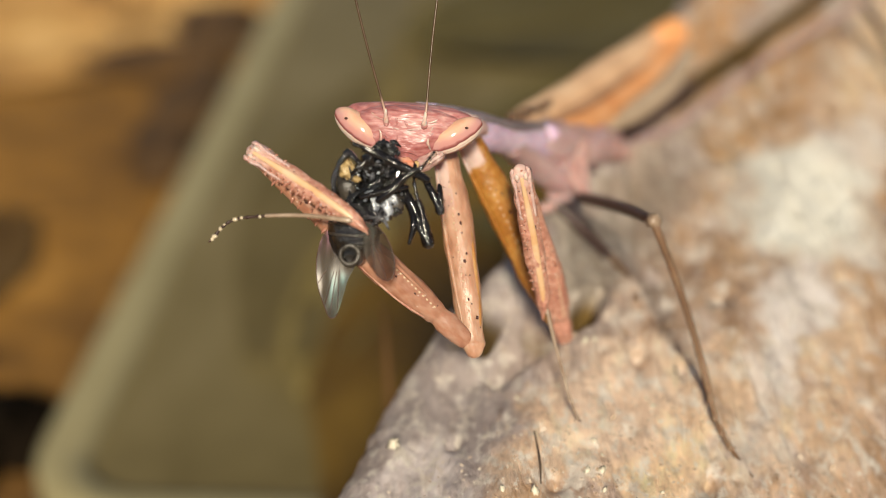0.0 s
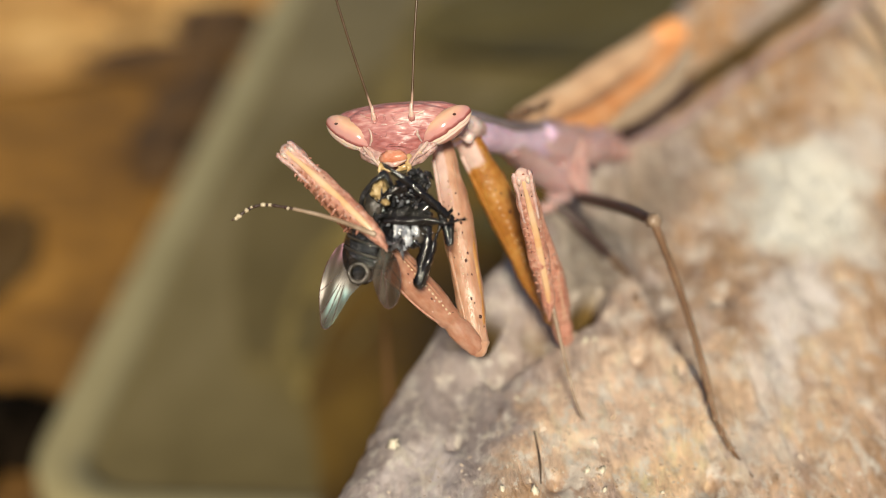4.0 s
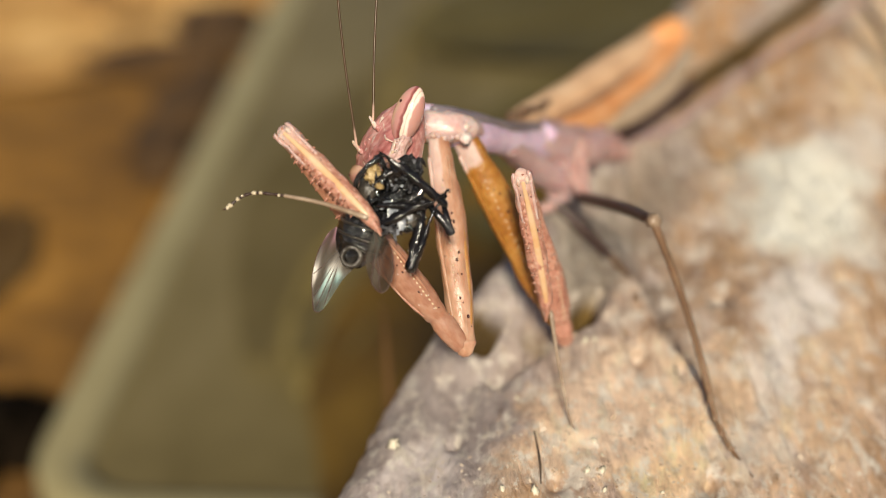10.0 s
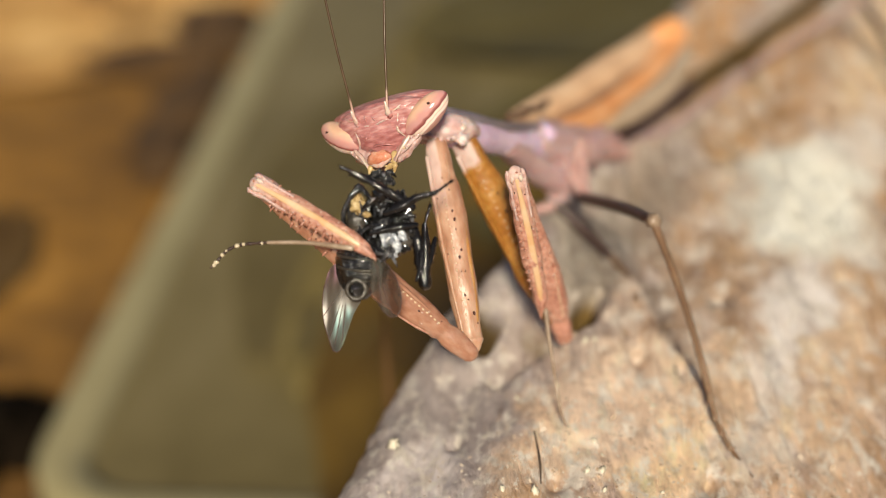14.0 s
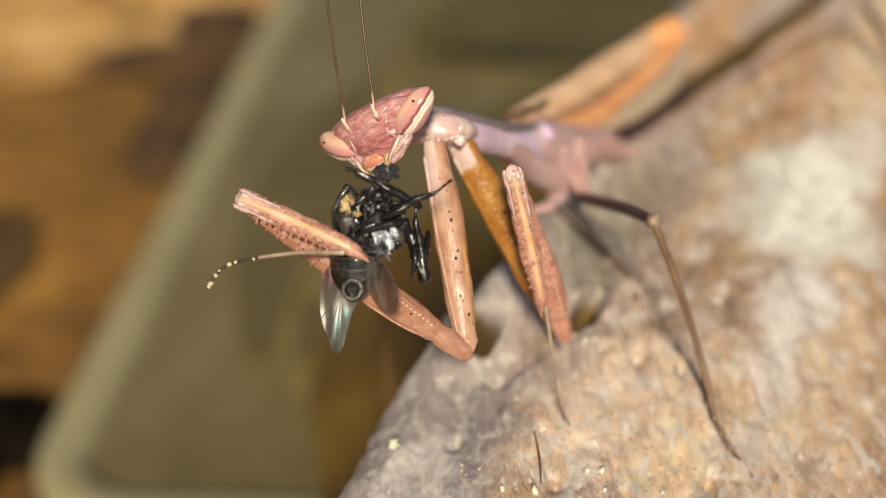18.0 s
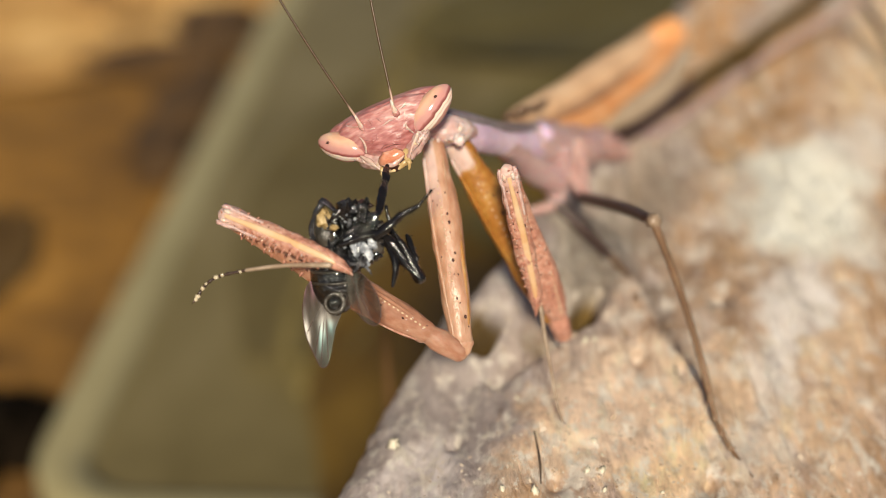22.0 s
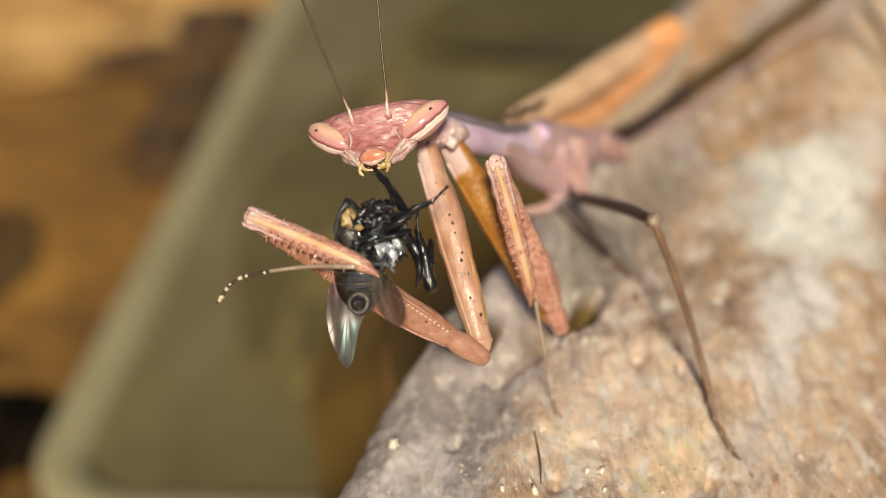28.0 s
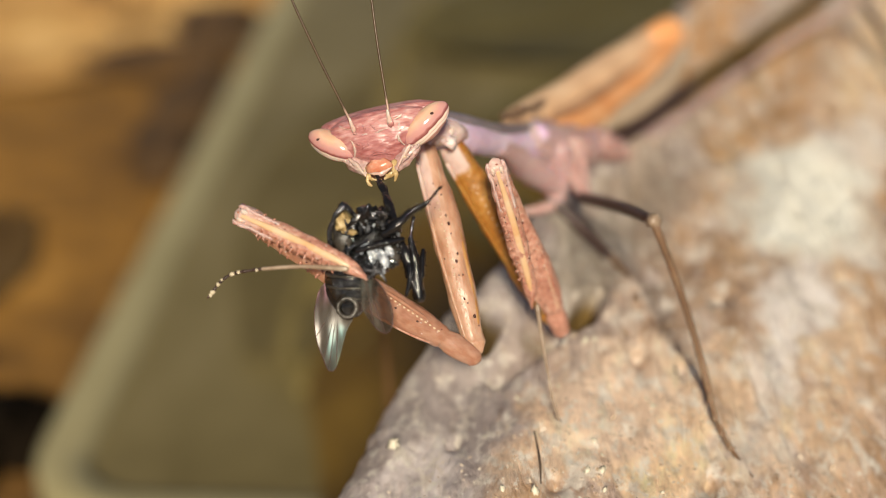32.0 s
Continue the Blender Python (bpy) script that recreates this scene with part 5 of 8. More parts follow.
for k in range(64):
    a, c = rng.uniform(0, 6.283), rng.uniform(-0.95, 0.6)
    p = F(42, -112, 0.3) + Vector((1.15 * math.cos(a) * math.cos(c), -1.05 * abs(math.cos(c)) * abs(math.sin(a)) ** 0.5, 1.15 * math.sin(a) * math.cos(c)))
    spin = Euler((rng.uniform(0, 3), rng.uniform(0, 3), rng.uniform(0, 3))).to_matrix()
    part("torn_plate", blob(p, (rng.uniform(0.12, 0.42), rng.uniform(0.08, 0.2), rng.uniform(0.05, 0.16)), seg=6, rings=5, rough=0.6, turn=spin), rng.choice((BLACK, BLACK, GREY_GLINT, BLACK_LEG, GREY_GLINT, BLACK, BLACK_LEG, BLACK)), thorax_f, smooth=False)
# small pale bits, glints painted onto the black thorax
for k in range(40):
    a, c = rng.uniform(0, 6.283), rng.uniform(-0.9, 0.5)
    p = F(44, -112, 0.2) + Vector((1.2 * math.cos(a) * math.cos(c), -1.12 * abs(math.cos(c)) * abs(math.sin(a)) ** 0.5, 1.2 * math.sin(a) * math.cos(c)))
    spin = Euler((rng.uniform(0, 3), rng.uniform(0, 3), rng.uniform(0, 3))).to_matrix()
    part("torn_plate", blob(p, (rng.uniform(0.05, 0.16), rng.uniform(0.04, 0.08), rng.uniform(0.03, 0.07)), seg=6, rings=5, rough=0.6, turn=spin), rng.choice((GLINT, GLINT, SILVER)), thorax_f, smooth=False)
for k in range(22):
    a = rng.uniform(0.2, 3.0)
    p = F(42, -112, 0.0) + Vector((1.1 * math.cos(a), rng.uniform(-0.9, 0.2), 1.1 * math.sin(a)))
    o = Vector((math.cos(a), rng.uniform(-0.6, 0.3), math.sin(a))) * rng.uniform(0.2, 0.5)
    part("bristle", tube([p, p + o], [0.03, 0.008], 5, steps=1), BLACK_LEG, thorax_f)
for k in range(46):
    a, c = rng.uniform(0, 6.283), rng.uniform(-0.9, 0.7)
    p = F(44, -114, 0.2) + Vector((1.15 * math.cos(a) * math.cos(c), -1.15 * abs(math.cos(c)) * abs(math.sin(a)) ** 0.5, 1.25 * math.sin(a) * math.cos(c)))
    o = Vector((rng.uniform(-0.5, 0.5), rng.uniform(-0.25, 0.1), rng.uniform(-0.5, 0.6)))
    part("torn_strip", tube([p - o * 0.5, p + Vector((0.06, -0.1, 0.05)), p + o], [0.05, rng.uniform(0.07, 0.14), 0.02], 6, 0.45, steps=2, wobble=0.7), rng.choice((BLACK, BLACK_LEG, BLACK, GREY_GLINT)), thorax_f, smooth=False)
part("neck_stump", blob(F(40, -158, 0.1), (0.75, 0.6, 0.5), seg=18, rings=12, rough=0.7), BLACK, thorax_f, "torn black neck")
for k in range(14):
    p = F(rng.uniform(14, 74), rng.uniform(-178, -140), rng.uniform(-0.7, 0.0))
    spin = Euler((rng.uniform(0, 3), rng.uniform(0, 3), rng.uniform(0, 3))).to_matrix()
    part("torn_plate", blob(p, (rng.uniform(0.1, 0.3), rng.uniform(0.06, 0.14), rng.uniform(0.05, 0.1)), seg=6, rings=5, rough=0.6, turn=spin), rng.choice((BLACK, BLACK_LEG, GLINT)), thorax_f, smooth=False)
shell = part("head_shell", tube([F(-26, -92, 0.0), F(-32, -128, -0.3), F(-22, -158, -0.5), F(-6, -180, -0.4)], [0.10, 0.12, 0.13, 0.17], 9, wobble=0.5), BLACK, fly, "black bitten head capsule")
part("rim", tube([F(-6, -180, -0.4), F(14, -160, -0.2), F(26, -140, 0.1)], [0.14, 0.1, 0.12], 8, wobble=0.5), BLACK, shell)
part("lobe", blob(F(-8, -178, -0.45), (0.2, 0.2, 0.17), seg=10, rings=8, rough=0.4), BLACK, shell)
part("tissue", blob(F(-6, -148, -0.3), (0.38, 0.28, 0.4), seg=18, rings=14, rough=0.6), OCHRE, shell, "pale yellow tissue")
part("tissue", blob(F(10, -132, -0.7), (0.2, 0.14, 0.14), seg=12, rings=8, rough=0.6), OCHRE, shell, "pale yellow tissue")
part("inner_wall", blob(F(-8, -125, 0.1), (0.5, 0.4, 0.75), seg=14, rings=10, rough=0.4), SMOKE, shell)


def fly_wing(pts, base_i, label, veins, mat):
    """A wing: a thin membrane between two skins, with raised veins."""
    pts = [Vector(p) for p in pts]
    c = sum(pts, Vector()) / len(pts)
    bm = bmesh.new()
    path, _ = smooth_path(pts + [pts[0]], [1] * (len(pts) + 1), 5)
    path = path[:-1]
    lean = 0.13
    for off in (-0.012, 0.012):
        def at(p):
            return Vector((p.x, c.y + lean * (p.z - c.z) + off + 0.10 * noise.noise(p * 0.7), p.z)) * MM

        rings = [[bm.verts.new(at(p * f + c * (1 - f))) for p in path] for f in (0.3, 0.55, 0.8, 1.0)]
        mid = bm.verts.new(at(c))
        m = len(path)
        for k in range(m):
            bm.faces.new((mid, rings[0][k], rings[0][(k + 1) % m]))
            for a, d in zip(rings, rings[1:]):
                bm.faces.new((a[k], d[k], d[(k + 1) % m], a[(k + 1) % m]))
    ob = part("wing", bm, mat, fly, label)
    for f in veins:
        tipp = pts[f]
        b = pts[base_i]
        flat = [Vector((p.x, c.y + lean * (p.z - c.z) - 0.01, p.z)) for p in (b, b * 0.5 + (tipp * 0.4 + c * 0.6) * 0.5, tipp * 0.94 + c * 0.06)]
        part("vein", tube(flat, [0.035, 0.022, 0.015], 6, steps=4), DARK_SPOT, ob)
    rim = [Vector((p.x, c.y + lean * (p.z - c.z) + 0.10 * noise.noise(p * 0.7), p.z)) for p in path[5 * veins[0] - 5:5 * veins[-1] + 1]]
    part("vein", tube(rim, [0.022] * len(rim), 6, steps=1), DARK_SPOT, ob, "dark wing margin")
    return ob


fly_wing([F(-12, -46, 0.2), F(-46, -40, 0.4), F(-60, -2, 0.5), F(-58, 52, 0.4), F(-44, 92, 0.3), F(-34, 112, 0.2), F(-20, 104, 0.2), F(-4, 46, 0.1), F(10, 8, 0.0)], 0, "clear wing with a rainbow sheen", (3, 4, 5, 6), WING)
fly_wing([F(24, -60, -0.5), F(54, -46, -0.8), F(76, -8, -0.9), F(80, 28, -0.8), F(68, 44, -0.7), F(46, 30, -0.6), F(26, -4, -0.5)], 0, "clear brownish wing", (1, 2, 3, 4, 5), SMOKY_WING)


def fly_leg(pts, rs, label):
    """One black leg in its own space: thigh, shin and clawed foot, uneven and bristled."""
    a, k = Vector(pts[0]), Vector(pts[1])
    s = Vector(pts[2])
    ob = part("leg", tube([a, a.lerp(k, 0.35), a.lerp(k, 0.8), k], [rs[0] * 0.7, rs[0] * 0.95, rs[1] * 0.95, rs[1] * 0.9], 10, 0.8, steps=4, wobble=0.5), BLACK_LEG, fly, label)
    part("shin", tube([k, k.lerp(s, 0.3), k.lerp(s, 0.75), s], [rs[1] * 0.85, rs[1] * 0.9, rs[2] * 0.95, rs[2] * 0.7], 9, 0.8, steps=4, wobble=0.6), BLACK_LEG, ob)
    part("knee", blob(k, (rs[1] * 0.8, rs[1] * 0.8, rs[1] * 0.8), seg=9, rings=7, rough=0.5), BLACK, ob)
    if len(pts) > 3:
        part("foot", bead_leg(pts[2:], 4, rs[3], BLACK_LEG), BLACK_LEG, ob)
    r2 = random.Random(len(pts) + int(rs[0] * 100))
    for n in range(18):
        f = r2.random()
        p, r = (k.lerp(s, f), rs[2]) if n % 2 else (a.lerp(k, f), rs[1])
        t = r2.uniform(0, 6.283)
        o = Vector((0, math.cos(t), math.sin(t)))
        part("bristle", tube([p + o * r * 0.7, p + o * (r + r2.uniform(0.06, 0.16)) + Vector((0.1, 0, 0))], [0.022, 0.006], 4, steps=1), BLACK_LEG, ob)
    return ob


hanging_leg = fly_leg([(0, 0, 0), (2.50, 0, 0), (0.63, -0.15, 0.36), (-0.1, -0.2, 0.5), (-0.8, -0.2, 0.85)], [0.25, 0.24, 0.16, 0.08], "black folded hind leg")
hook_leg = fly_leg([(-0.3, 0, 0), (1.45, 0, 0), (0.35, 0, 0.42)], [0.17, 0.17, 0.12], "black hooked hind leg")
raised_leg = fly_leg([(-0.95, 0.1, 0), (1.0, 0, -0.05), (2.05, 0, 0.02), (2.2, 0, 0.0), (2.5, 0.1, 0.05)], [0.21, 0.19, 0.16, 0.09], "black leg drawn to the mouth")
torn_flesh = part("torn_flesh", blob((0, 0.2, 0), (0.42, 0.35, 0.28), seg=12, rings=9, rough=0.6), BLACK, fly, "torn black flesh below the jaws")
shard_rng = random.Random(31)
for k in range(22):
    p = Vector((shard_rng.uniform(-0.45, 0.45), shard_rng.uniform(-0.3, 0.2), shard_rng.uniform(-0.35, 0.25)))
    o = Vector((shard_rng.uniform(-0.25, 0.3), shard_rng.uniform(-0.2, 0.2), shard_rng.uniform(-0.3, 0.2)))
    part("torn_strip", tube([p - o * 0.5, p + Vector((0.05, -0.06, 0.04)), p + o], [0.06, shard_rng.uniform(0.08, 0.15), 0.03], 6, 0.5, steps=2, wobble=0.7), BLACK if k % 4 else GREY_GLINT, torn_flesh, smooth=False)
side_leg = fly_leg([(-0.8, 0, -0.04), (0.7, 0, 0.08), (1.55, 0, 0.0), (1.75, -0.05, 0.05), (2.35, -0.1, 0.2)], [0.24, 0.18, 0.11, 0.07], "black middle leg with clawed foot")
part("leg", tube([F(98, -100, -0.2), F(112, -60, -0.6), F(104, -22, -0.6)], [0.14, 0.17, 0.08], 8), BLACK_LEG, fly, "black folded leg")
part("leg", tube([F(20, -100, -0.9), F(62, -112, -1.0), F(98, -120, -0.8)], [0.12, 0.17, 0.13], 8), BLACK_LEG, fly, "black leg pressed to the body")


# ---- what moves
def motions():
    walk(left_coxa, [
        (0, pose(-0.009966, -0.011500, 0.005073, -53.32, 76.19, -53.74)), (0.5, pose(-0.009977, -0.011500, 0.005073, -52.48, 76.21, -52.90)),
        (1, pose(-0.009988, -0.011500, 0.005073, -49.62, 75.79, -50.12)), (1.5, pose(-0.010000, -0.011500, 0.005073, -44.34, 74.71, -45.00)),
        (2, pose(-0.010011, -0.011500, 0.005073, -40.56, 73.82, -41.34)), (2.5, pose(-0.010022, -0.011500, 0.005073, -40.04, 73.54, -40.86)),
        (3, pose(-0.010034, -0.011500, 0.005073, -39.90, 73.42, -40.72)), (3.5, pose(-0.010045, -0.011500, 0.005073, -43.20, 74.36, -43.91)),
        (5.5, pose(-0.010090, -0.011500, 0.005073, -50.66, 75.95, -51.12)), (6, pose(-0.010102, -0.011500, 0.005073, -50.48, 75.81, -50.96)),
        (6.5, pose(-0.010113, -0.011500, 0.005073, -51.28, 75.95, -51.73)), (7, pose(-0.010124, -0.011500, 0.005073, -48.02, 75.47, -48.56)),
        (7.5, pose(-0.010142, -0.011500, 0.005086, -46.29, 75.12, -46.90)), (8, pose(-0.010160, -0.011500, 0.005100, -48.76, 75.74, -49.26)),
        (8.5, pose(-0.010177, -0.011500, 0.005113, -47.00, 75.39, -47.57)), (9, pose(-0.010195, -0.011500, 0.005126, -47.17, 75.38, -47.72)),
        (9.5, pose(-0.010213, -0.011500, 0.005139, -46.88, 75.22, -47.46)), (10, pose(-0.010230, -0.011500, 0.005153, -56.42, 76.93, -56.73)),
        (10.5, pose(-0.010248, -0.011500, 0.005166, -63.54, 77.80, -63.67)), (11, pose(-0.010266, -0.011500, 0.005179, -61.77, 77.59, -61.94)),
        (11.5, pose(-0.010283, -0.011500, 0.005192, -61.38, 77.46, -61.56)), (12, pose(-0.010301, -0.011500, 0.005205, -58.85, 77.48, -59.07)),
        (12.5, pose(-0.010319, -0.011500, 0.005219, -56.01, 77.16, -56.30)), (13, pose(-0.010336, -0.011500, 0.005232, -51.23, 76.42, -51.65)),
        (13.5, pose(-0.010353, -0.011500, 0.005232, -45.19, 75.27, -45.78)), (14, pose(-0.010369, -0.011500, 0.005232, -45.32, 75.41, -45.89)),
        (14.5, pose(-0.010386, -0.011500, 0.005232, -50.16, 76.44, -50.58)), (16.5, pose(-0.010452, -0.011500, 0.005232, -50.47, 76.25, -50.92)),
        (17, pose(-0.010468, -0.011500, 0.005232, -51.17, 76.38, -51.58)), (17.5, pose(-0.010460, -0.011500, 0.005219, -50.31, 76.24, -50.75)),
        (18, pose(-0.010451, -0.011500, 0.005205, -48.97, 76.04, -49.45)), (18.5, pose(-0.010442, -0.011500, 0.005192, -47.70, 75.80, -48.21)),
        (19, pose(-0.010433, -0.011500, 0.005179, -49.28, 76.17, -49.74)), (19.5, pose(-0.010424, -0.011500, 0.005166, -48.51, 75.93, -49.00)),
        (20, pose(-0.010416, -0.011500, 0.005153, -47.30, 75.55, -47.85)), (20.5, pose(-0.010434, -0.011500, 0.005145, -49.41, 75.82, -49.90)),
        (21, pose(-0.010453, -0.011500, 0.005137, -51.54, 76.31, -51.97)), (21.5, pose(-0.010471, -0.011500, 0.005129, -54.39, 76.80, -54.73)),
        (22, pose(-0.010490, -0.011500, 0.005121, -52.31, 76.56, -52.71)), (22.5, pose(-0.010508, -0.011500, 0.005113, -50.35, 76.27, -50.79)),
        (23, pose(-0.010527, -0.011500, 0.005105, -48.52, 75.92, -49.01)), (23.5, pose(-0.010545, -0.011500, 0.005097, -47.22, 75.68, -47.75)),
        (24, pose(-0.010564, -0.011500, 0.005089, -44.23, 75.06, -44.85)), (24.5, pose(-0.010582, -0.011500, 0.005081, -45.18, 75.38, -45.75)),
        (25, pose(-0.010601, -0.011500, 0.005073, -41.62, 74.47, -42.31)), (25.5, pose(-0.010632, -0.011500, 0.005056, -39.69, 73.86, -40.46)),
        (27.5, pose(-0.010755, -0.011500, 0.004985, -33.72, 71.68, -34.75)), (28, pose(-0.010786, -0.011500, 0.004967, -32.85, 71.24, -33.93)),
        (28.5, pose(-0.010796, -0.011500, 0.004967, -35.58, 72.47, -36.52)), (29, pose(-0.010806, -0.011500, 0.004967, -36.71, 72.91, -37.59)),
        (29.5, pose(-0.010816, -0.011500, 0.004967, -38.57, 73.50, -39.39)), (30, pose(-0.010826, -0.011500, 0.004967, -40.18, 74.11, -40.93)),
        (30.5, pose(-0.010836, -0.011500, 0.004967, -40.07, 73.99, -40.82)), (31, pose(-0.010846, -0.011500, 0.004967, -38.86, 73.59, -39.67)),
        (31.5, pose(-0.010856, -0.011500, 0.004967, -37.05, 72.99, -37.93)), (32, pose(-0.010865, -0.011500, 0.004967, -36.00, 72.53, -36.93))])
    walk(left_femur, [
        (0, pose(-0.018003, -0.016226, 0.004424, 11.52, 40.70, 17.35)), (0.5, pose(-0.018069, -0.016262, 0.003952, 11.19, 39.15, 17.39)),
        (1, pose(-0.017911, -0.016258, 0.003939, 11.28, 39.46, 17.42)), (1.5, pose(-0.017722, -0.016289, 0.003544, 10.94, 37.98, 17.44)),
        (2, pose(-0.017406, -0.016305, 0.003462, 11.14, 38.17, 17.67)), (2.5, pose(-0.017068, -0.016305, 0.003900, 12.03, 40.30, 18.24)),
        (3, pose(-0.016767, -0.016293, 0.004352, 12.92, 42.54, 18.75)), (3.5, pose(-0.016849, -0.016297, 0.004482, 13.36, 43.40, 19.07)),
        (5.5, pose(-0.016411, -0.016296, 0.005327, 16.16, 48.74, 21.08)), (6, pose(-0.016764, -0.016274, 0.005236, 15.02, 47.15, 20.11)),
        (6.5, pose(-0.017551, -0.016272, 0.004556, 12.83, 42.78, 18.54)), (7, pose(-0.017536, -0.016291, 0.004177, 12.41, 41.44, 18.39)),
        (7.5, pose(-0.017275, -0.016302, 0.004303, 12.93, 42.38, 18.80)), (8, pose(-0.016975, -0.016316, 0.004611, 14.28, 44.89, 19.83)),
        (8.5, pose(-0.016762, -0.016300, 0.004832, 14.71, 46.03, 20.04)), (9, pose(-0.016763, -0.016300, 0.004905, 14.79, 46.18, 20.10)),
        (9.5, pose(-0.016766, -0.016293, 0.005027, 14.78, 46.32, 20.04)), (10, pose(-0.016860, -0.016282, 0.005428, 16.02, 48.78, 20.90)),
        (10.5, pose(-0.017009, -0.016283, 0.005551, 16.55, 49.65, 21.30)), (11, pose(-0.017322, -0.016274, 0.005331, 15.36, 47.78, 20.36)),
        (11.5, pose(-0.017749, -0.016272, 0.005038, 14.05, 45.32, 19.39)), (12, pose(-0.018205, -0.016288, 0.004169, 12.48, 41.65, 18.41)),
        (12.5, pose(-0.018111, -0.016297, 0.004073, 12.44, 41.38, 18.45)), (13, pose(-0.018134, -0.016282, 0.003932, 11.81, 40.27, 17.93)),
        (13.5, pose(-0.017959, -0.016295, 0.003632, 11.41, 39.02, 17.77)), (14, pose(-0.018126, -0.016310, 0.003281, 10.97, 37.66, 17.60)),
        (14.5, pose(-0.018595, -0.016328, 0.002887, 10.38, 35.80, 17.38)), (16.5, pose(-0.018519, -0.016304, 0.003436, 10.89, 37.57, 17.51)),
        (17, pose(-0.018625, -0.016314, 0.003292, 10.70, 36.90, 17.47)), (17.5, pose(-0.018806, -0.016325, 0.002879, 10.00, 34.86, 17.14)),
        (18, pose(-0.018820, -0.016329, 0.002669, 9.72, 34.03, 17.02)), (18.5, pose(-0.018719, -0.016320, 0.002747, 9.83, 34.49, 17.01)),
        (19, pose(-0.018781, -0.016317, 0.002740, 9.88, 34.69, 17.02)), (19.5, pose(-0.018739, -0.016297, 0.002934, 9.93, 35.22, 16.89)),
        (20, pose(-0.018984, -0.016291, 0.002605, 9.06, 32.92, 16.36)), (20.5, pose(-0.019072, -0.016281, 0.002848, 9.22, 33.55, 16.37)),
        (21, pose(-0.019411, -0.016309, 0.002210, 8.48, 30.89, 16.20)), (21.5, pose(-0.019580, -0.016309, 0.002161, 8.44, 30.76, 16.17)),
        (22, pose(-0.019520, -0.016320, 0.001965, 8.33, 30.25, 16.20)), (22.5, pose(-0.019388, -0.016310, 0.002090, 8.54, 31.07, 16.23)),
        (23, pose(-0.019240, -0.016309, 0.002209, 8.75, 31.70, 16.33)), (23.5, pose(-0.019121, -0.016295, 0.002398, 9.01, 32.69, 16.37)),
        (24, pose(-0.019015, -0.016300, 0.002238, 8.86, 32.16, 16.32)), (24.5, pose(-0.019072, -0.016295, 0.002228, 8.93, 32.46, 16.32)),
        (25, pose(-0.018960, -0.016305, 0.002007, 8.62, 31.39, 16.23)), (25.5, pose(-0.018897, -0.016322, 0.001824, 8.42, 30.48, 16.26)),
        (27.5, pose(-0.018333, -0.016306, 0.002252, 9.09, 32.72, 16.49)), (28, pose(-0.018443, -0.016324, 0.001877, 8.53, 30.78, 16.34)),
        (28.5, pose(-0.018684, -0.016324, 0.001828, 8.58, 30.93, 16.36)), (29, pose(-0.018850, -0.016337, 0.001587, 8.31, 29.92, 16.33)),
        (29.5, pose(-0.018994, -0.016336, 0.001634, 8.35, 30.03, 16.34)), (30, pose(-0.019023, -0.016309, 0.001944, 8.79, 31.79, 16.35)),
        (30.5, pose(-0.019007, -0.016305, 0.002055, 8.85, 32.06, 16.35)), (31, pose(-0.018971, -0.016308, 0.001990, 8.72, 31.61, 16.31)),
        (31.5, pose(-0.018911, -0.016312, 0.001852, 8.51, 30.92, 16.23)), (32, pose(-0.018795, -0.016313, 0.001952, 8.61, 31.20, 16.29))])
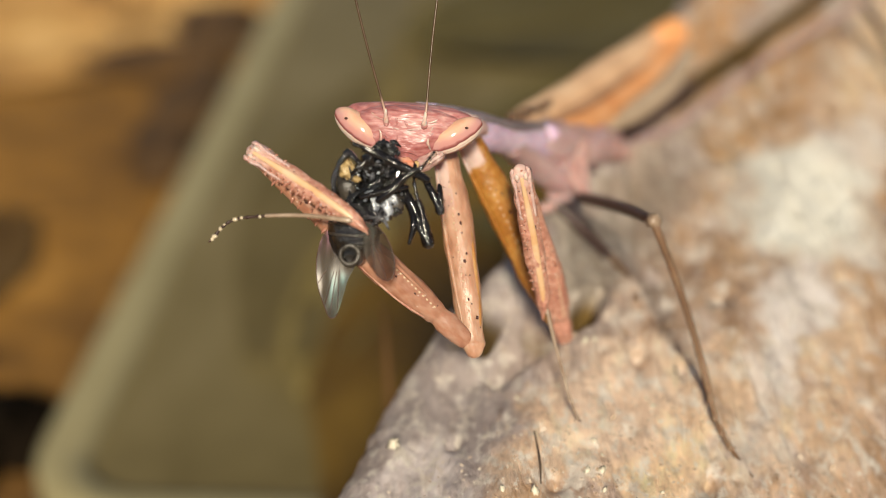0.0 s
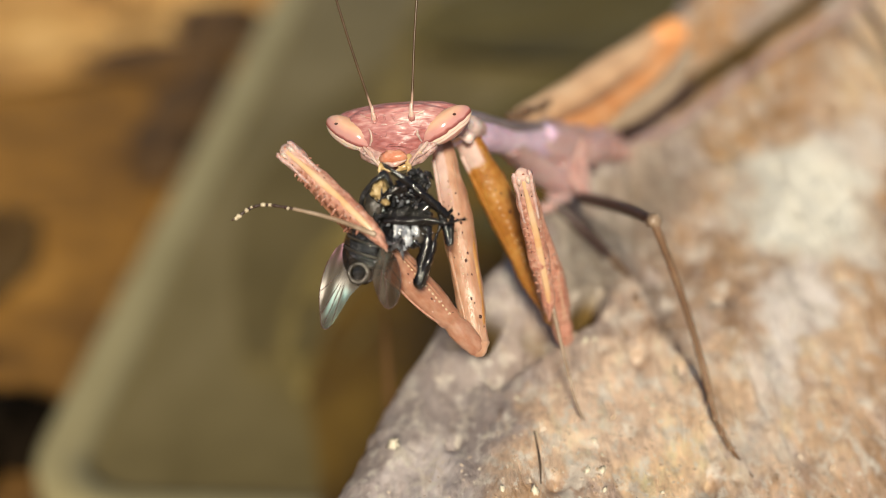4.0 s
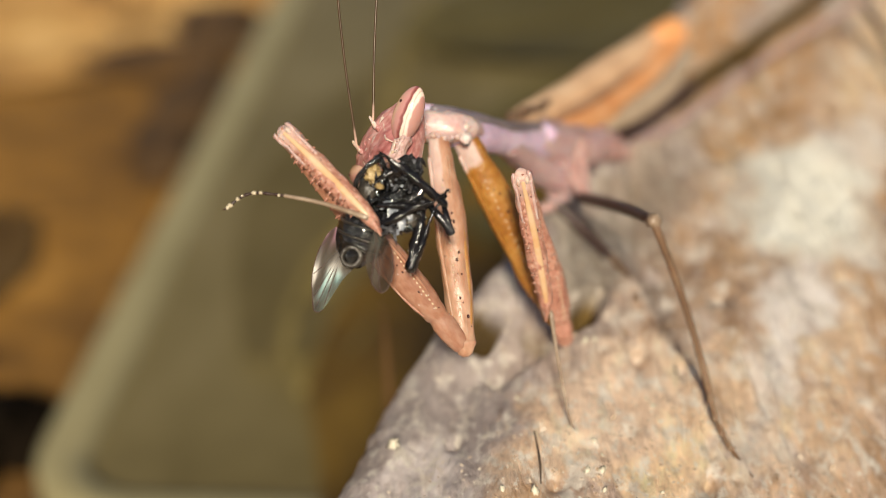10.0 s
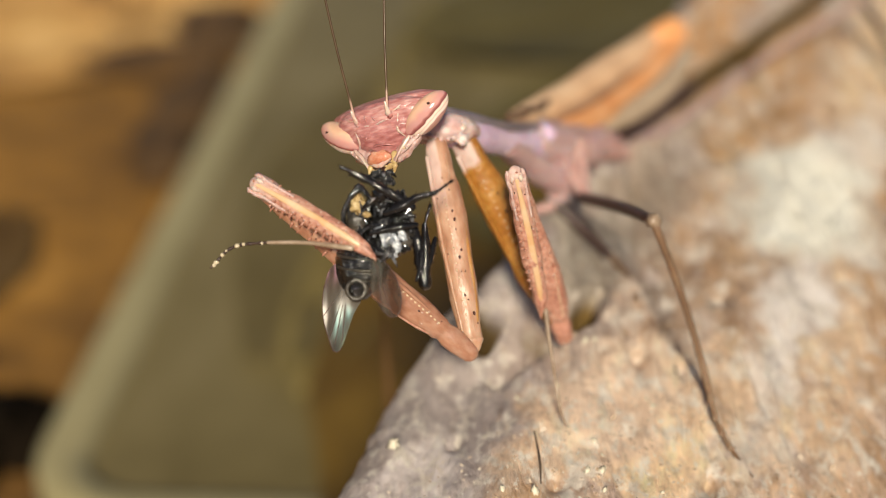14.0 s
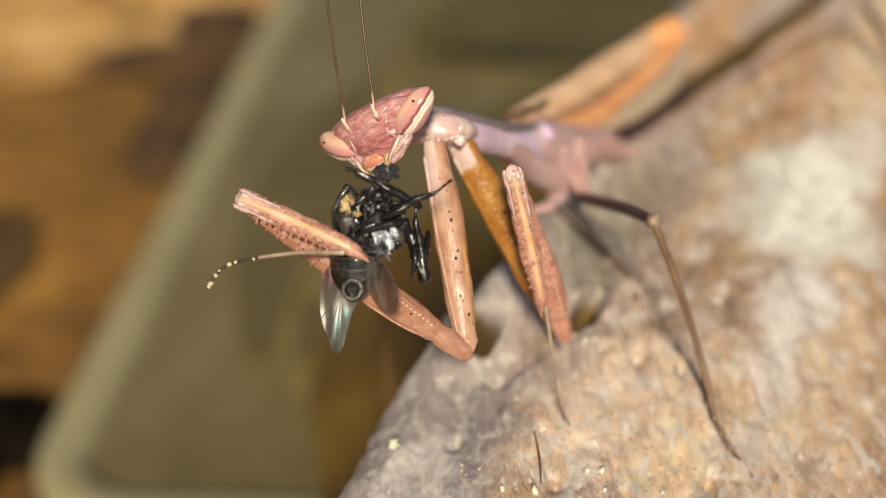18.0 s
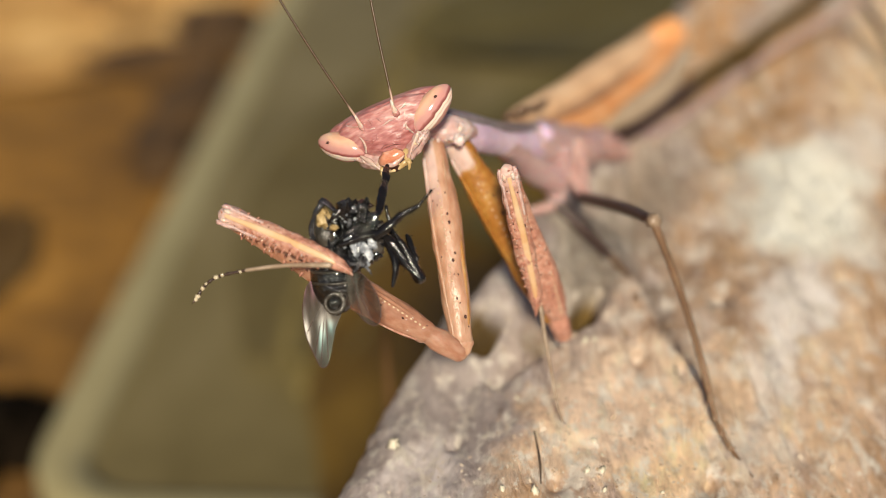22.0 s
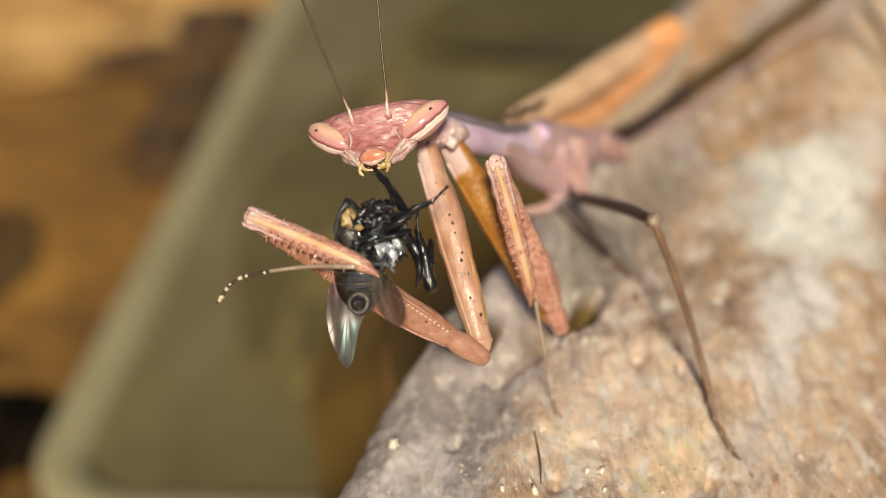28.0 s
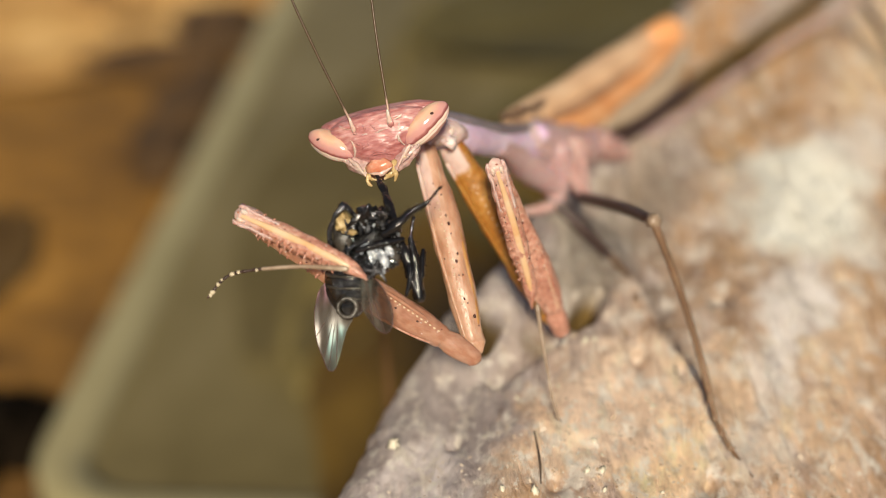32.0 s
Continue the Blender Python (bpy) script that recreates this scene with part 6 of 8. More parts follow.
    walk(left_tibia, [
        (0, pose(-0.018240, -0.016300, 0.004638, -7.31, 32.61, -13.39)), (0.5, pose(-0.018192, -0.016300, 0.004056, -7.66, 34.04, -13.51)),
        (1, pose(-0.018046, -0.016300, 0.004056, -7.34, 32.72, -13.40)), (1.5, pose(-0.017755, -0.016300, 0.003571, -7.22, 32.43, -13.30)),
        (2, pose(-0.017392, -0.016300, 0.003450, -7.16, 32.41, -13.20)), (2.5, pose(-0.017053, -0.016300, 0.003886, -8.30, 35.49, -14.10)),
        (3, pose(-0.016786, -0.016300, 0.004371, -8.99, 37.87, -14.46)), (3.5, pose(-0.016859, -0.016300, 0.004492, -9.53, 39.42, -14.82)),
        (5.5, pose(-0.016423, -0.016300, 0.005340, -12.23, 47.04, -16.49)), (6, pose(-0.016835, -0.016300, 0.005316, -11.17, 44.07, -15.84)),
        (6.5, pose(-0.017634, -0.016300, 0.004638, -9.23, 38.76, -14.54)), (7, pose(-0.017562, -0.016300, 0.004201, -8.63, 37.26, -14.07)),
        (7.5, pose(-0.017271, -0.016300, 0.004298, -8.99, 38.18, -14.36)), (8, pose(-0.016931, -0.016300, 0.004565, -11.08, 43.95, -15.75)),
        (8.5, pose(-0.016762, -0.016300, 0.004832, -10.57, 42.81, -15.36)), (9, pose(-0.016762, -0.016300, 0.004904, -10.89, 43.58, -15.60)),
        (9.5, pose(-0.016786, -0.016300, 0.005050, -10.59, 42.31, -15.52)), (10, pose(-0.016907, -0.016300, 0.005486, -11.04, 43.45, -15.84)),
        (10.5, pose(-0.017053, -0.016300, 0.005607, -11.10, 44.10, -15.74)), (11, pose(-0.017392, -0.016300, 0.005413, -10.20, 41.36, -15.23)),
        (11.5, pose(-0.017828, -0.016300, 0.005122, -8.74, 37.69, -14.12)), (12, pose(-0.018240, -0.016300, 0.004201, -7.89, 34.84, -13.63)),
        (12.5, pose(-0.018119, -0.016300, 0.004080, -7.65, 33.80, -13.58)), (13, pose(-0.018192, -0.016300, 0.003983, -7.16, 32.01, -13.33)),
        (13.5, pose(-0.017974, -0.016300, 0.003644, -6.79, 30.77, -13.11)), (14, pose(-0.018095, -0.016300, 0.003256, -6.48, 29.52, -12.98)),
        (14.5, pose(-0.018507, -0.016300, 0.002820, -5.49, 25.87, -12.42)), (16.5, pose(-0.018507, -0.016300, 0.003426, -5.35, 25.19, -12.42)),
        (17, pose(-0.018579, -0.016300, 0.003256, -5.31, 24.96, -12.41)), (17.5, pose(-0.018725, -0.016300, 0.002820, -5.08, 24.08, -12.30)),
        (18, pose(-0.018725, -0.016300, 0.002602, -4.96, 23.43, -12.30)), (18.5, pose(-0.018652, -0.016300, 0.002699, -4.96, 23.46, -12.31)),
        (19, pose(-0.018725, -0.016300, 0.002699, -4.88, 23.04, -12.30)), (19.5, pose(-0.018749, -0.016300, 0.002941, -4.69, 22.19, -12.25)),
        (20, pose(-0.019016, -0.016300, 0.002626, -4.27, 20.42, -12.09)), (20.5, pose(-0.019137, -0.016300, 0.002893, -4.35, 20.75, -12.13)),
        (21, pose(-0.019379, -0.016300, 0.002190, -4.41, 21.13, -12.07)), (21.5, pose(-0.019549, -0.016300, 0.002142, -4.67, 22.29, -12.16)),
        (22, pose(-0.019452, -0.016300, 0.001923, -4.66, 22.13, -12.21)), (22.5, pose(-0.019355, -0.016300, 0.002069, -4.79, 22.78, -12.22)),
        (23, pose(-0.019209, -0.016300, 0.002190, -4.92, 23.31, -12.28)), (23.5, pose(-0.019137, -0.016300, 0.002408, -4.93, 23.12, -12.38)),
        (24, pose(-0.019016, -0.016300, 0.002239, -4.84, 22.69, -12.39)), (24.5, pose(-0.019088, -0.016300, 0.002239, -5.08, 23.56, -12.54)),
        (25, pose(-0.018943, -0.016300, 0.001996, -4.87, 22.60, -12.50)), (25.5, pose(-0.018822, -0.016300, 0.001778, -4.86, 22.45, -12.56)),
        (27.5, pose(-0.018313, -0.016300, 0.002239, -4.95, 23.04, -12.48)), (28, pose(-0.018361, -0.016300, 0.001827, -4.69, 21.95, -12.37)),
        (28.5, pose(-0.018604, -0.016300, 0.001778, -5.01, 23.45, -12.41)), (29, pose(-0.018725, -0.016300, 0.001511, -4.99, 23.39, -12.40)),
        (29.5, pose(-0.018870, -0.016300, 0.001560, -5.07, 23.79, -12.40)), (30, pose(-0.018991, -0.016300, 0.001923, -5.77, 26.62, -12.71)),
        (30.5, pose(-0.018991, -0.016300, 0.002045, -5.68, 26.55, -12.55)), (31, pose(-0.018943, -0.016300, 0.001972, -5.49, 25.55, -12.55)),
        (31.5, pose(-0.018870, -0.016300, 0.001827, -5.24, 24.54, -12.45)), (32, pose(-0.018749, -0.016300, 0.001923, -5.17, 24.28, -12.40))])
    walk(left_tarsus, [
        (0, pose(-0.019923, -0.016500, 0.000856, 2.35, -10.67, -12.48)), (0.5, pose(-0.019899, -0.016500, 0.000445, 1.77, -7.99, -12.51)),
        (1, pose(-0.019754, -0.016500, 0.000325, 2.23, -10.15, -12.44)), (1.5, pose(-0.019416, -0.016500, -0.000038, 2.02, -9.17, -12.47)),
        (2, pose(-0.019126, -0.016500, -0.000110, 1.83, -8.43, -12.26)), (2.5, pose(-0.018933, -0.016500, 0.000566, 1.10, -4.95, -12.54)),
        (3, pose(-0.018740, -0.016500, 0.001000, 0.81, -3.64, -12.61)), (3.5, pose(-0.018933, -0.016500, 0.001338, 0.13, -0.58, -12.56)),
        (5.5, pose(-0.018740, -0.016500, 0.002618, -2.09, 9.19, -12.90)), (6, pose(-0.019126, -0.016500, 0.002376, -1.05, 4.71, -12.63)),
        (6.5, pose(-0.019657, -0.016500, 0.001411, 0.31, -1.42, -12.49)), (7, pose(-0.019561, -0.016500, 0.000928, 0.54, -2.50, -12.27)),
        (7.5, pose(-0.019271, -0.016500, 0.001073, 0.37, -1.68, -12.44)), (8, pose(-0.019126, -0.016500, 0.001676, -1.19, 5.25, -12.79)),
        (8.5, pose(-0.019005, -0.016500, 0.001773, -0.67, 3.03, -12.49)), (9, pose(-0.019030, -0.016500, 0.001845, -0.77, 3.44, -12.57)),
        (9.5, pose(-0.019030, -0.016500, 0.001821, -0.12, 0.54, -12.57)), (10, pose(-0.019271, -0.016500, 0.002207, -0.16, 0.74, -12.48)),
        (10.5, pose(-0.019561, -0.016500, 0.002473, -0.64, 3.00, -12.14)), (11, pose(-0.019754, -0.016500, 0.002207, -0.06, 0.29, -12.18)),
        (11.5, pose(-0.019995, -0.016500, 0.001749, 0.62, -2.93, -11.97)), (12, pose(-0.020237, -0.016500, 0.000783, 1.14, -5.37, -12.01)),
        (12.5, pose(-0.020116, -0.016500, 0.000711, 1.23, -5.83, -11.98)), (13, pose(-0.020068, -0.016500, 0.000397, 1.93, -9.09, -12.06)),
        (13.5, pose(-0.019778, -0.016500, 0.000083, 2.05, -9.65, -12.05)), (14, pose(-0.019850, -0.016500, -0.000255, 2.17, -10.19, -12.07)),
        (14.5, pose(-0.020116, -0.016500, -0.000858, 2.91, -13.88, -11.95)), (16.5, pose(-0.020019, -0.016500, -0.000303, 3.20, -15.05, -12.14)),
        (17, pose(-0.020116, -0.016500, -0.000496, 3.26, -15.40, -12.09)), (17.5, pose(-0.020140, -0.016500, -0.000979, 3.55, -16.60, -12.24)),
        (18, pose(-0.020068, -0.016500, -0.001172, 3.70, -17.13, -12.38)), (18.5, pose(-0.020043, -0.016500, -0.001100, 3.68, -17.20, -12.29)),
        (19, pose(-0.020116, -0.016500, -0.001100, 3.75, -17.52, -12.29)), (19.5, pose(-0.020116, -0.016500, -0.000955, 4.05, -18.96, -12.29)),
        (20, pose(-0.020237, -0.016500, -0.001269, 4.40, -20.41, -12.46)), (20.5, pose(-0.020381, -0.016500, -0.001052, 4.43, -20.57, -12.44)),
        (21, pose(-0.020550, -0.016500, -0.001607, 4.17, -19.14, -12.54)), (21.5, pose(-0.020695, -0.016500, -0.001534, 3.85, -17.42, -12.66)),
        (22, pose(-0.020623, -0.016500, -0.001727, 3.85, -17.42, -12.66)), (22.5, pose(-0.020526, -0.016500, -0.001607, 3.78, -17.09, -12.66)),
        (23, pose(-0.020406, -0.016500, -0.001510, 3.74, -16.93, -12.66)), (23.5, pose(-0.020381, -0.016500, -0.001317, 3.84, -17.42, -12.64)),
        (24, pose(-0.020261, -0.016500, -0.001462, 3.88, -17.60, -12.65)), (24.5, pose(-0.020309, -0.016500, -0.001462, 3.87, -17.30, -12.82)),
        (25, pose(-0.020116, -0.016500, -0.001679, 4.03, -17.92, -12.89)), (25.5, pose(-0.019995, -0.016500, -0.001824, 3.97, -17.56, -12.94)),
        (27.5, pose(-0.019561, -0.016500, -0.001438, 3.85, -17.31, -12.73)), (28, pose(-0.019609, -0.016500, -0.001752, 3.78, -17.13, -12.64)),
        (28.5, pose(-0.019826, -0.016500, -0.001727, 3.43, -15.38, -12.72)), (29, pose(-0.019923, -0.016500, -0.001945, 3.37, -15.05, -12.77)),
        (29.5, pose(-0.020068, -0.016500, -0.001824, 3.14, -14.01, -12.76)), (30, pose(-0.020261, -0.016500, -0.001389, 2.57, -11.34, -12.85)),
        (30.5, pose(-0.020309, -0.016500, -0.001317, 2.53, -11.39, -12.62)), (31, pose(-0.020237, -0.016500, -0.001438, 2.85, -12.80, -12.67)),
        (31.5, pose(-0.020116, -0.016500, -0.001607, 3.08, -13.79, -12.70)), (32, pose(-0.019995, -0.016500, -0.001534, 3.14, -14.13, -12.66))])
    walk(right_coxa, [
        (0, pose(-0.008823, -0.010000, 0.005632, 27.83, 59.26, 31.23)), (1, pose(-0.008830, -0.010000, 0.005632, 27.80, 59.23, 31.19)),
        (2, pose(-0.008838, -0.010000, 0.005632, 27.75, 59.20, 31.15)), (3, pose(-0.008846, -0.010000, 0.005632, 27.70, 59.17, 31.11)),
        (6, pose(-0.008869, -0.010000, 0.005632, 27.57, 59.08, 30.99)), (7, pose(-0.008877, -0.010000, 0.005632, 27.53, 59.05, 30.95)),
        (8, pose(-0.008904, -0.010000, 0.005632, 27.37, 58.95, 30.81)), (9, pose(-0.008931, -0.010000, 0.005632, 27.22, 58.85, 30.68)),
        (10, pose(-0.008958, -0.010000, 0.005632, 27.07, 58.75, 30.54)), (11, pose(-0.008985, -0.010000, 0.005632, 26.93, 58.65, 30.41)),
        (12, pose(-0.009013, -0.010000, 0.005632, 26.78, 58.55, 30.28)), (13, pose(-0.009040, -0.010000, 0.005632, 26.63, 58.44, 30.14)),
        (14, pose(-0.009079, -0.010000, 0.005613, 26.41, 58.25, 29.95)), (17, pose(-0.009195, -0.010000, 0.005555, 25.77, 57.66, 29.41)),
        (18, pose(-0.009234, -0.010000, 0.005535, 25.56, 57.47, 29.23)), (19, pose(-0.009273, -0.010000, 0.005516, 25.35, 57.27, 29.06)),
        (20, pose(-0.009311, -0.010000, 0.005497, 25.15, 57.08, 28.88)), (21, pose(-0.009339, -0.010000, 0.005480, 25.00, 56.93, 28.76)),
        (22, pose(-0.009366, -0.010000, 0.005464, 24.86, 56.79, 28.64)), (23, pose(-0.009393, -0.010000, 0.005448, 24.72, 56.64, 28.53)),
        (24, pose(-0.009420, -0.010000, 0.005432, 24.58, 56.50, 28.41)), (25, pose(-0.009447, -0.010000, 0.005415, 24.43, 56.35, 28.29)),
        (25.5, pose(-0.009470, -0.010000, 0.005397, 24.31, 56.22, 28.19)), (28, pose(-0.009583, -0.010000, 0.005307, 23.72, 55.54, 27.72)),
        (29, pose(-0.009597, -0.010000, 0.005307, 23.66, 55.49, 27.66)), (30, pose(-0.009610, -0.010000, 0.005307, 23.60, 55.44, 27.60)),
        (31, pose(-0.009624, -0.010000, 0.005307, 23.54, 55.39, 27.55)), (32, pose(-0.009637, -0.010000, 0.005307, 23.47, 55.34, 27.49))])
    walk(right_femur, [
        (0, pose(-0.006525, -0.013500, 0.003994, 61.70, 49.06, 67.87)), (1, pose(-0.006551, -0.013500, 0.003994, 61.46, 49.02, 67.68)),
        (2, pose(-0.006474, -0.013500, 0.003969, 62.16, 49.05, 68.26)), (3, pose(-0.006449, -0.013500, 0.003841, 62.25, 48.63, 68.45)),
        (6, pose(-0.006474, -0.013500, 0.003816, 61.96, 48.50, 68.26)), (7, pose(-0.006449, -0.013500, 0.003765, 62.15, 48.36, 68.45)),
        (8, pose(-0.006474, -0.013500, 0.003765, 61.90, 48.32, 68.26)), (9, pose(-0.006525, -0.013500, 0.003765, 61.40, 48.24, 67.87)),
        (10, pose(-0.006474, -0.013500, 0.003816, 61.96, 48.50, 68.26)), (11, pose(-0.006474, -0.013500, 0.003765, 61.90, 48.32, 68.26)),
        (12, pose(-0.006704, -0.013500, 0.003969, 59.97, 48.69, 66.53)), (13, pose(-0.006755, -0.013500, 0.003994, 59.53, 48.70, 66.15)),
        (14, pose(-0.006755, -0.013500, 0.003918, 59.42, 48.43, 66.15)), (17, pose(-0.006781, -0.013500, 0.003892, 59.15, 48.30, 65.96)),
        (18, pose(-0.006883, -0.013500, 0.003969, 58.31, 48.40, 65.22)), (19, pose(-0.006985, -0.013500, 0.003994, 57.41, 48.32, 64.48)),
        (20, pose(-0.007036, -0.013500, 0.003969, 56.91, 48.14, 64.12)), (21, pose(-0.006960, -0.013500, 0.003841, 57.42, 47.82, 64.66)),
        (22, pose(-0.007113, -0.013500, 0.003994, 56.26, 48.10, 63.57)), (23, pose(-0.007189, -0.013500, 0.004250, 55.95, 48.85, 63.03)),
        (24, pose(-0.007368, -0.013500, 0.004658, 54.96, 49.88, 61.79)), (25, pose(-0.007368, -0.013500, 0.004480, 54.72, 49.30, 61.79)),
        (25.5, pose(-0.007368, -0.013500, 0.004556, 54.82, 49.55, 61.79)), (28, pose(-0.007649, -0.013500, 0.004428, 52.31, 48.60, 59.91)),
        (29, pose(-0.007700, -0.013500, 0.004403, 51.86, 48.42, 59.57)), (30, pose(-0.007700, -0.013500, 0.004403, 51.86, 48.42, 59.57)),
        (31, pose(-0.007623, -0.013500, 0.004275, 52.30, 48.14, 60.08)), (32, pose(-0.007649, -0.013500, 0.004275, 52.09, 48.09, 59.91))])
    walk(right_tibia, [
        (0, pose(-0.006652, -0.014300, 0.003993, 64.87, 59.15, 68.06)), (1, pose(-0.006677, -0.014300, 0.003993, 64.05, 58.83, 67.39)),
        (2, pose(-0.006602, -0.014300, 0.003968, 62.68, 58.22, 66.29)), (3, pose(-0.006577, -0.014300, 0.003842, 61.35, 57.53, 65.26)),
        (6, pose(-0.006602, -0.014300, 0.003817, 63.75, 57.94, 67.32)), (7, pose(-0.006577, -0.014300, 0.003767, 64.08, 57.80, 67.64)),
        (8, pose(-0.006602, -0.014300, 0.003767, 63.68, 57.64, 67.32)), (9, pose(-0.006652, -0.014300, 0.003767, 62.93, 57.51, 66.68)),
        (10, pose(-0.006602, -0.014300, 0.003817, 63.73, 57.84, 67.32)), (11, pose(-0.006602, -0.014300, 0.003767, 64.92, 57.93, 68.36)),
        (12, pose(-0.006828, -0.014300, 0.003968, 65.25, 58.34, 68.57)), (13, pose(-0.006879, -0.014300, 0.003993, 64.79, 57.85, 68.27)),
        (14, pose(-0.006879, -0.014300, 0.003918, 63.47, 57.25, 67.22)), (17, pose(-0.006904, -0.014300, 0.003892, 61.57, 57.14, 65.54)),
        (18, pose(-0.007004, -0.014300, 0.003968, 61.27, 57.07, 65.29)), (19, pose(-0.007105, -0.014300, 0.003993, 60.24, 56.97, 64.38)),
        (20, pose(-0.007155, -0.014300, 0.003968, 59.49, 56.74, 63.77)), (21, pose(-0.007080, -0.014300, 0.003842, 60.42, 56.42, 64.69)),
        (22, pose(-0.007231, -0.014300, 0.003993, 61.74, 56.62, 65.83)), (23, pose(-0.007306, -0.014300, 0.004245, 61.50, 56.82, 65.56)),
        (24, pose(-0.007483, -0.014300, 0.004647, 61.16, 57.68, 65.04)), (25, pose(-0.007483, -0.014300, 0.004471, 59.96, 57.30, 64.05)),
        (25.5, pose(-0.007483, -0.014300, 0.004547, 59.19, 57.14, 63.40)), (28, pose(-0.007759, -0.014300, 0.004421, 58.02, 55.90, 62.66)),
        (29, pose(-0.007810, -0.014300, 0.004396, 57.73, 55.95, 62.38)), (30, pose(-0.007810, -0.014300, 0.004396, 57.77, 56.07, 62.38)),
        (31, pose(-0.007734, -0.014300, 0.004270, 58.28, 55.67, 62.96)), (32, pose(-0.007759, -0.014300, 0.004270, 57.18, 55.45, 62.02))])
    walk(right_tarsus, [
        (0, pose(-0.003598, -0.010600, -0.007646, 180.00, -73.76, 180.00)), (1, pose(-0.003598, -0.010600, -0.007592, 180.00, -74.05, 180.00)),
        (2, pose(-0.003410, -0.010600, -0.007538, 180.00, -73.85, 180.00)), (3, pose(-0.003329, -0.010600, -0.007538, 180.00, -74.14, 180.00)),
        (6, pose(-0.003759, -0.010600, -0.007807, 180.00, -77.38, 180.00)), (7, pose(-0.003867, -0.010600, -0.007861, 180.00, -78.63, 180.00)),
        (8, pose(-0.003867, -0.010600, -0.007861, 180.00, -78.69, 180.00)), (9, pose(-0.003867, -0.010600, -0.007914, 180.00, -78.80, 180.00)),
        (10, pose(-0.003867, -0.010600, -0.007968, 180.00, -78.91, 180.00)), (11, pose(-0.003974, -0.010600, -0.008076, 180.00, -79.35, 180.00)),
        (12, pose(-0.004270, -0.010600, -0.007861, 180.00, -79.70, 180.00)), (13, pose(-0.004297, -0.010600, -0.007861, 180.00, -79.94, 180.00)),
        (14, pose(-0.004243, -0.010600, -0.007861, 180.00, -80.26, 180.00)), (17, pose(-0.004109, -0.010600, -0.007861, 180.00, -79.85, 180.00)),
        (18, pose(-0.004109, -0.010600, -0.007753, 180.00, -78.97, 180.00)), (19, pose(-0.004162, -0.010600, -0.007780, 180.00, -79.29, 180.00)),
        (20, pose(-0.004136, -0.010600, -0.007807, 180.00, -79.07, 180.00)), (21, pose(-0.004162, -0.010600, -0.007807, 180.00, -79.35, 180.00)),
        (22, pose(-0.004351, -0.010600, -0.007726, 180.00, -78.96, 180.00)), (23, pose(-0.004404, -0.010600, -0.007592, 180.00, -79.06, 180.00)),
        (24, pose(-0.004566, -0.010600, -0.007431, 180.00, -79.33, 180.00)), (25, pose(-0.004512, -0.010600, -0.007404, 180.00, -79.29, 180.00)),
        (25.5, pose(-0.004431, -0.010600, -0.007350, 180.00, -79.07, 180.00)), (28, pose(-0.004512, -0.010600, -0.007457, 180.00, -78.22, 180.00)),
        (29, pose(-0.004566, -0.010600, -0.007457, 180.00, -78.37, 180.00)), (30, pose(-0.004619, -0.010600, -0.007592, 180.00, -79.10, 180.00)),
        (31, pose(-0.004539, -0.010600, -0.007646, 180.00, -78.69, 180.00)), (32, pose(-0.004539, -0.010600, -0.007646, 180.00, -79.20, 180.00))])
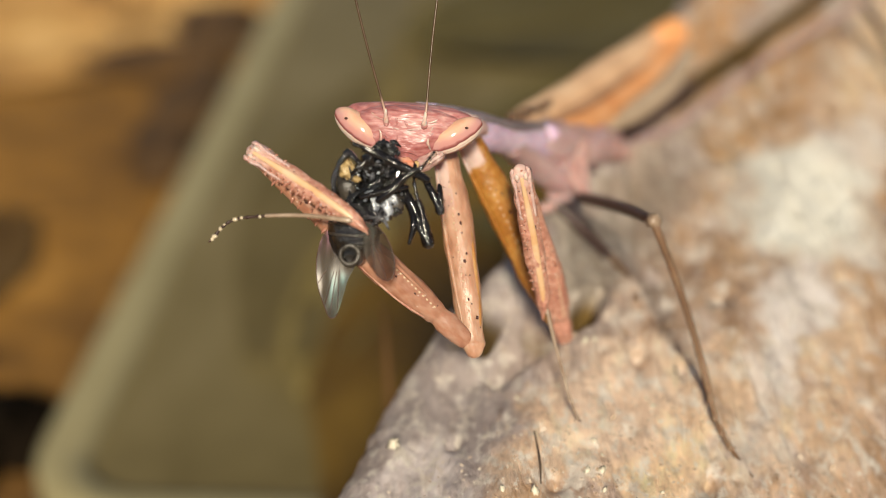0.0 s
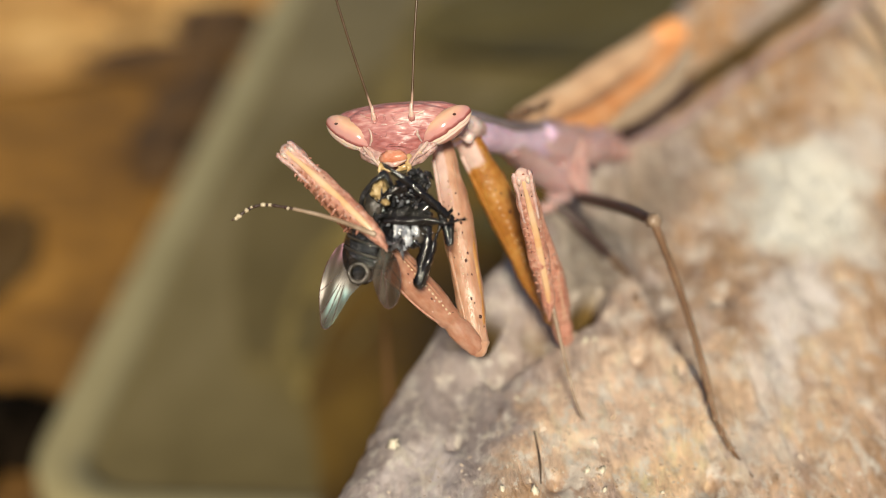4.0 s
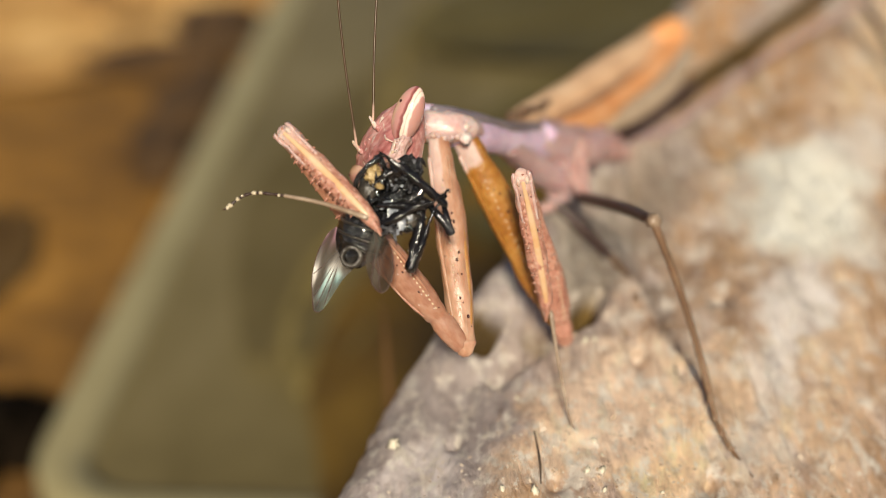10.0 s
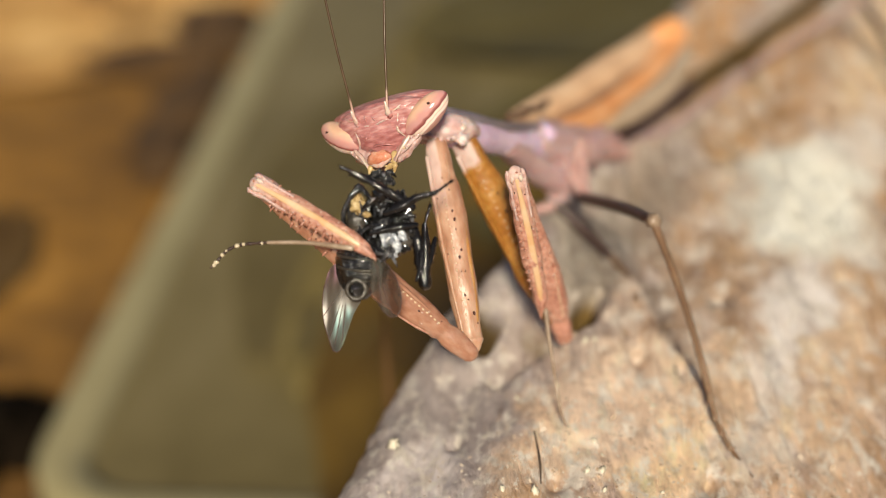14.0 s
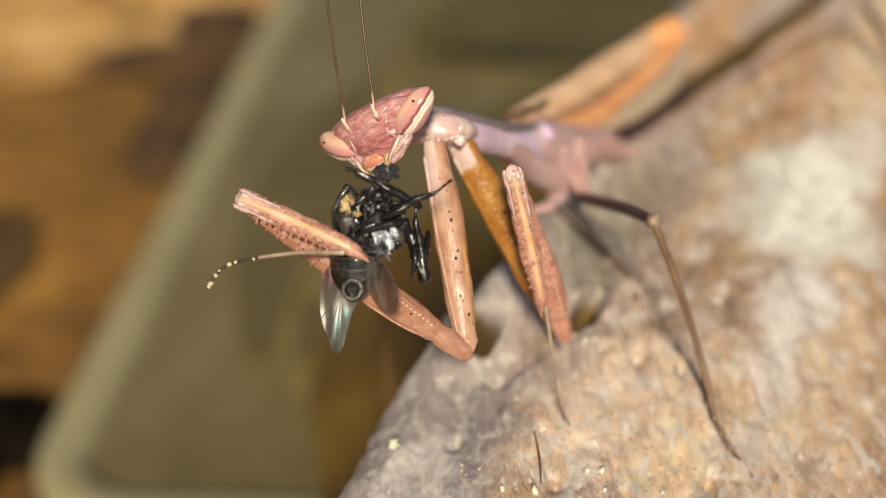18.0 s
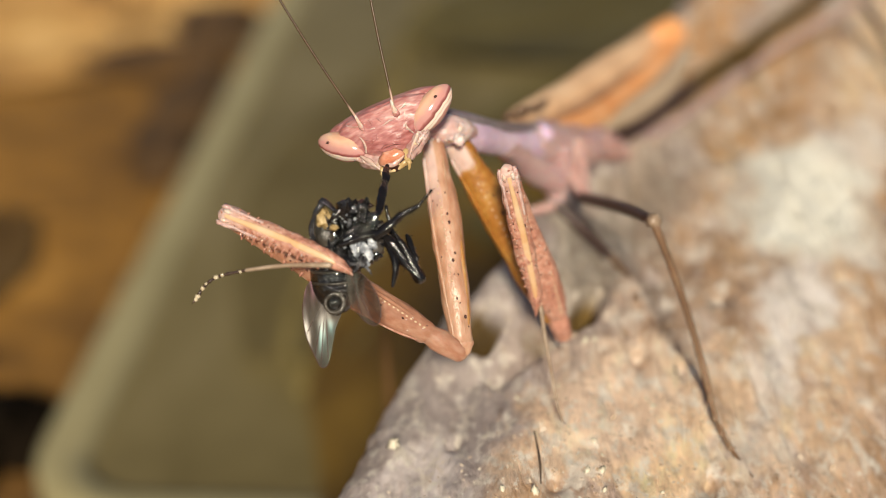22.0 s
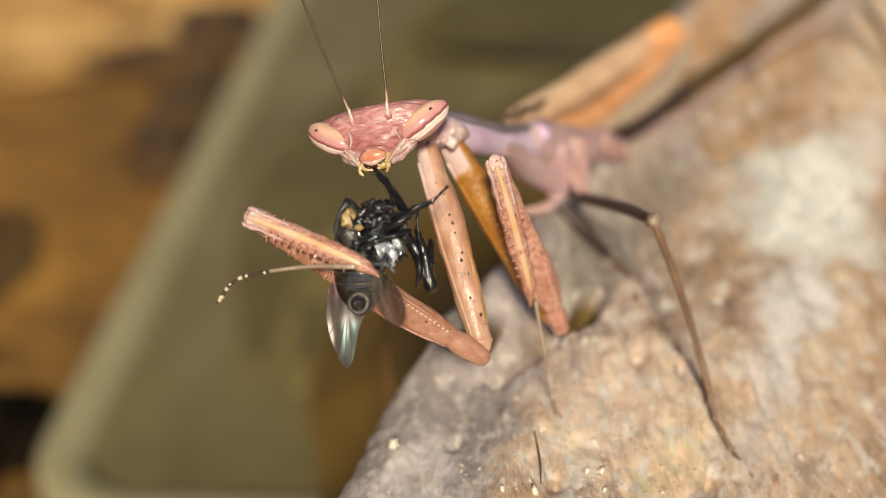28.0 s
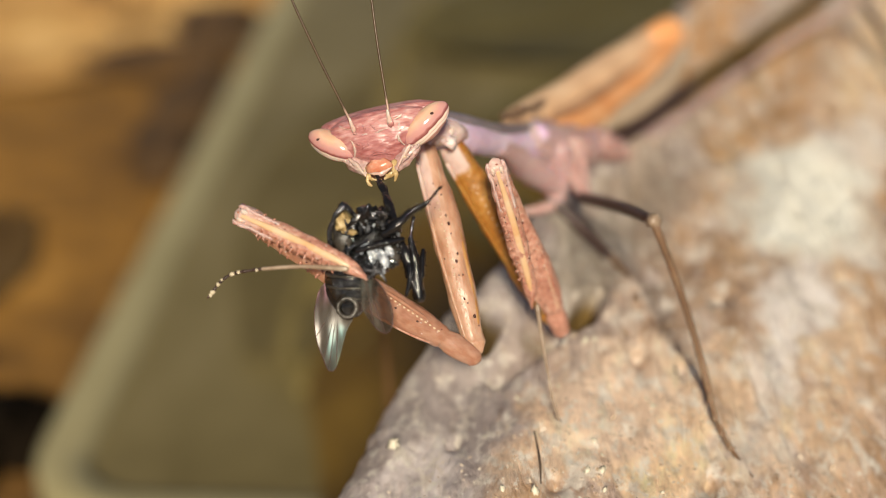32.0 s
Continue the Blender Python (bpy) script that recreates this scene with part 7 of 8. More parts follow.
    walk(head, [
        (0, pose(-0.011630, -0.013500, 0.006206, 13.56, 5.02, -4.71)), (0.5, pose(-0.011716, -0.013500, 0.006115, 11.96, 5.36, -6.95)),
        (1, pose(-0.011791, -0.013500, 0.006344, 11.68, 3.79, -9.21)), (1.5, pose(-0.011892, -0.013500, 0.006480, 11.03, 4.21, -12.48)),
        (2, pose(-0.011974, -0.013500, 0.006441, 6.21, 4.30, -14.75)), (2.5, pose(-0.011972, -0.013500, 0.006491, 2.14, 3.94, -12.24)),
        (3, pose(-0.012112, -0.013500, 0.006394, 1.39, -0.45, -14.87)), (3.5, pose(-0.012071, -0.013500, 0.006354, 2.57, -2.81, -10.90)),
        (5.5, pose(-0.012237, -0.013500, 0.005995, 7.91, -7.78, -17.18)), (6, pose(-0.012313, -0.013500, 0.006025, 10.32, -13.67, -19.51)),
        (6.5, pose(-0.012270, -0.013500, 0.006006, 10.88, -11.55, -19.40)), (7, pose(-0.012436, -0.013500, 0.006245, 5.97, -5.66, -23.03)),
        (7.5, pose(-0.012461, -0.013500, 0.006333, 7.69, -9.09, -18.95)), (8, pose(-0.012366, -0.013500, 0.006221, 9.38, -8.46, -15.35)),
        (8.5, pose(-0.012443, -0.013500, 0.006260, 9.53, -7.75, -18.76)), (9, pose(-0.012458, -0.013500, 0.006280, 6.05, -9.04, -17.81)),
        (9.5, pose(-0.012555, -0.013500, 0.005911, 9.13, -15.26, -25.51)), (10, pose(-0.012595, -0.013500, 0.005452, 8.93, -33.34, -56.41)),
        (10.5, pose(-0.012641, -0.013500, 0.005391, 9.04, -36.84, -57.22)), (11, pose(-0.012648, -0.013500, 0.005563, 9.05, -37.90, -51.01)),
        (11.5, pose(-0.012639, -0.013500, 0.005718, 9.21, -32.36, -49.99)), (12, pose(-0.012752, -0.013500, 0.006216, 10.95, -19.60, -33.44)),
        (12.5, pose(-0.012804, -0.013500, 0.006200, 11.76, -19.03, -32.77)), (13, pose(-0.012675, -0.013500, 0.006369, 7.08, -15.51, -28.01)),
        (13.5, pose(-0.012679, -0.013500, 0.006605, 10.36, -14.13, -25.15)), (14, pose(-0.012730, -0.013500, 0.006443, 14.05, -10.87, -29.01)),
        (14.5, pose(-0.013193, -0.013500, 0.006154, 14.70, -18.06, -47.60)), (16.5, pose(-0.013087, -0.013500, 0.006208, 12.07, -19.46, -39.21)),
        (17, pose(-0.013131, -0.013500, 0.006102, 12.32, -19.32, -39.04)), (17.5, pose(-0.013066, -0.013500, 0.006197, 15.06, -17.01, -39.38)),
        (18, pose(-0.013091, -0.013500, 0.006290, 17.35, -16.36, -36.67)), (18.5, pose(-0.013095, -0.013500, 0.006285, 17.42, -16.65, -33.96)),
        (19, pose(-0.013102, -0.013500, 0.006251, 17.66, -16.06, -33.22)), (19.5, pose(-0.013111, -0.013500, 0.006221, 16.65, -13.06, -35.65)),
        (20, pose(-0.012969, -0.013500, 0.006195, 11.43, -15.77, -27.46)), (20.5, pose(-0.012900, -0.013500, 0.006157, 11.95, -16.70, -25.67)),
        (21, pose(-0.012812, -0.013500, 0.006074, 11.54, -20.76, -23.75)), (21.5, pose(-0.012670, -0.013500, 0.006090, 11.83, -21.37, -16.25)),
        (22, pose(-0.012675, -0.013500, 0.006319, 11.16, -20.52, -16.61)), (22.5, pose(-0.012607, -0.013500, 0.006336, 8.81, -21.25, -13.61)),
        (23, pose(-0.012579, -0.013500, 0.006433, 5.58, -21.00, -12.05)), (23.5, pose(-0.012563, -0.013500, 0.006262, 6.48, -21.05, -11.43)),
        (24, pose(-0.012592, -0.013500, 0.006481, 5.55, -18.19, -12.00)), (24.5, pose(-0.012644, -0.013500, 0.006558, 5.00, -17.82, -11.26)),
        (25, pose(-0.012624, -0.013500, 0.006518, 1.74, -13.60, -12.42)), (25.5, pose(-0.012666, -0.013500, 0.006612, 2.39, -15.14, -12.51)),
        (27.5, pose(-0.012911, -0.013500, 0.006319, 2.80, -10.85, -10.57)), (28, pose(-0.013010, -0.013500, 0.006208, 0.00, -8.66, -15.52)),
        (28.5, pose(-0.012990, -0.013500, 0.006220, 2.54, -10.53, -13.30)), (29, pose(-0.012972, -0.013500, 0.006133, 5.60, -10.75, -12.70)),
        (29.5, pose(-0.012986, -0.013500, 0.006208, 6.73, -10.82, -12.82)), (30, pose(-0.012948, -0.013500, 0.006062, 7.33, -13.81, -13.43)),
        (30.5, pose(-0.012853, -0.013500, 0.005879, 8.10, -11.62, -12.37)), (31, pose(-0.012869, -0.013500, 0.005967, 7.83, -12.08, -13.16)),
        (31.5, pose(-0.012948, -0.013500, 0.006010, 10.01, -12.04, -13.36)), (32, pose(-0.012976, -0.013500, 0.006047, 12.68, -10.87, -14.80))])
    walk(left_antenna, [
        (0, pose(-0.000880, -0.001050, 0.000360, -174.35, -73.61, -176.90)), (0.5, pose(-0.000880, -0.001050, 0.000360, 179.84, -76.28, -169.64)),
        (1, pose(-0.000880, -0.001050, 0.000360, 172.36, -80.14, -160.72)), (1.5, pose(-0.000880, -0.001050, 0.000360, 164.19, -81.42, -149.59)),
        (2, pose(-0.000880, -0.001050, 0.000360, 138.28, -79.21, -121.94)), (2.5, pose(-0.000880, -0.001050, 0.000360, 141.92, -71.70, -127.49)),
        (3, pose(-0.000880, -0.001050, 0.000360, 134.10, -72.51, -117.61)), (3.5, pose(-0.000880, -0.001050, 0.000360, 137.13, -73.23, -124.56)),
        (5.5, pose(-0.000880, -0.001050, 0.000360, 138.14, -80.07, -119.94)), (6, pose(-0.000880, -0.001050, 0.000360, 98.36, -83.48, -79.21)),
        (6.5, pose(-0.000880, -0.001050, 0.000360, 69.36, -84.32, -50.56)), (7, pose(-0.000880, -0.001050, 0.000360, 83.56, -80.29, -60.77)),
        (7.5, pose(-0.000880, -0.001050, 0.000360, 83.83, -81.32, -65.21)), (8, pose(-0.000880, -0.001050, 0.000360, 124.78, -82.98, -108.82)),
        (8.5, pose(-0.000880, -0.001050, 0.000360, 119.62, -82.99, -100.32)), (9, pose(-0.000880, -0.001050, 0.000360, 111.85, -79.58, -93.71)),
        (9.5, pose(-0.000880, -0.001050, 0.000360, 52.78, -77.19, -29.13)), (10, pose(-0.000880, -0.001050, 0.000360, 56.12, -51.29, -5.52)),
        (10.5, pose(-0.000880, -0.001050, 0.000360, 54.14, -46.77, -3.14)), (11, pose(-0.000880, -0.001050, 0.000360, 48.20, -46.04, -3.77)),
        (11.5, pose(-0.000880, -0.001050, 0.000360, 42.39, -47.52, 2.16)), (12, pose(-0.000880, -0.001050, 0.000360, 25.77, -59.52, 2.71)),
        (12.5, pose(-0.000880, -0.001050, 0.000360, 29.36, -64.99, -1.01)), (13, pose(-0.000880, -0.001050, 0.000360, 60.02, -73.49, -34.00)),
        (13.5, pose(-0.000880, -0.001050, 0.000360, 61.25, -77.87, -37.77)), (14, pose(-0.000880, -0.001050, 0.000360, 55.64, -81.89, -27.81)),
        (14.5, pose(-0.000880, -0.001050, 0.000360, 36.64, -64.75, 6.30)), (16.5, pose(-0.000880, -0.001050, 0.000360, 36.05, -64.86, -1.25)),
        (17, pose(-0.000880, -0.001050, 0.000360, 33.62, -64.46, 0.96)), (17.5, pose(-0.000880, -0.001050, 0.000360, 30.56, -68.56, 4.55)),
        (18, pose(-0.000880, -0.001050, 0.000360, 24.24, -71.16, 8.25)), (18.5, pose(-0.000880, -0.001050, 0.000360, 22.52, -72.52, 7.44)),
        (19, pose(-0.000880, -0.001050, 0.000360, 21.19, -73.99, 8.35)), (19.5, pose(-0.000880, -0.001050, 0.000360, 24.77, -75.44, 7.88)),
        (20, pose(-0.000880, -0.001050, 0.000360, 41.03, -75.71, -16.12)), (20.5, pose(-0.000880, -0.001050, 0.000360, 51.89, -79.20, -28.24)),
        (21, pose(-0.000880, -0.001050, 0.000360, 59.31, -79.33, -37.83)), (21.5, pose(-0.000880, -0.001050, 0.000360, 110.10, -84.15, -94.64)),
        (22, pose(-0.000880, -0.001050, 0.000360, 147.00, -79.31, -130.17)), (22.5, pose(-0.000880, -0.001050, 0.000360, 143.40, -77.97, -129.47)),
        (23, pose(-0.000880, -0.001050, 0.000360, 138.49, -74.99, -126.03)), (23.5, pose(-0.000880, -0.001050, 0.000360, 136.60, -77.00, -124.81)),
        (24, pose(-0.000880, -0.001050, 0.000360, 139.71, -74.02, -126.82)), (24.5, pose(-0.000880, -0.001050, 0.000360, 136.35, -74.52, -124.28)),
        (25, pose(-0.000880, -0.001050, 0.000360, 137.99, -70.15, -124.47)), (25.5, pose(-0.000880, -0.001050, 0.000360, 134.99, -71.24, -121.56)),
        (27.5, pose(-0.000880, -0.001050, 0.000360, 144.12, -70.71, -131.94)), (28, pose(-0.000880, -0.001050, 0.000360, 130.95, -70.68, -114.46)),
        (28.5, pose(-0.000880, -0.001050, 0.000360, 133.94, -73.35, -119.63)), (29, pose(-0.000880, -0.001050, 0.000360, 140.85, -76.43, -126.98)),
        (29.5, pose(-0.000880, -0.001050, 0.000360, 140.49, -78.27, -126.61)), (30, pose(-0.000880, -0.001050, 0.000360, 147.64, -76.77, -133.09)),
        (30.5, pose(-0.000880, -0.001050, 0.000360, 155.34, -77.31, -141.51)), (31, pose(-0.000880, -0.001050, 0.000360, 151.06, -77.44, -136.60)),
        (31.5, pose(-0.000880, -0.001050, 0.000360, 158.67, -78.81, -143.84)), (32, pose(-0.000880, -0.001050, 0.000360, 171.40, -79.56, -154.77))])
    walk(right_antenna, [
        (0, pose(0.000880, -0.001050, 0.000360, -68.82, -80.76, 73.06)), (0.5, pose(0.000880, -0.001050, 0.000360, -52.48, -80.91, 58.69)),
        (1, pose(0.000880, -0.001050, 0.000360, -33.14, -77.99, 40.95)), (1.5, pose(0.000880, -0.001050, 0.000360, -35.73, -79.98, 47.17)),
        (2, pose(0.000880, -0.001050, 0.000360, -13.21, -85.29, 27.51)), (2.5, pose(0.000880, -0.001050, 0.000360, 53.40, -85.99, -41.37)),
        (3, pose(0.000880, -0.001050, 0.000360, 29.82, -80.44, -15.46)), (3.5, pose(0.000880, -0.001050, 0.000360, 25.46, -80.71, -15.14)),
        (5.5, pose(0.000880, -0.001050, 0.000360, 0.76, -75.19, 14.91)), (6, pose(0.000880, -0.001050, 0.000360, 0.20, -67.69, 16.65)),
        (6.5, pose(0.000880, -0.001050, 0.000360, -3.18, -69.41, 20.07)), (7, pose(0.000880, -0.001050, 0.000360, 8.08, -72.22, 13.44)),
        (7.5, pose(0.000880, -0.001050, 0.000360, 5.03, -72.50, 12.12)), (8, pose(0.000880, -0.001050, 0.000360, -5.17, -78.65, 19.19)),
        (8.5, pose(0.000880, -0.001050, 0.000360, -3.27, -75.53, 20.41)), (9, pose(0.000880, -0.001050, 0.000360, 9.63, -73.35, 6.67)),
        (9.5, pose(0.000880, -0.001050, 0.000360, 11.05, -70.87, 12.28)), (10, pose(0.000880, -0.001050, 0.000360, 42.61, -49.42, 10.36)),
        (10.5, pose(0.000880, -0.001050, 0.000360, 50.31, -50.69, 1.90)), (11, pose(0.000880, -0.001050, 0.000360, 43.85, -49.59, 2.02)),
        (11.5, pose(0.000880, -0.001050, 0.000360, 37.01, -50.67, 9.17)), (12, pose(0.000880, -0.001050, 0.000360, 14.62, -61.89, 15.48)),
        (12.5, pose(0.000880, -0.001050, 0.000360, 13.71, -65.09, 15.76)), (13, pose(0.000880, -0.001050, 0.000360, 30.79, -75.77, -4.47)),
        (13.5, pose(0.000880, -0.001050, 0.000360, 13.00, -76.41, 10.20)), (14, pose(0.000880, -0.001050, 0.000360, -3.59, -73.46, 30.32)),
        (14.5, pose(0.000880, -0.001050, 0.000360, 13.95, -54.96, 29.73)), (16.5, pose(0.000880, -0.001050, 0.000360, 17.90, -62.61, 17.86)),
        (17, pose(0.000880, -0.001050, 0.000360, 17.23, -63.20, 18.38)), (17.5, pose(0.000880, -0.001050, 0.000360, 12.19, -68.44, 23.82)),
        (18, pose(0.000880, -0.001050, 0.000360, 4.33, -72.18, 29.09)), (18.5, pose(0.000880, -0.001050, 0.000360, 0.93, -72.01, 29.78)),
        (19, pose(0.000880, -0.001050, 0.000360, -1.98, -71.68, 32.00)), (19.5, pose(0.000880, -0.001050, 0.000360, -1.65, -70.11, 34.34)),
        (20, pose(0.000880, -0.001050, 0.000360, 8.12, -70.90, 16.75)), (20.5, pose(0.000880, -0.001050, 0.000360, 6.21, -71.38, 16.78)),
        (21, pose(0.000880, -0.001050, 0.000360, 8.79, -69.03, 11.81)), (21.5, pose(0.000880, -0.001050, 0.000360, 0.35, -74.46, 13.25)),
        (22, pose(0.000880, -0.001050, 0.000360, 4.48, -77.57, 9.89)), (22.5, pose(0.000880, -0.001050, 0.000360, 13.21, -79.90, -1.35)),
        (23, pose(0.000880, -0.001050, 0.000360, 35.85, -81.51, -25.05)), (23.5, pose(0.000880, -0.001050, 0.000360, 24.97, -81.28, -14.89)),
        (24, pose(0.000880, -0.001050, 0.000360, 41.43, -83.02, -30.40)), (24.5, pose(0.000880, -0.001050, 0.000360, 41.88, -82.49, -31.56)),
        (25, pose(0.000880, -0.001050, 0.000360, 79.58, -82.18, -67.58)), (25.5, pose(0.000880, -0.001050, 0.000360, 75.09, -82.13, -63.12)),
        (27.5, pose(0.000880, -0.001050, 0.000360, 96.73, -84.54, -86.31)), (28, pose(0.000880, -0.001050, 0.000360, 59.91, -80.29, -44.71)),
        (28.5, pose(0.000880, -0.001050, 0.000360, 52.83, -82.43, -40.00)), (29, pose(0.000880, -0.001050, 0.000360, 32.46, -84.72, -20.32)),
        (29.5, pose(0.000880, -0.001050, 0.000360, 18.71, -84.30, -6.57)), (30, pose(0.000880, -0.001050, 0.000360, 22.88, -85.10, -10.21)),
        (30.5, pose(0.000880, -0.001050, 0.000360, 1.48, -84.04, 10.11)), (31, pose(0.000880, -0.001050, 0.000360, 8.38, -84.15, 3.99)),
        (31.5, pose(0.000880, -0.001050, 0.000360, -10.69, -83.35, 23.11)), (32, pose(0.000880, -0.001050, 0.000360, -29.14, -82.21, 42.98))])
    walk(fly, [(t, STAGE @ m) for t, m in [
        (0, pose(-0.003959, 0.052000, -0.000241, 0.00, 1.45, 0.00)), (0.5, pose(-0.003983, 0.052000, -0.001038, 0.00, 0.49, 0.00)),
        (1, pose(-0.003766, 0.052000, -0.000893, 0.00, -0.00, 0.00)), (1.5, pose(-0.003404, 0.052000, -0.001448, 0.00, -0.07, 0.00)),
        (2, pose(-0.003066, 0.052000, -0.001642, 0.00, 0.43, 0.00)), (2.5, pose(-0.003138, 0.052000, -0.001424, 0.00, 7.87, 0.00)),
        (3, pose(-0.003138, 0.052000, -0.001014, 0.00, 8.74, 0.00)), (3.5, pose(-0.003356, 0.052000, -0.001014, 0.00, 13.51, 0.00)),
        (5.5, pose(-0.003766, 0.052000, -0.000748, 0.00, 19.43, 0.00)), (6, pose(-0.003838, 0.052000, -0.000555, 0.00, 14.61, 0.00)),
        (6.5, pose(-0.004056, 0.052000, -0.000893, 0.00, 7.49, 0.00)), (7, pose(-0.003838, 0.052000, -0.001279, 0.00, 6.61, 0.00)),
        (7.5, pose(-0.003573, 0.052000, -0.001183, 0.00, 13.65, 0.00)), (8, pose(-0.003887, 0.052000, -0.001424, 0.00, 18.40, 0.00)),
        (8.5, pose(-0.003573, 0.052000, -0.001086, 0.00, 17.83, 0.00)), (9, pose(-0.003621, 0.052000, -0.001014, 0.00, 19.76, 0.00)),
        (9.5, pose(-0.003573, 0.052000, -0.000748, 0.00, 19.56, 0.00)), (10, pose(-0.003887, 0.052000, -0.000314, 0.00, 17.87, 0.00)),
        (10.5, pose(-0.004032, 0.052000, -0.000241, 0.00, 16.69, 0.00)), (11, pose(-0.004056, 0.052000, -0.000386, 0.00, 12.10, 0.00)),
        (11.5, pose(-0.004104, 0.052000, -0.000386, 0.00, 6.83, 0.00)), (12, pose(-0.004225, 0.052000, -0.001159, 0.00, 7.06, 0.00)),
        (12.5, pose(-0.004032, 0.052000, -0.001183, 0.00, 7.74, 0.00)), (13, pose(-0.003911, 0.052000, -0.001086, 0.00, 6.39, 0.00)),
        (13.5, pose(-0.003621, 0.052000, -0.001448, 0.00, 2.95, 0.00)), (14, pose(-0.003669, 0.052000, -0.001714, 0.00, 3.84, 0.00)),
        (14.5, pose(-0.003669, 0.052000, -0.001738, 0.00, 1.62, 0.00)), (16.5, pose(-0.003742, 0.052000, -0.000821, 0.00, 2.00, 0.00)),
        (17, pose(-0.003814, 0.052000, -0.001038, 0.00, 1.34, 0.00)), (17.5, pose(-0.003887, 0.052000, -0.001497, 0.00, 0.67, 0.00)),
        (18, pose(-0.003838, 0.052000, -0.001714, 0.00, -0.46, 0.00)), (18.5, pose(-0.003766, 0.052000, -0.001521, 0.00, -0.46, 0.00)),
        (19, pose(-0.003766, 0.052000, -0.001376, 0.00, 0.26, 0.00)), (19.5, pose(-0.003814, 0.052000, -0.001014, 0.00, -2.36, 0.00)),
        (20, pose(-0.003983, 0.052000, -0.001159, 0.00, -8.77, 0.00)), (20.5, pose(-0.004176, 0.052000, -0.000869, 0.00, -7.65, 0.00)),
        (21, pose(-0.004442, 0.052000, -0.001859, 0.00, -6.27, 0.00)), (21.5, pose(-0.004659, 0.052000, -0.002076, 0.00, -3.38, 0.00)),
        (22, pose(-0.004587, 0.052000, -0.002293, 0.00, -4.38, 0.00)), (22.5, pose(-0.004514, 0.052000, -0.002197, 0.00, -3.23, 0.00)),
        (23, pose(-0.004394, 0.052000, -0.002076, 0.00, -3.38, 0.00)), (23.5, pose(-0.004394, 0.052000, -0.001786, 0.00, -2.55, 0.00)),
        (24, pose(-0.004297, 0.052000, -0.001931, 0.00, -4.52, 0.00)), (24.5, pose(-0.004442, 0.052000, -0.002004, 0.00, -3.38, 0.00)),
        (25, pose(-0.004176, 0.052000, -0.002149, 0.00, -4.02, 0.00)), (25.5, pose(-0.004056, 0.052000, -0.002414, 0.00, -3.58, 0.00)),
        (27.5, pose(-0.003669, 0.052000, -0.001907, 0.00, -2.73, 0.00)), (28, pose(-0.003573, 0.052000, -0.002293, 0.00, -3.88, 0.00)),
        (28.5, pose(-0.003911, 0.052000, -0.002535, 0.00, -1.24, 0.00)), (29, pose(-0.004032, 0.052000, -0.002849, 0.00, -1.91, 0.00)),
        (29.5, pose(-0.004176, 0.052000, -0.002849, 0.00, -1.41, 0.00)), (30, pose(-0.004587, 0.052000, -0.002752, 0.00, 0.82, 0.00)),
        (30.5, pose(-0.004514, 0.052000, -0.002631, 0.00, 1.91, 0.00)), (31, pose(-0.004394, 0.052000, -0.002607, 0.00, 1.23, 0.00)),
        (31.5, pose(-0.004249, 0.052000, -0.002631, 0.00, -0.11, 0.00)), (32, pose(-0.004056, 0.052000, -0.002487, 0.00, 0.02, 0.00))]])
    walk(hanging_leg, [
        (0, pose(0.002269, -0.000300, 0.002752, -13.07, 63.52, -14.54)), (1, pose(0.002269, -0.000300, 0.002752, -15.59, 67.82, -16.77)),
        (2, pose(0.002269, -0.000300, 0.002752, -17.01, 68.73, -18.17)), (3, pose(0.002269, -0.000300, 0.002752, -28.20, 76.55, -28.87)),
        (6, pose(0.002269, -0.000300, 0.002752, -45.08, 81.34, -45.41)), (7, pose(0.002269, -0.000300, 0.002752, -23.45, 74.38, -24.25)),
        (8, pose(0.002269, -0.000300, 0.002752, -39.74, 75.56, -40.65)), (9, pose(0.002269, -0.000300, 0.002752, -45.73, 78.56, -46.31)),
        (10, pose(0.002269, -0.000300, 0.002752, -44.43, 80.60, -44.81)), (10.5, pose(0.002269, -0.000300, 0.002752, -42.55, 81.19, -42.89)),
        (11.5, pose(0.002269, -0.000300, 0.002752, -19.90, 72.01, -20.84)), (13, pose(0.002269, -0.000300, 0.002752, -29.47, 75.67, -30.25)),
        (14.5, pose(0.002269, -0.000300, 0.002752, -24.71, 72.55, -25.75)), (17, pose(0.002269, -0.000300, 0.002752, -24.56, 72.78, -25.56)),
        (18, pose(0.002269, -0.000300, 0.002752, -21.39, 69.17, -22.74)), (20, pose(0.002269, -0.000300, 0.002752, -15.18, 67.33, -16.38)),
        (22, pose(0.002269, -0.000300, 0.002752, -10.03, 53.67, -12.38)), (24, pose(0.002269, -0.000300, 0.002752, -14.14, 64.18, -15.64)),
        (25, pose(0.002269, -0.000300, 0.002752, -13.62, 62.39, -15.30)), (28, pose(0.002269, -0.000300, 0.002752, -18.69, 68.22, -20.02)),
        (30, pose(0.002269, -0.000300, 0.002752, -19.78, 70.09, -20.93)), (32, pose(0.002269, -0.000300, 0.002752, -19.74, 69.70, -20.94))])
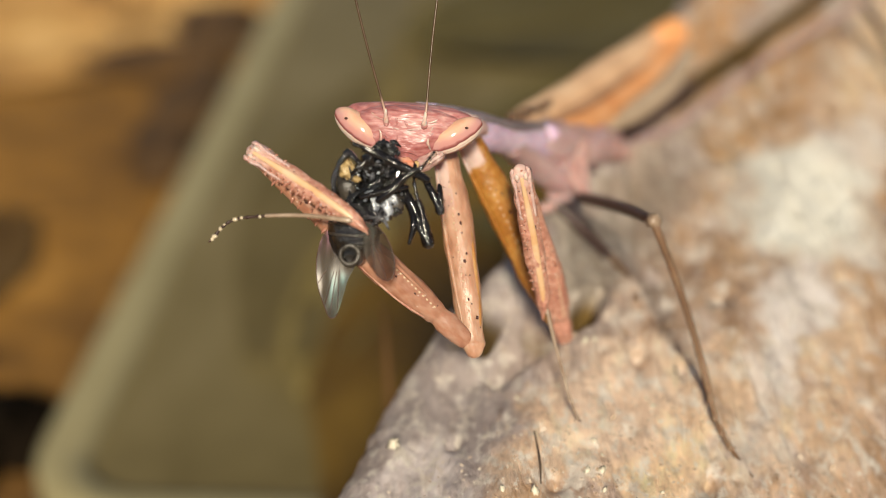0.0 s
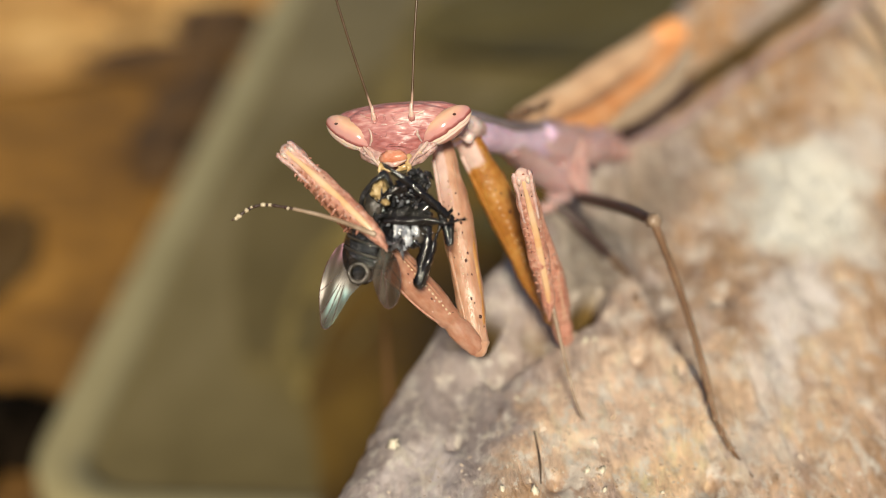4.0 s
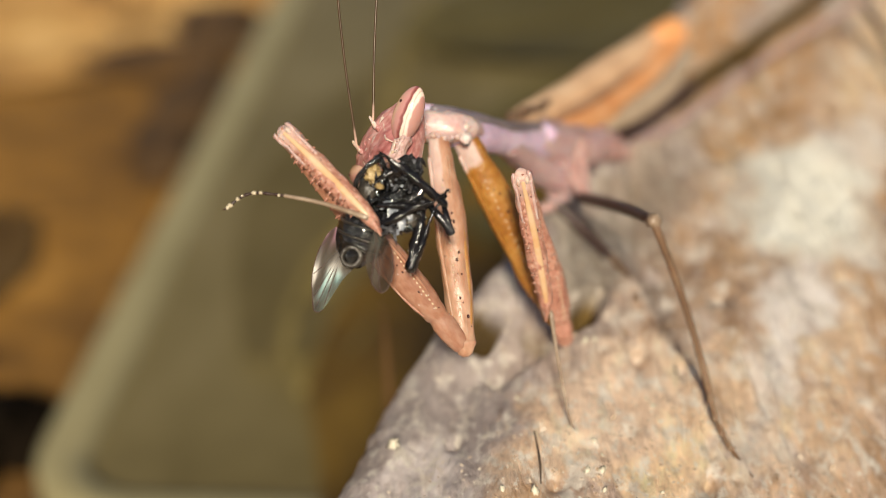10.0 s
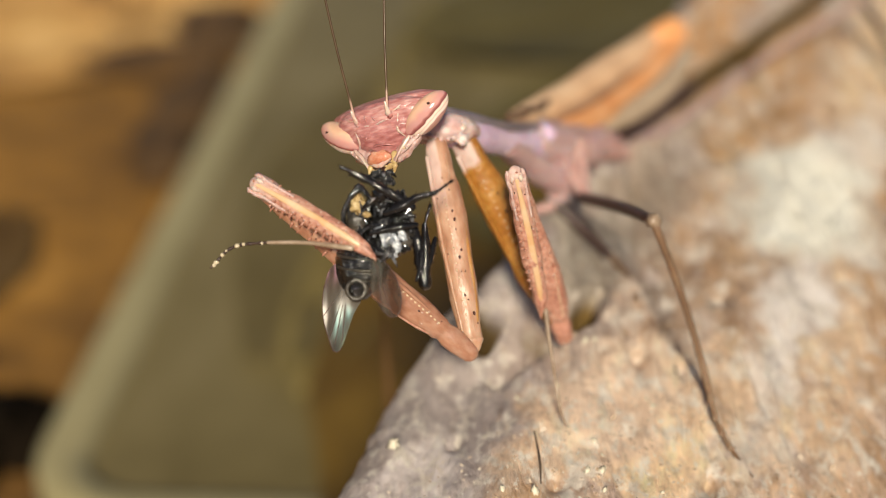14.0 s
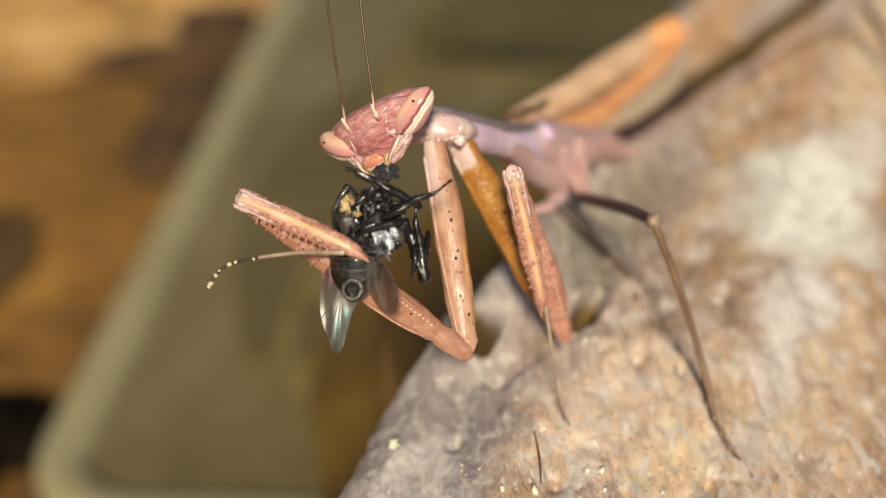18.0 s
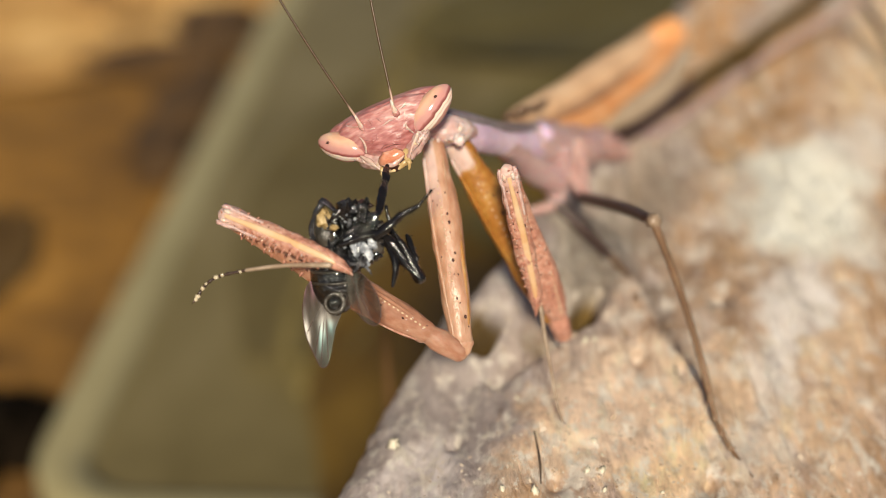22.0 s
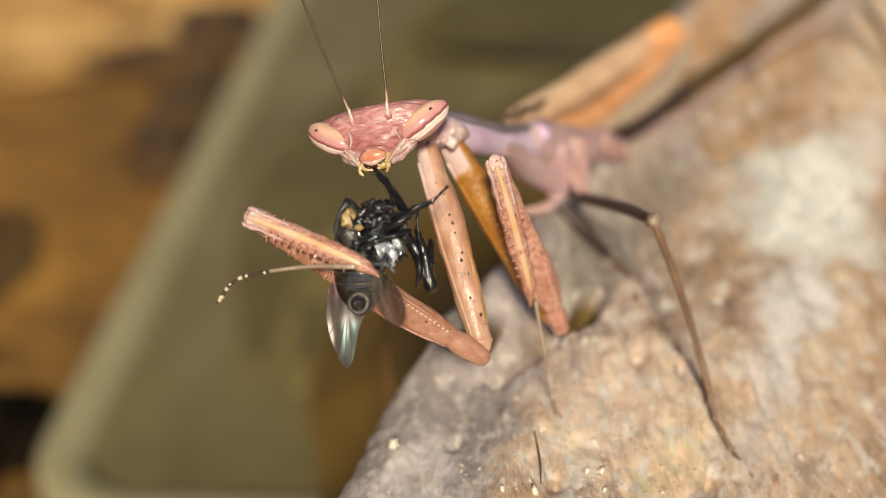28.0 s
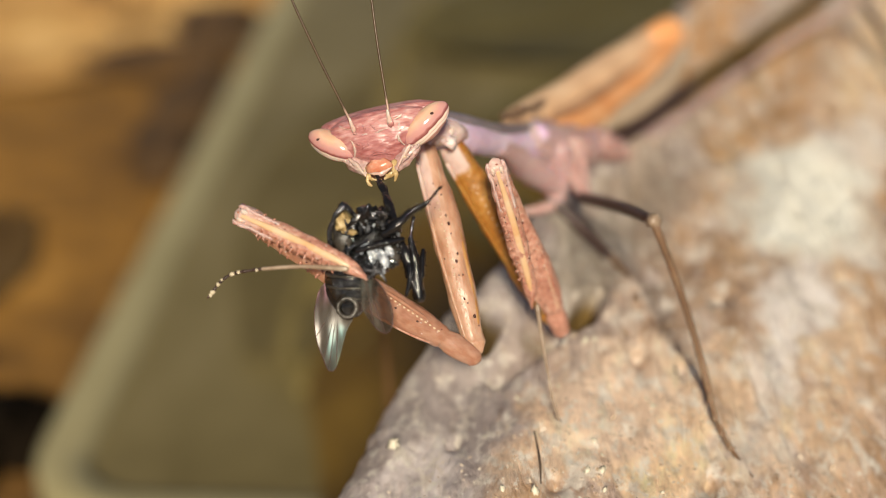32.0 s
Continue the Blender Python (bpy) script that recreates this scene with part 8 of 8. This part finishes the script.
    walk(raised_leg, [
        (0, pose(0.002401, -0.001000, 0.003594, 176.30, -24.92, -171.27)), (1, pose(0.001896, -0.001000, 0.003947, 176.00, -19.02, -167.89)),
        (6, pose(0.002192, -0.001000, 0.003616, 175.97, -24.32, -170.28)), (7, pose(0.001724, -0.001000, 0.003657, 176.03, -20.99, -169.05)),
        (9, pose(0.001863, -0.001000, 0.003985, 177.39, -19.36, -172.18)), (10.5, pose(0.002366, -0.001000, 0.003507, 176.26, -22.58, -170.34)),
        (11.5, pose(0.002183, -0.001000, 0.003536, 175.64, -25.33, -169.91)), (13, pose(0.001471, -0.001000, 0.004140, 177.22, -15.34, -169.60)),
        (14, pose(0.001344, -0.001000, 0.004015, 177.19, -25.84, -173.57)), (14.5, pose(0.001566, -0.001000, 0.004057, 175.91, -22.85, -169.57)),
        (17, pose(0.002088, -0.001000, 0.004000, 175.15, -28.51, -169.91)), (20, pose(0.002241, -0.001000, 0.003774, 175.08, -28.48, -169.77)),
        (21, pose(0.002389, 0.000000, 0.004061, -73.22, -48.14, 77.34)), (22, pose(0.002268, 0.000000, 0.004330, -73.59, -40.85, 79.09)),
        (24, pose(0.002102, 0.000000, 0.003926, -90.21, -43.64, 90.14)), (25, pose(0.002046, 0.000000, 0.003970, -90.95, -42.63, 90.64)),
        (28, pose(0.001953, 0.000000, 0.004175, -134.47, -42.79, 123.70)), (30, pose(0.002019, 0.000000, 0.004013, -101.36, -49.74, 98.72)),
        (32, pose(0.001785, 0.000000, 0.004153, -118.97, -41.46, 110.13))])
    walk(side_leg, [
        (0, pose(0.001782, -0.001000, 0.002797, 6.21, -36.86, -10.28)), (1, pose(0.002203, -0.001000, 0.003237, 3.94, -18.28, -12.39)),
        (6, pose(0.001026, -0.001000, 0.002456, 1.86, -12.78, -8.37)), (7, pose(0.001942, -0.001000, 0.003015, 7.11, -30.00, -14.00)),
        (9, pose(0.000705, -0.001000, 0.002865, 7.21, -39.10, -11.34)), (10.5, pose(0.001962, -0.001000, 0.002052, 9.62, -39.79, -14.83)),
        (11.5, pose(0.002315, -0.001000, 0.002836, 6.53, -29.78, -12.98)), (13, pose(0.001529, -0.001000, 0.003623, 3.98, -19.08, -12.01)),
        (14.5, pose(0.001862, -0.001000, 0.003663, 5.49, -25.93, -12.39)), (17, pose(0.002026, -0.001000, 0.003620, 4.44, -23.04, -11.23)),
        (20, pose(0.002469, -0.001000, 0.002924, 4.03, -24.10, -9.79)), (24, pose(0.002582, -0.001000, 0.003372, 8.28, -36.85, -13.65)),
        (25, pose(0.002439, -0.001000, 0.003501, 9.23, -38.00, -14.79)), (28, pose(0.002104, -0.001000, 0.003414, 5.52, -25.64, -12.58)),
        (30, pose(0.002500, -0.001000, 0.003569, 4.35, -19.37, -12.91)), (32, pose(0.002184, -0.001000, 0.003553, 7.31, -34.70, -12.69))])
    walk(hook_leg, [
        (0, pose(0.003182, -0.000200, 0.003185, -15.08, 62.72, -16.87)), (1, pose(0.003189, -0.000200, 0.003274, -18.63, 68.82, -19.88)),
        (2, pose(0.002897, -0.000200, 0.003323, -13.34, 53.60, -16.42)), (3, pose(0.002513, -0.000200, 0.003675, -10.21, 58.87, -11.89)),
        (6, pose(0.002852, -0.000200, 0.003131, -9.54, 46.74, -13.00)), (7, pose(0.003065, -0.000200, 0.003556, -14.26, 54.60, -17.31)),
        (9, pose(0.002175, -0.000200, 0.003519, -5.62, 37.49, -9.18)), (10, pose(0.002539, -0.000200, 0.003068, -5.63, 33.96, -10.01)),
        (11.5, pose(0.002719, 0.000200, 0.002652, -47.66, 70.15, -49.40)), (13, pose(0.002719, 0.000200, 0.002652, -66.87, 71.43, -67.96)),
        (14.5, pose(0.002719, 0.000200, 0.002652, -56.02, 68.61, -57.89)), (17, pose(0.002719, 0.000200, 0.002652, -55.67, 68.99, -57.48)),
        (18, pose(0.002719, 0.000200, 0.002652, -48.57, 65.13, -51.32)), (20, pose(0.002719, 0.000200, 0.002652, -33.44, 65.10, -36.06)),
        (22, pose(0.002719, 0.000200, 0.002652, -21.75, 49.85, -27.56)), (24, pose(0.002719, 0.000200, 0.002652, -31.70, 61.63, -35.06)),
        (25, pose(0.002719, 0.000200, 0.002652, -30.48, 59.53, -34.33)), (28, pose(0.002719, 0.000200, 0.002652, -41.92, 64.99, -44.73)),
        (30, pose(0.002719, 0.000200, 0.002652, -45.72, 67.38, -48.01)), (32, pose(0.002719, 0.000200, 0.002652, -45.30, 66.77, -47.72))])
    walk(torn_flesh, [
        (0, pose(0.001451, -0.000200, 0.004565, 0.00, -0.00, 0.00)), (1, pose(0.001289, -0.000200, 0.004646, 0.00, -0.00, 0.00)),
        (6, pose(0.001284, -0.000200, 0.004549, 0.00, -0.00, 0.00)), (7, pose(0.000982, -0.000200, 0.004434, 0.00, -0.00, 0.00)),
        (9, pose(0.000656, -0.000200, 0.004911, 0.00, -0.00, 0.00)), (10.5, pose(0.001435, -0.000200, 0.004411, 0.00, -0.00, 0.00)),
        (11.5, pose(0.001359, -0.000200, 0.004454, 0.00, -0.00, 0.00)), (13, pose(0.000672, -0.000200, 0.004838, 0.00, -0.00, 0.00)),
        (14, pose(0.000756, -0.000200, 0.004803, 0.00, -0.00, 0.00)), (14.5, pose(0.000805, -0.000200, 0.004873, 0.00, -0.00, 0.00)),
        (17, pose(0.001300, -0.000200, 0.004970, 0.00, -0.00, 0.00)), (20, pose(0.001520, -0.000200, 0.004688, 0.00, -0.00, 0.00)),
        (21, pose(0.001159, 0.000100, 0.003621, 0.00, -0.00, 0.00)), (22, pose(0.001159, 0.000100, 0.003621, 0.00, -0.00, 0.00)),
        (24, pose(0.001159, 0.000100, 0.003621, 0.00, -0.00, 0.00)), (25, pose(0.001159, 0.000100, 0.003621, 0.00, -0.00, 0.00)),
        (28, pose(0.001159, 0.000100, 0.003621, 0.00, -0.00, 0.00)), (30, pose(0.001159, 0.000100, 0.003621, 0.00, -0.00, 0.00)),
        (32, pose(0.001159, 0.000100, 0.003621, 0.00, -0.00, 0.00))])
    walk(pronotum, [
        (0, pose(0.000000, 0.000000, 0.000000, 0.00, -0.00, 0.00)), (7, pose(-0.000104, 0.000000, -0.000021, 0.00, -0.00, 0.00)),
        (13, pose(-0.000251, 0.000000, -0.000050, 0.00, -0.00, 0.00)), (17, pose(-0.000376, 0.000000, -0.000075, 0.00, -0.00, 0.00)),
        (20, pose(-0.000376, 0.000000, -0.000075, 0.00, -0.00, 0.00)), (25, pose(-0.000501, 0.000000, -0.000100, 0.00, -0.00, 0.00)),
        (28, pose(-0.000669, 0.000000, -0.000134, 0.00, -0.00, 0.00)), (32, pose(-0.000710, 0.000000, -0.000142, 0.00, -0.00, 0.00))])
    walk(prosternum, [
        (0, pose(0.000000, 0.000000, 0.000000, 0.00, -0.00, 0.00)), (7, pose(-0.000135, 0.000000, -0.000040, 0.00, -0.00, 0.00)),
        (13, pose(-0.000323, 0.000000, -0.000097, 0.00, -0.00, 0.00)), (17, pose(-0.000485, 0.000000, -0.000145, 0.00, -0.00, 0.00)),
        (20, pose(-0.000485, 0.000000, -0.000145, 0.00, -0.00, 0.00)), (25, pose(-0.000646, 0.000000, -0.000194, 0.00, -0.00, 0.00)),
        (28, pose(-0.000862, 0.000000, -0.000258, 0.00, -0.00, 0.00)), (32, pose(-0.000915, 0.000000, -0.000275, 0.00, -0.00, 0.00))])
    walk(thorax, [
        (0, pose(0.000000, 0.000000, 0.000000, 0.00, -0.00, 0.00)), (7, pose(-0.000094, 0.000000, 0.000000, 0.00, -0.00, 0.00)),
        (13, pose(-0.000157, 0.000000, 0.000000, 0.00, -0.00, 0.00)), (17, pose(-0.000251, 0.000000, 0.000000, 0.00, -0.00, 0.00)),
        (20, pose(-0.000313, 0.000000, 0.000000, 0.00, -0.00, 0.00)), (25, pose(-0.000345, 0.000000, 0.000000, 0.00, -0.00, 0.00)),
        (28, pose(-0.000501, 0.000000, 0.000000, 0.00, -0.00, 0.00)), (32, pose(-0.000564, 0.000000, 0.000000, 0.00, -0.00, 0.00))])
    walk(tegmen, [
        (0, pose(0.000000, 0.000000, 0.000000, 0.00, -0.00, 0.00)), (7, pose(-0.000065, 0.000000, 0.000000, 0.00, -0.00, 0.00)),
        (13, pose(-0.000109, 0.000000, 0.000000, 0.00, -0.00, 0.00)), (17, pose(-0.000174, 0.000000, 0.000000, 0.00, -0.00, 0.00)),
        (20, pose(-0.000217, 0.000000, 0.000000, 0.00, -0.00, 0.00)), (25, pose(-0.000239, 0.000000, 0.000000, 0.00, -0.00, 0.00)),
        (28, pose(-0.000347, 0.000000, 0.000000, 0.00, -0.00, 0.00)), (32, pose(-0.000391, 0.000000, 0.000000, 0.00, -0.00, 0.00))])
    walk(abdomen, [
        (0, pose(0.000000, 0.000000, 0.000000, 0.00, -0.00, 0.00)), (7, pose(-0.000069, 0.000000, 0.000000, 0.00, -0.00, 0.00)),
        (13, pose(-0.000115, 0.000000, 0.000000, 0.00, -0.00, 0.00)), (17, pose(-0.000184, 0.000000, 0.000000, 0.00, -0.00, 0.00)),
        (20, pose(-0.000230, 0.000000, 0.000000, 0.00, -0.00, 0.00)), (25, pose(-0.000253, 0.000000, 0.000000, 0.00, -0.00, 0.00)),
        (28, pose(-0.000368, 0.000000, 0.000000, 0.00, -0.00, 0.00)), (32, pose(-0.000414, 0.000000, 0.000000, 0.00, -0.00, 0.00))])
    walk(hind, [
        (0, pose(0.000000, 0.000000, 0.000000, 0.00, -0.00, 0.00)), (7, pose(-0.000113, 0.000000, 0.000000, 0.00, -0.00, 0.00)),
        (13, pose(-0.000188, 0.000000, 0.000000, 0.00, -0.00, 0.00)), (17, pose(-0.000301, 0.000000, 0.000000, 0.00, -0.00, 0.00)),
        (20, pose(-0.000376, 0.000000, 0.000000, 0.00, -0.00, 0.00)), (25, pose(-0.000414, 0.000000, 0.000000, 0.00, -0.00, 0.00)),
        (28, pose(-0.000602, 0.000000, 0.000000, 0.00, -0.00, 0.00)), (32, pose(-0.000677, 0.000000, 0.000000, 0.00, -0.00, 0.00))])


motions()
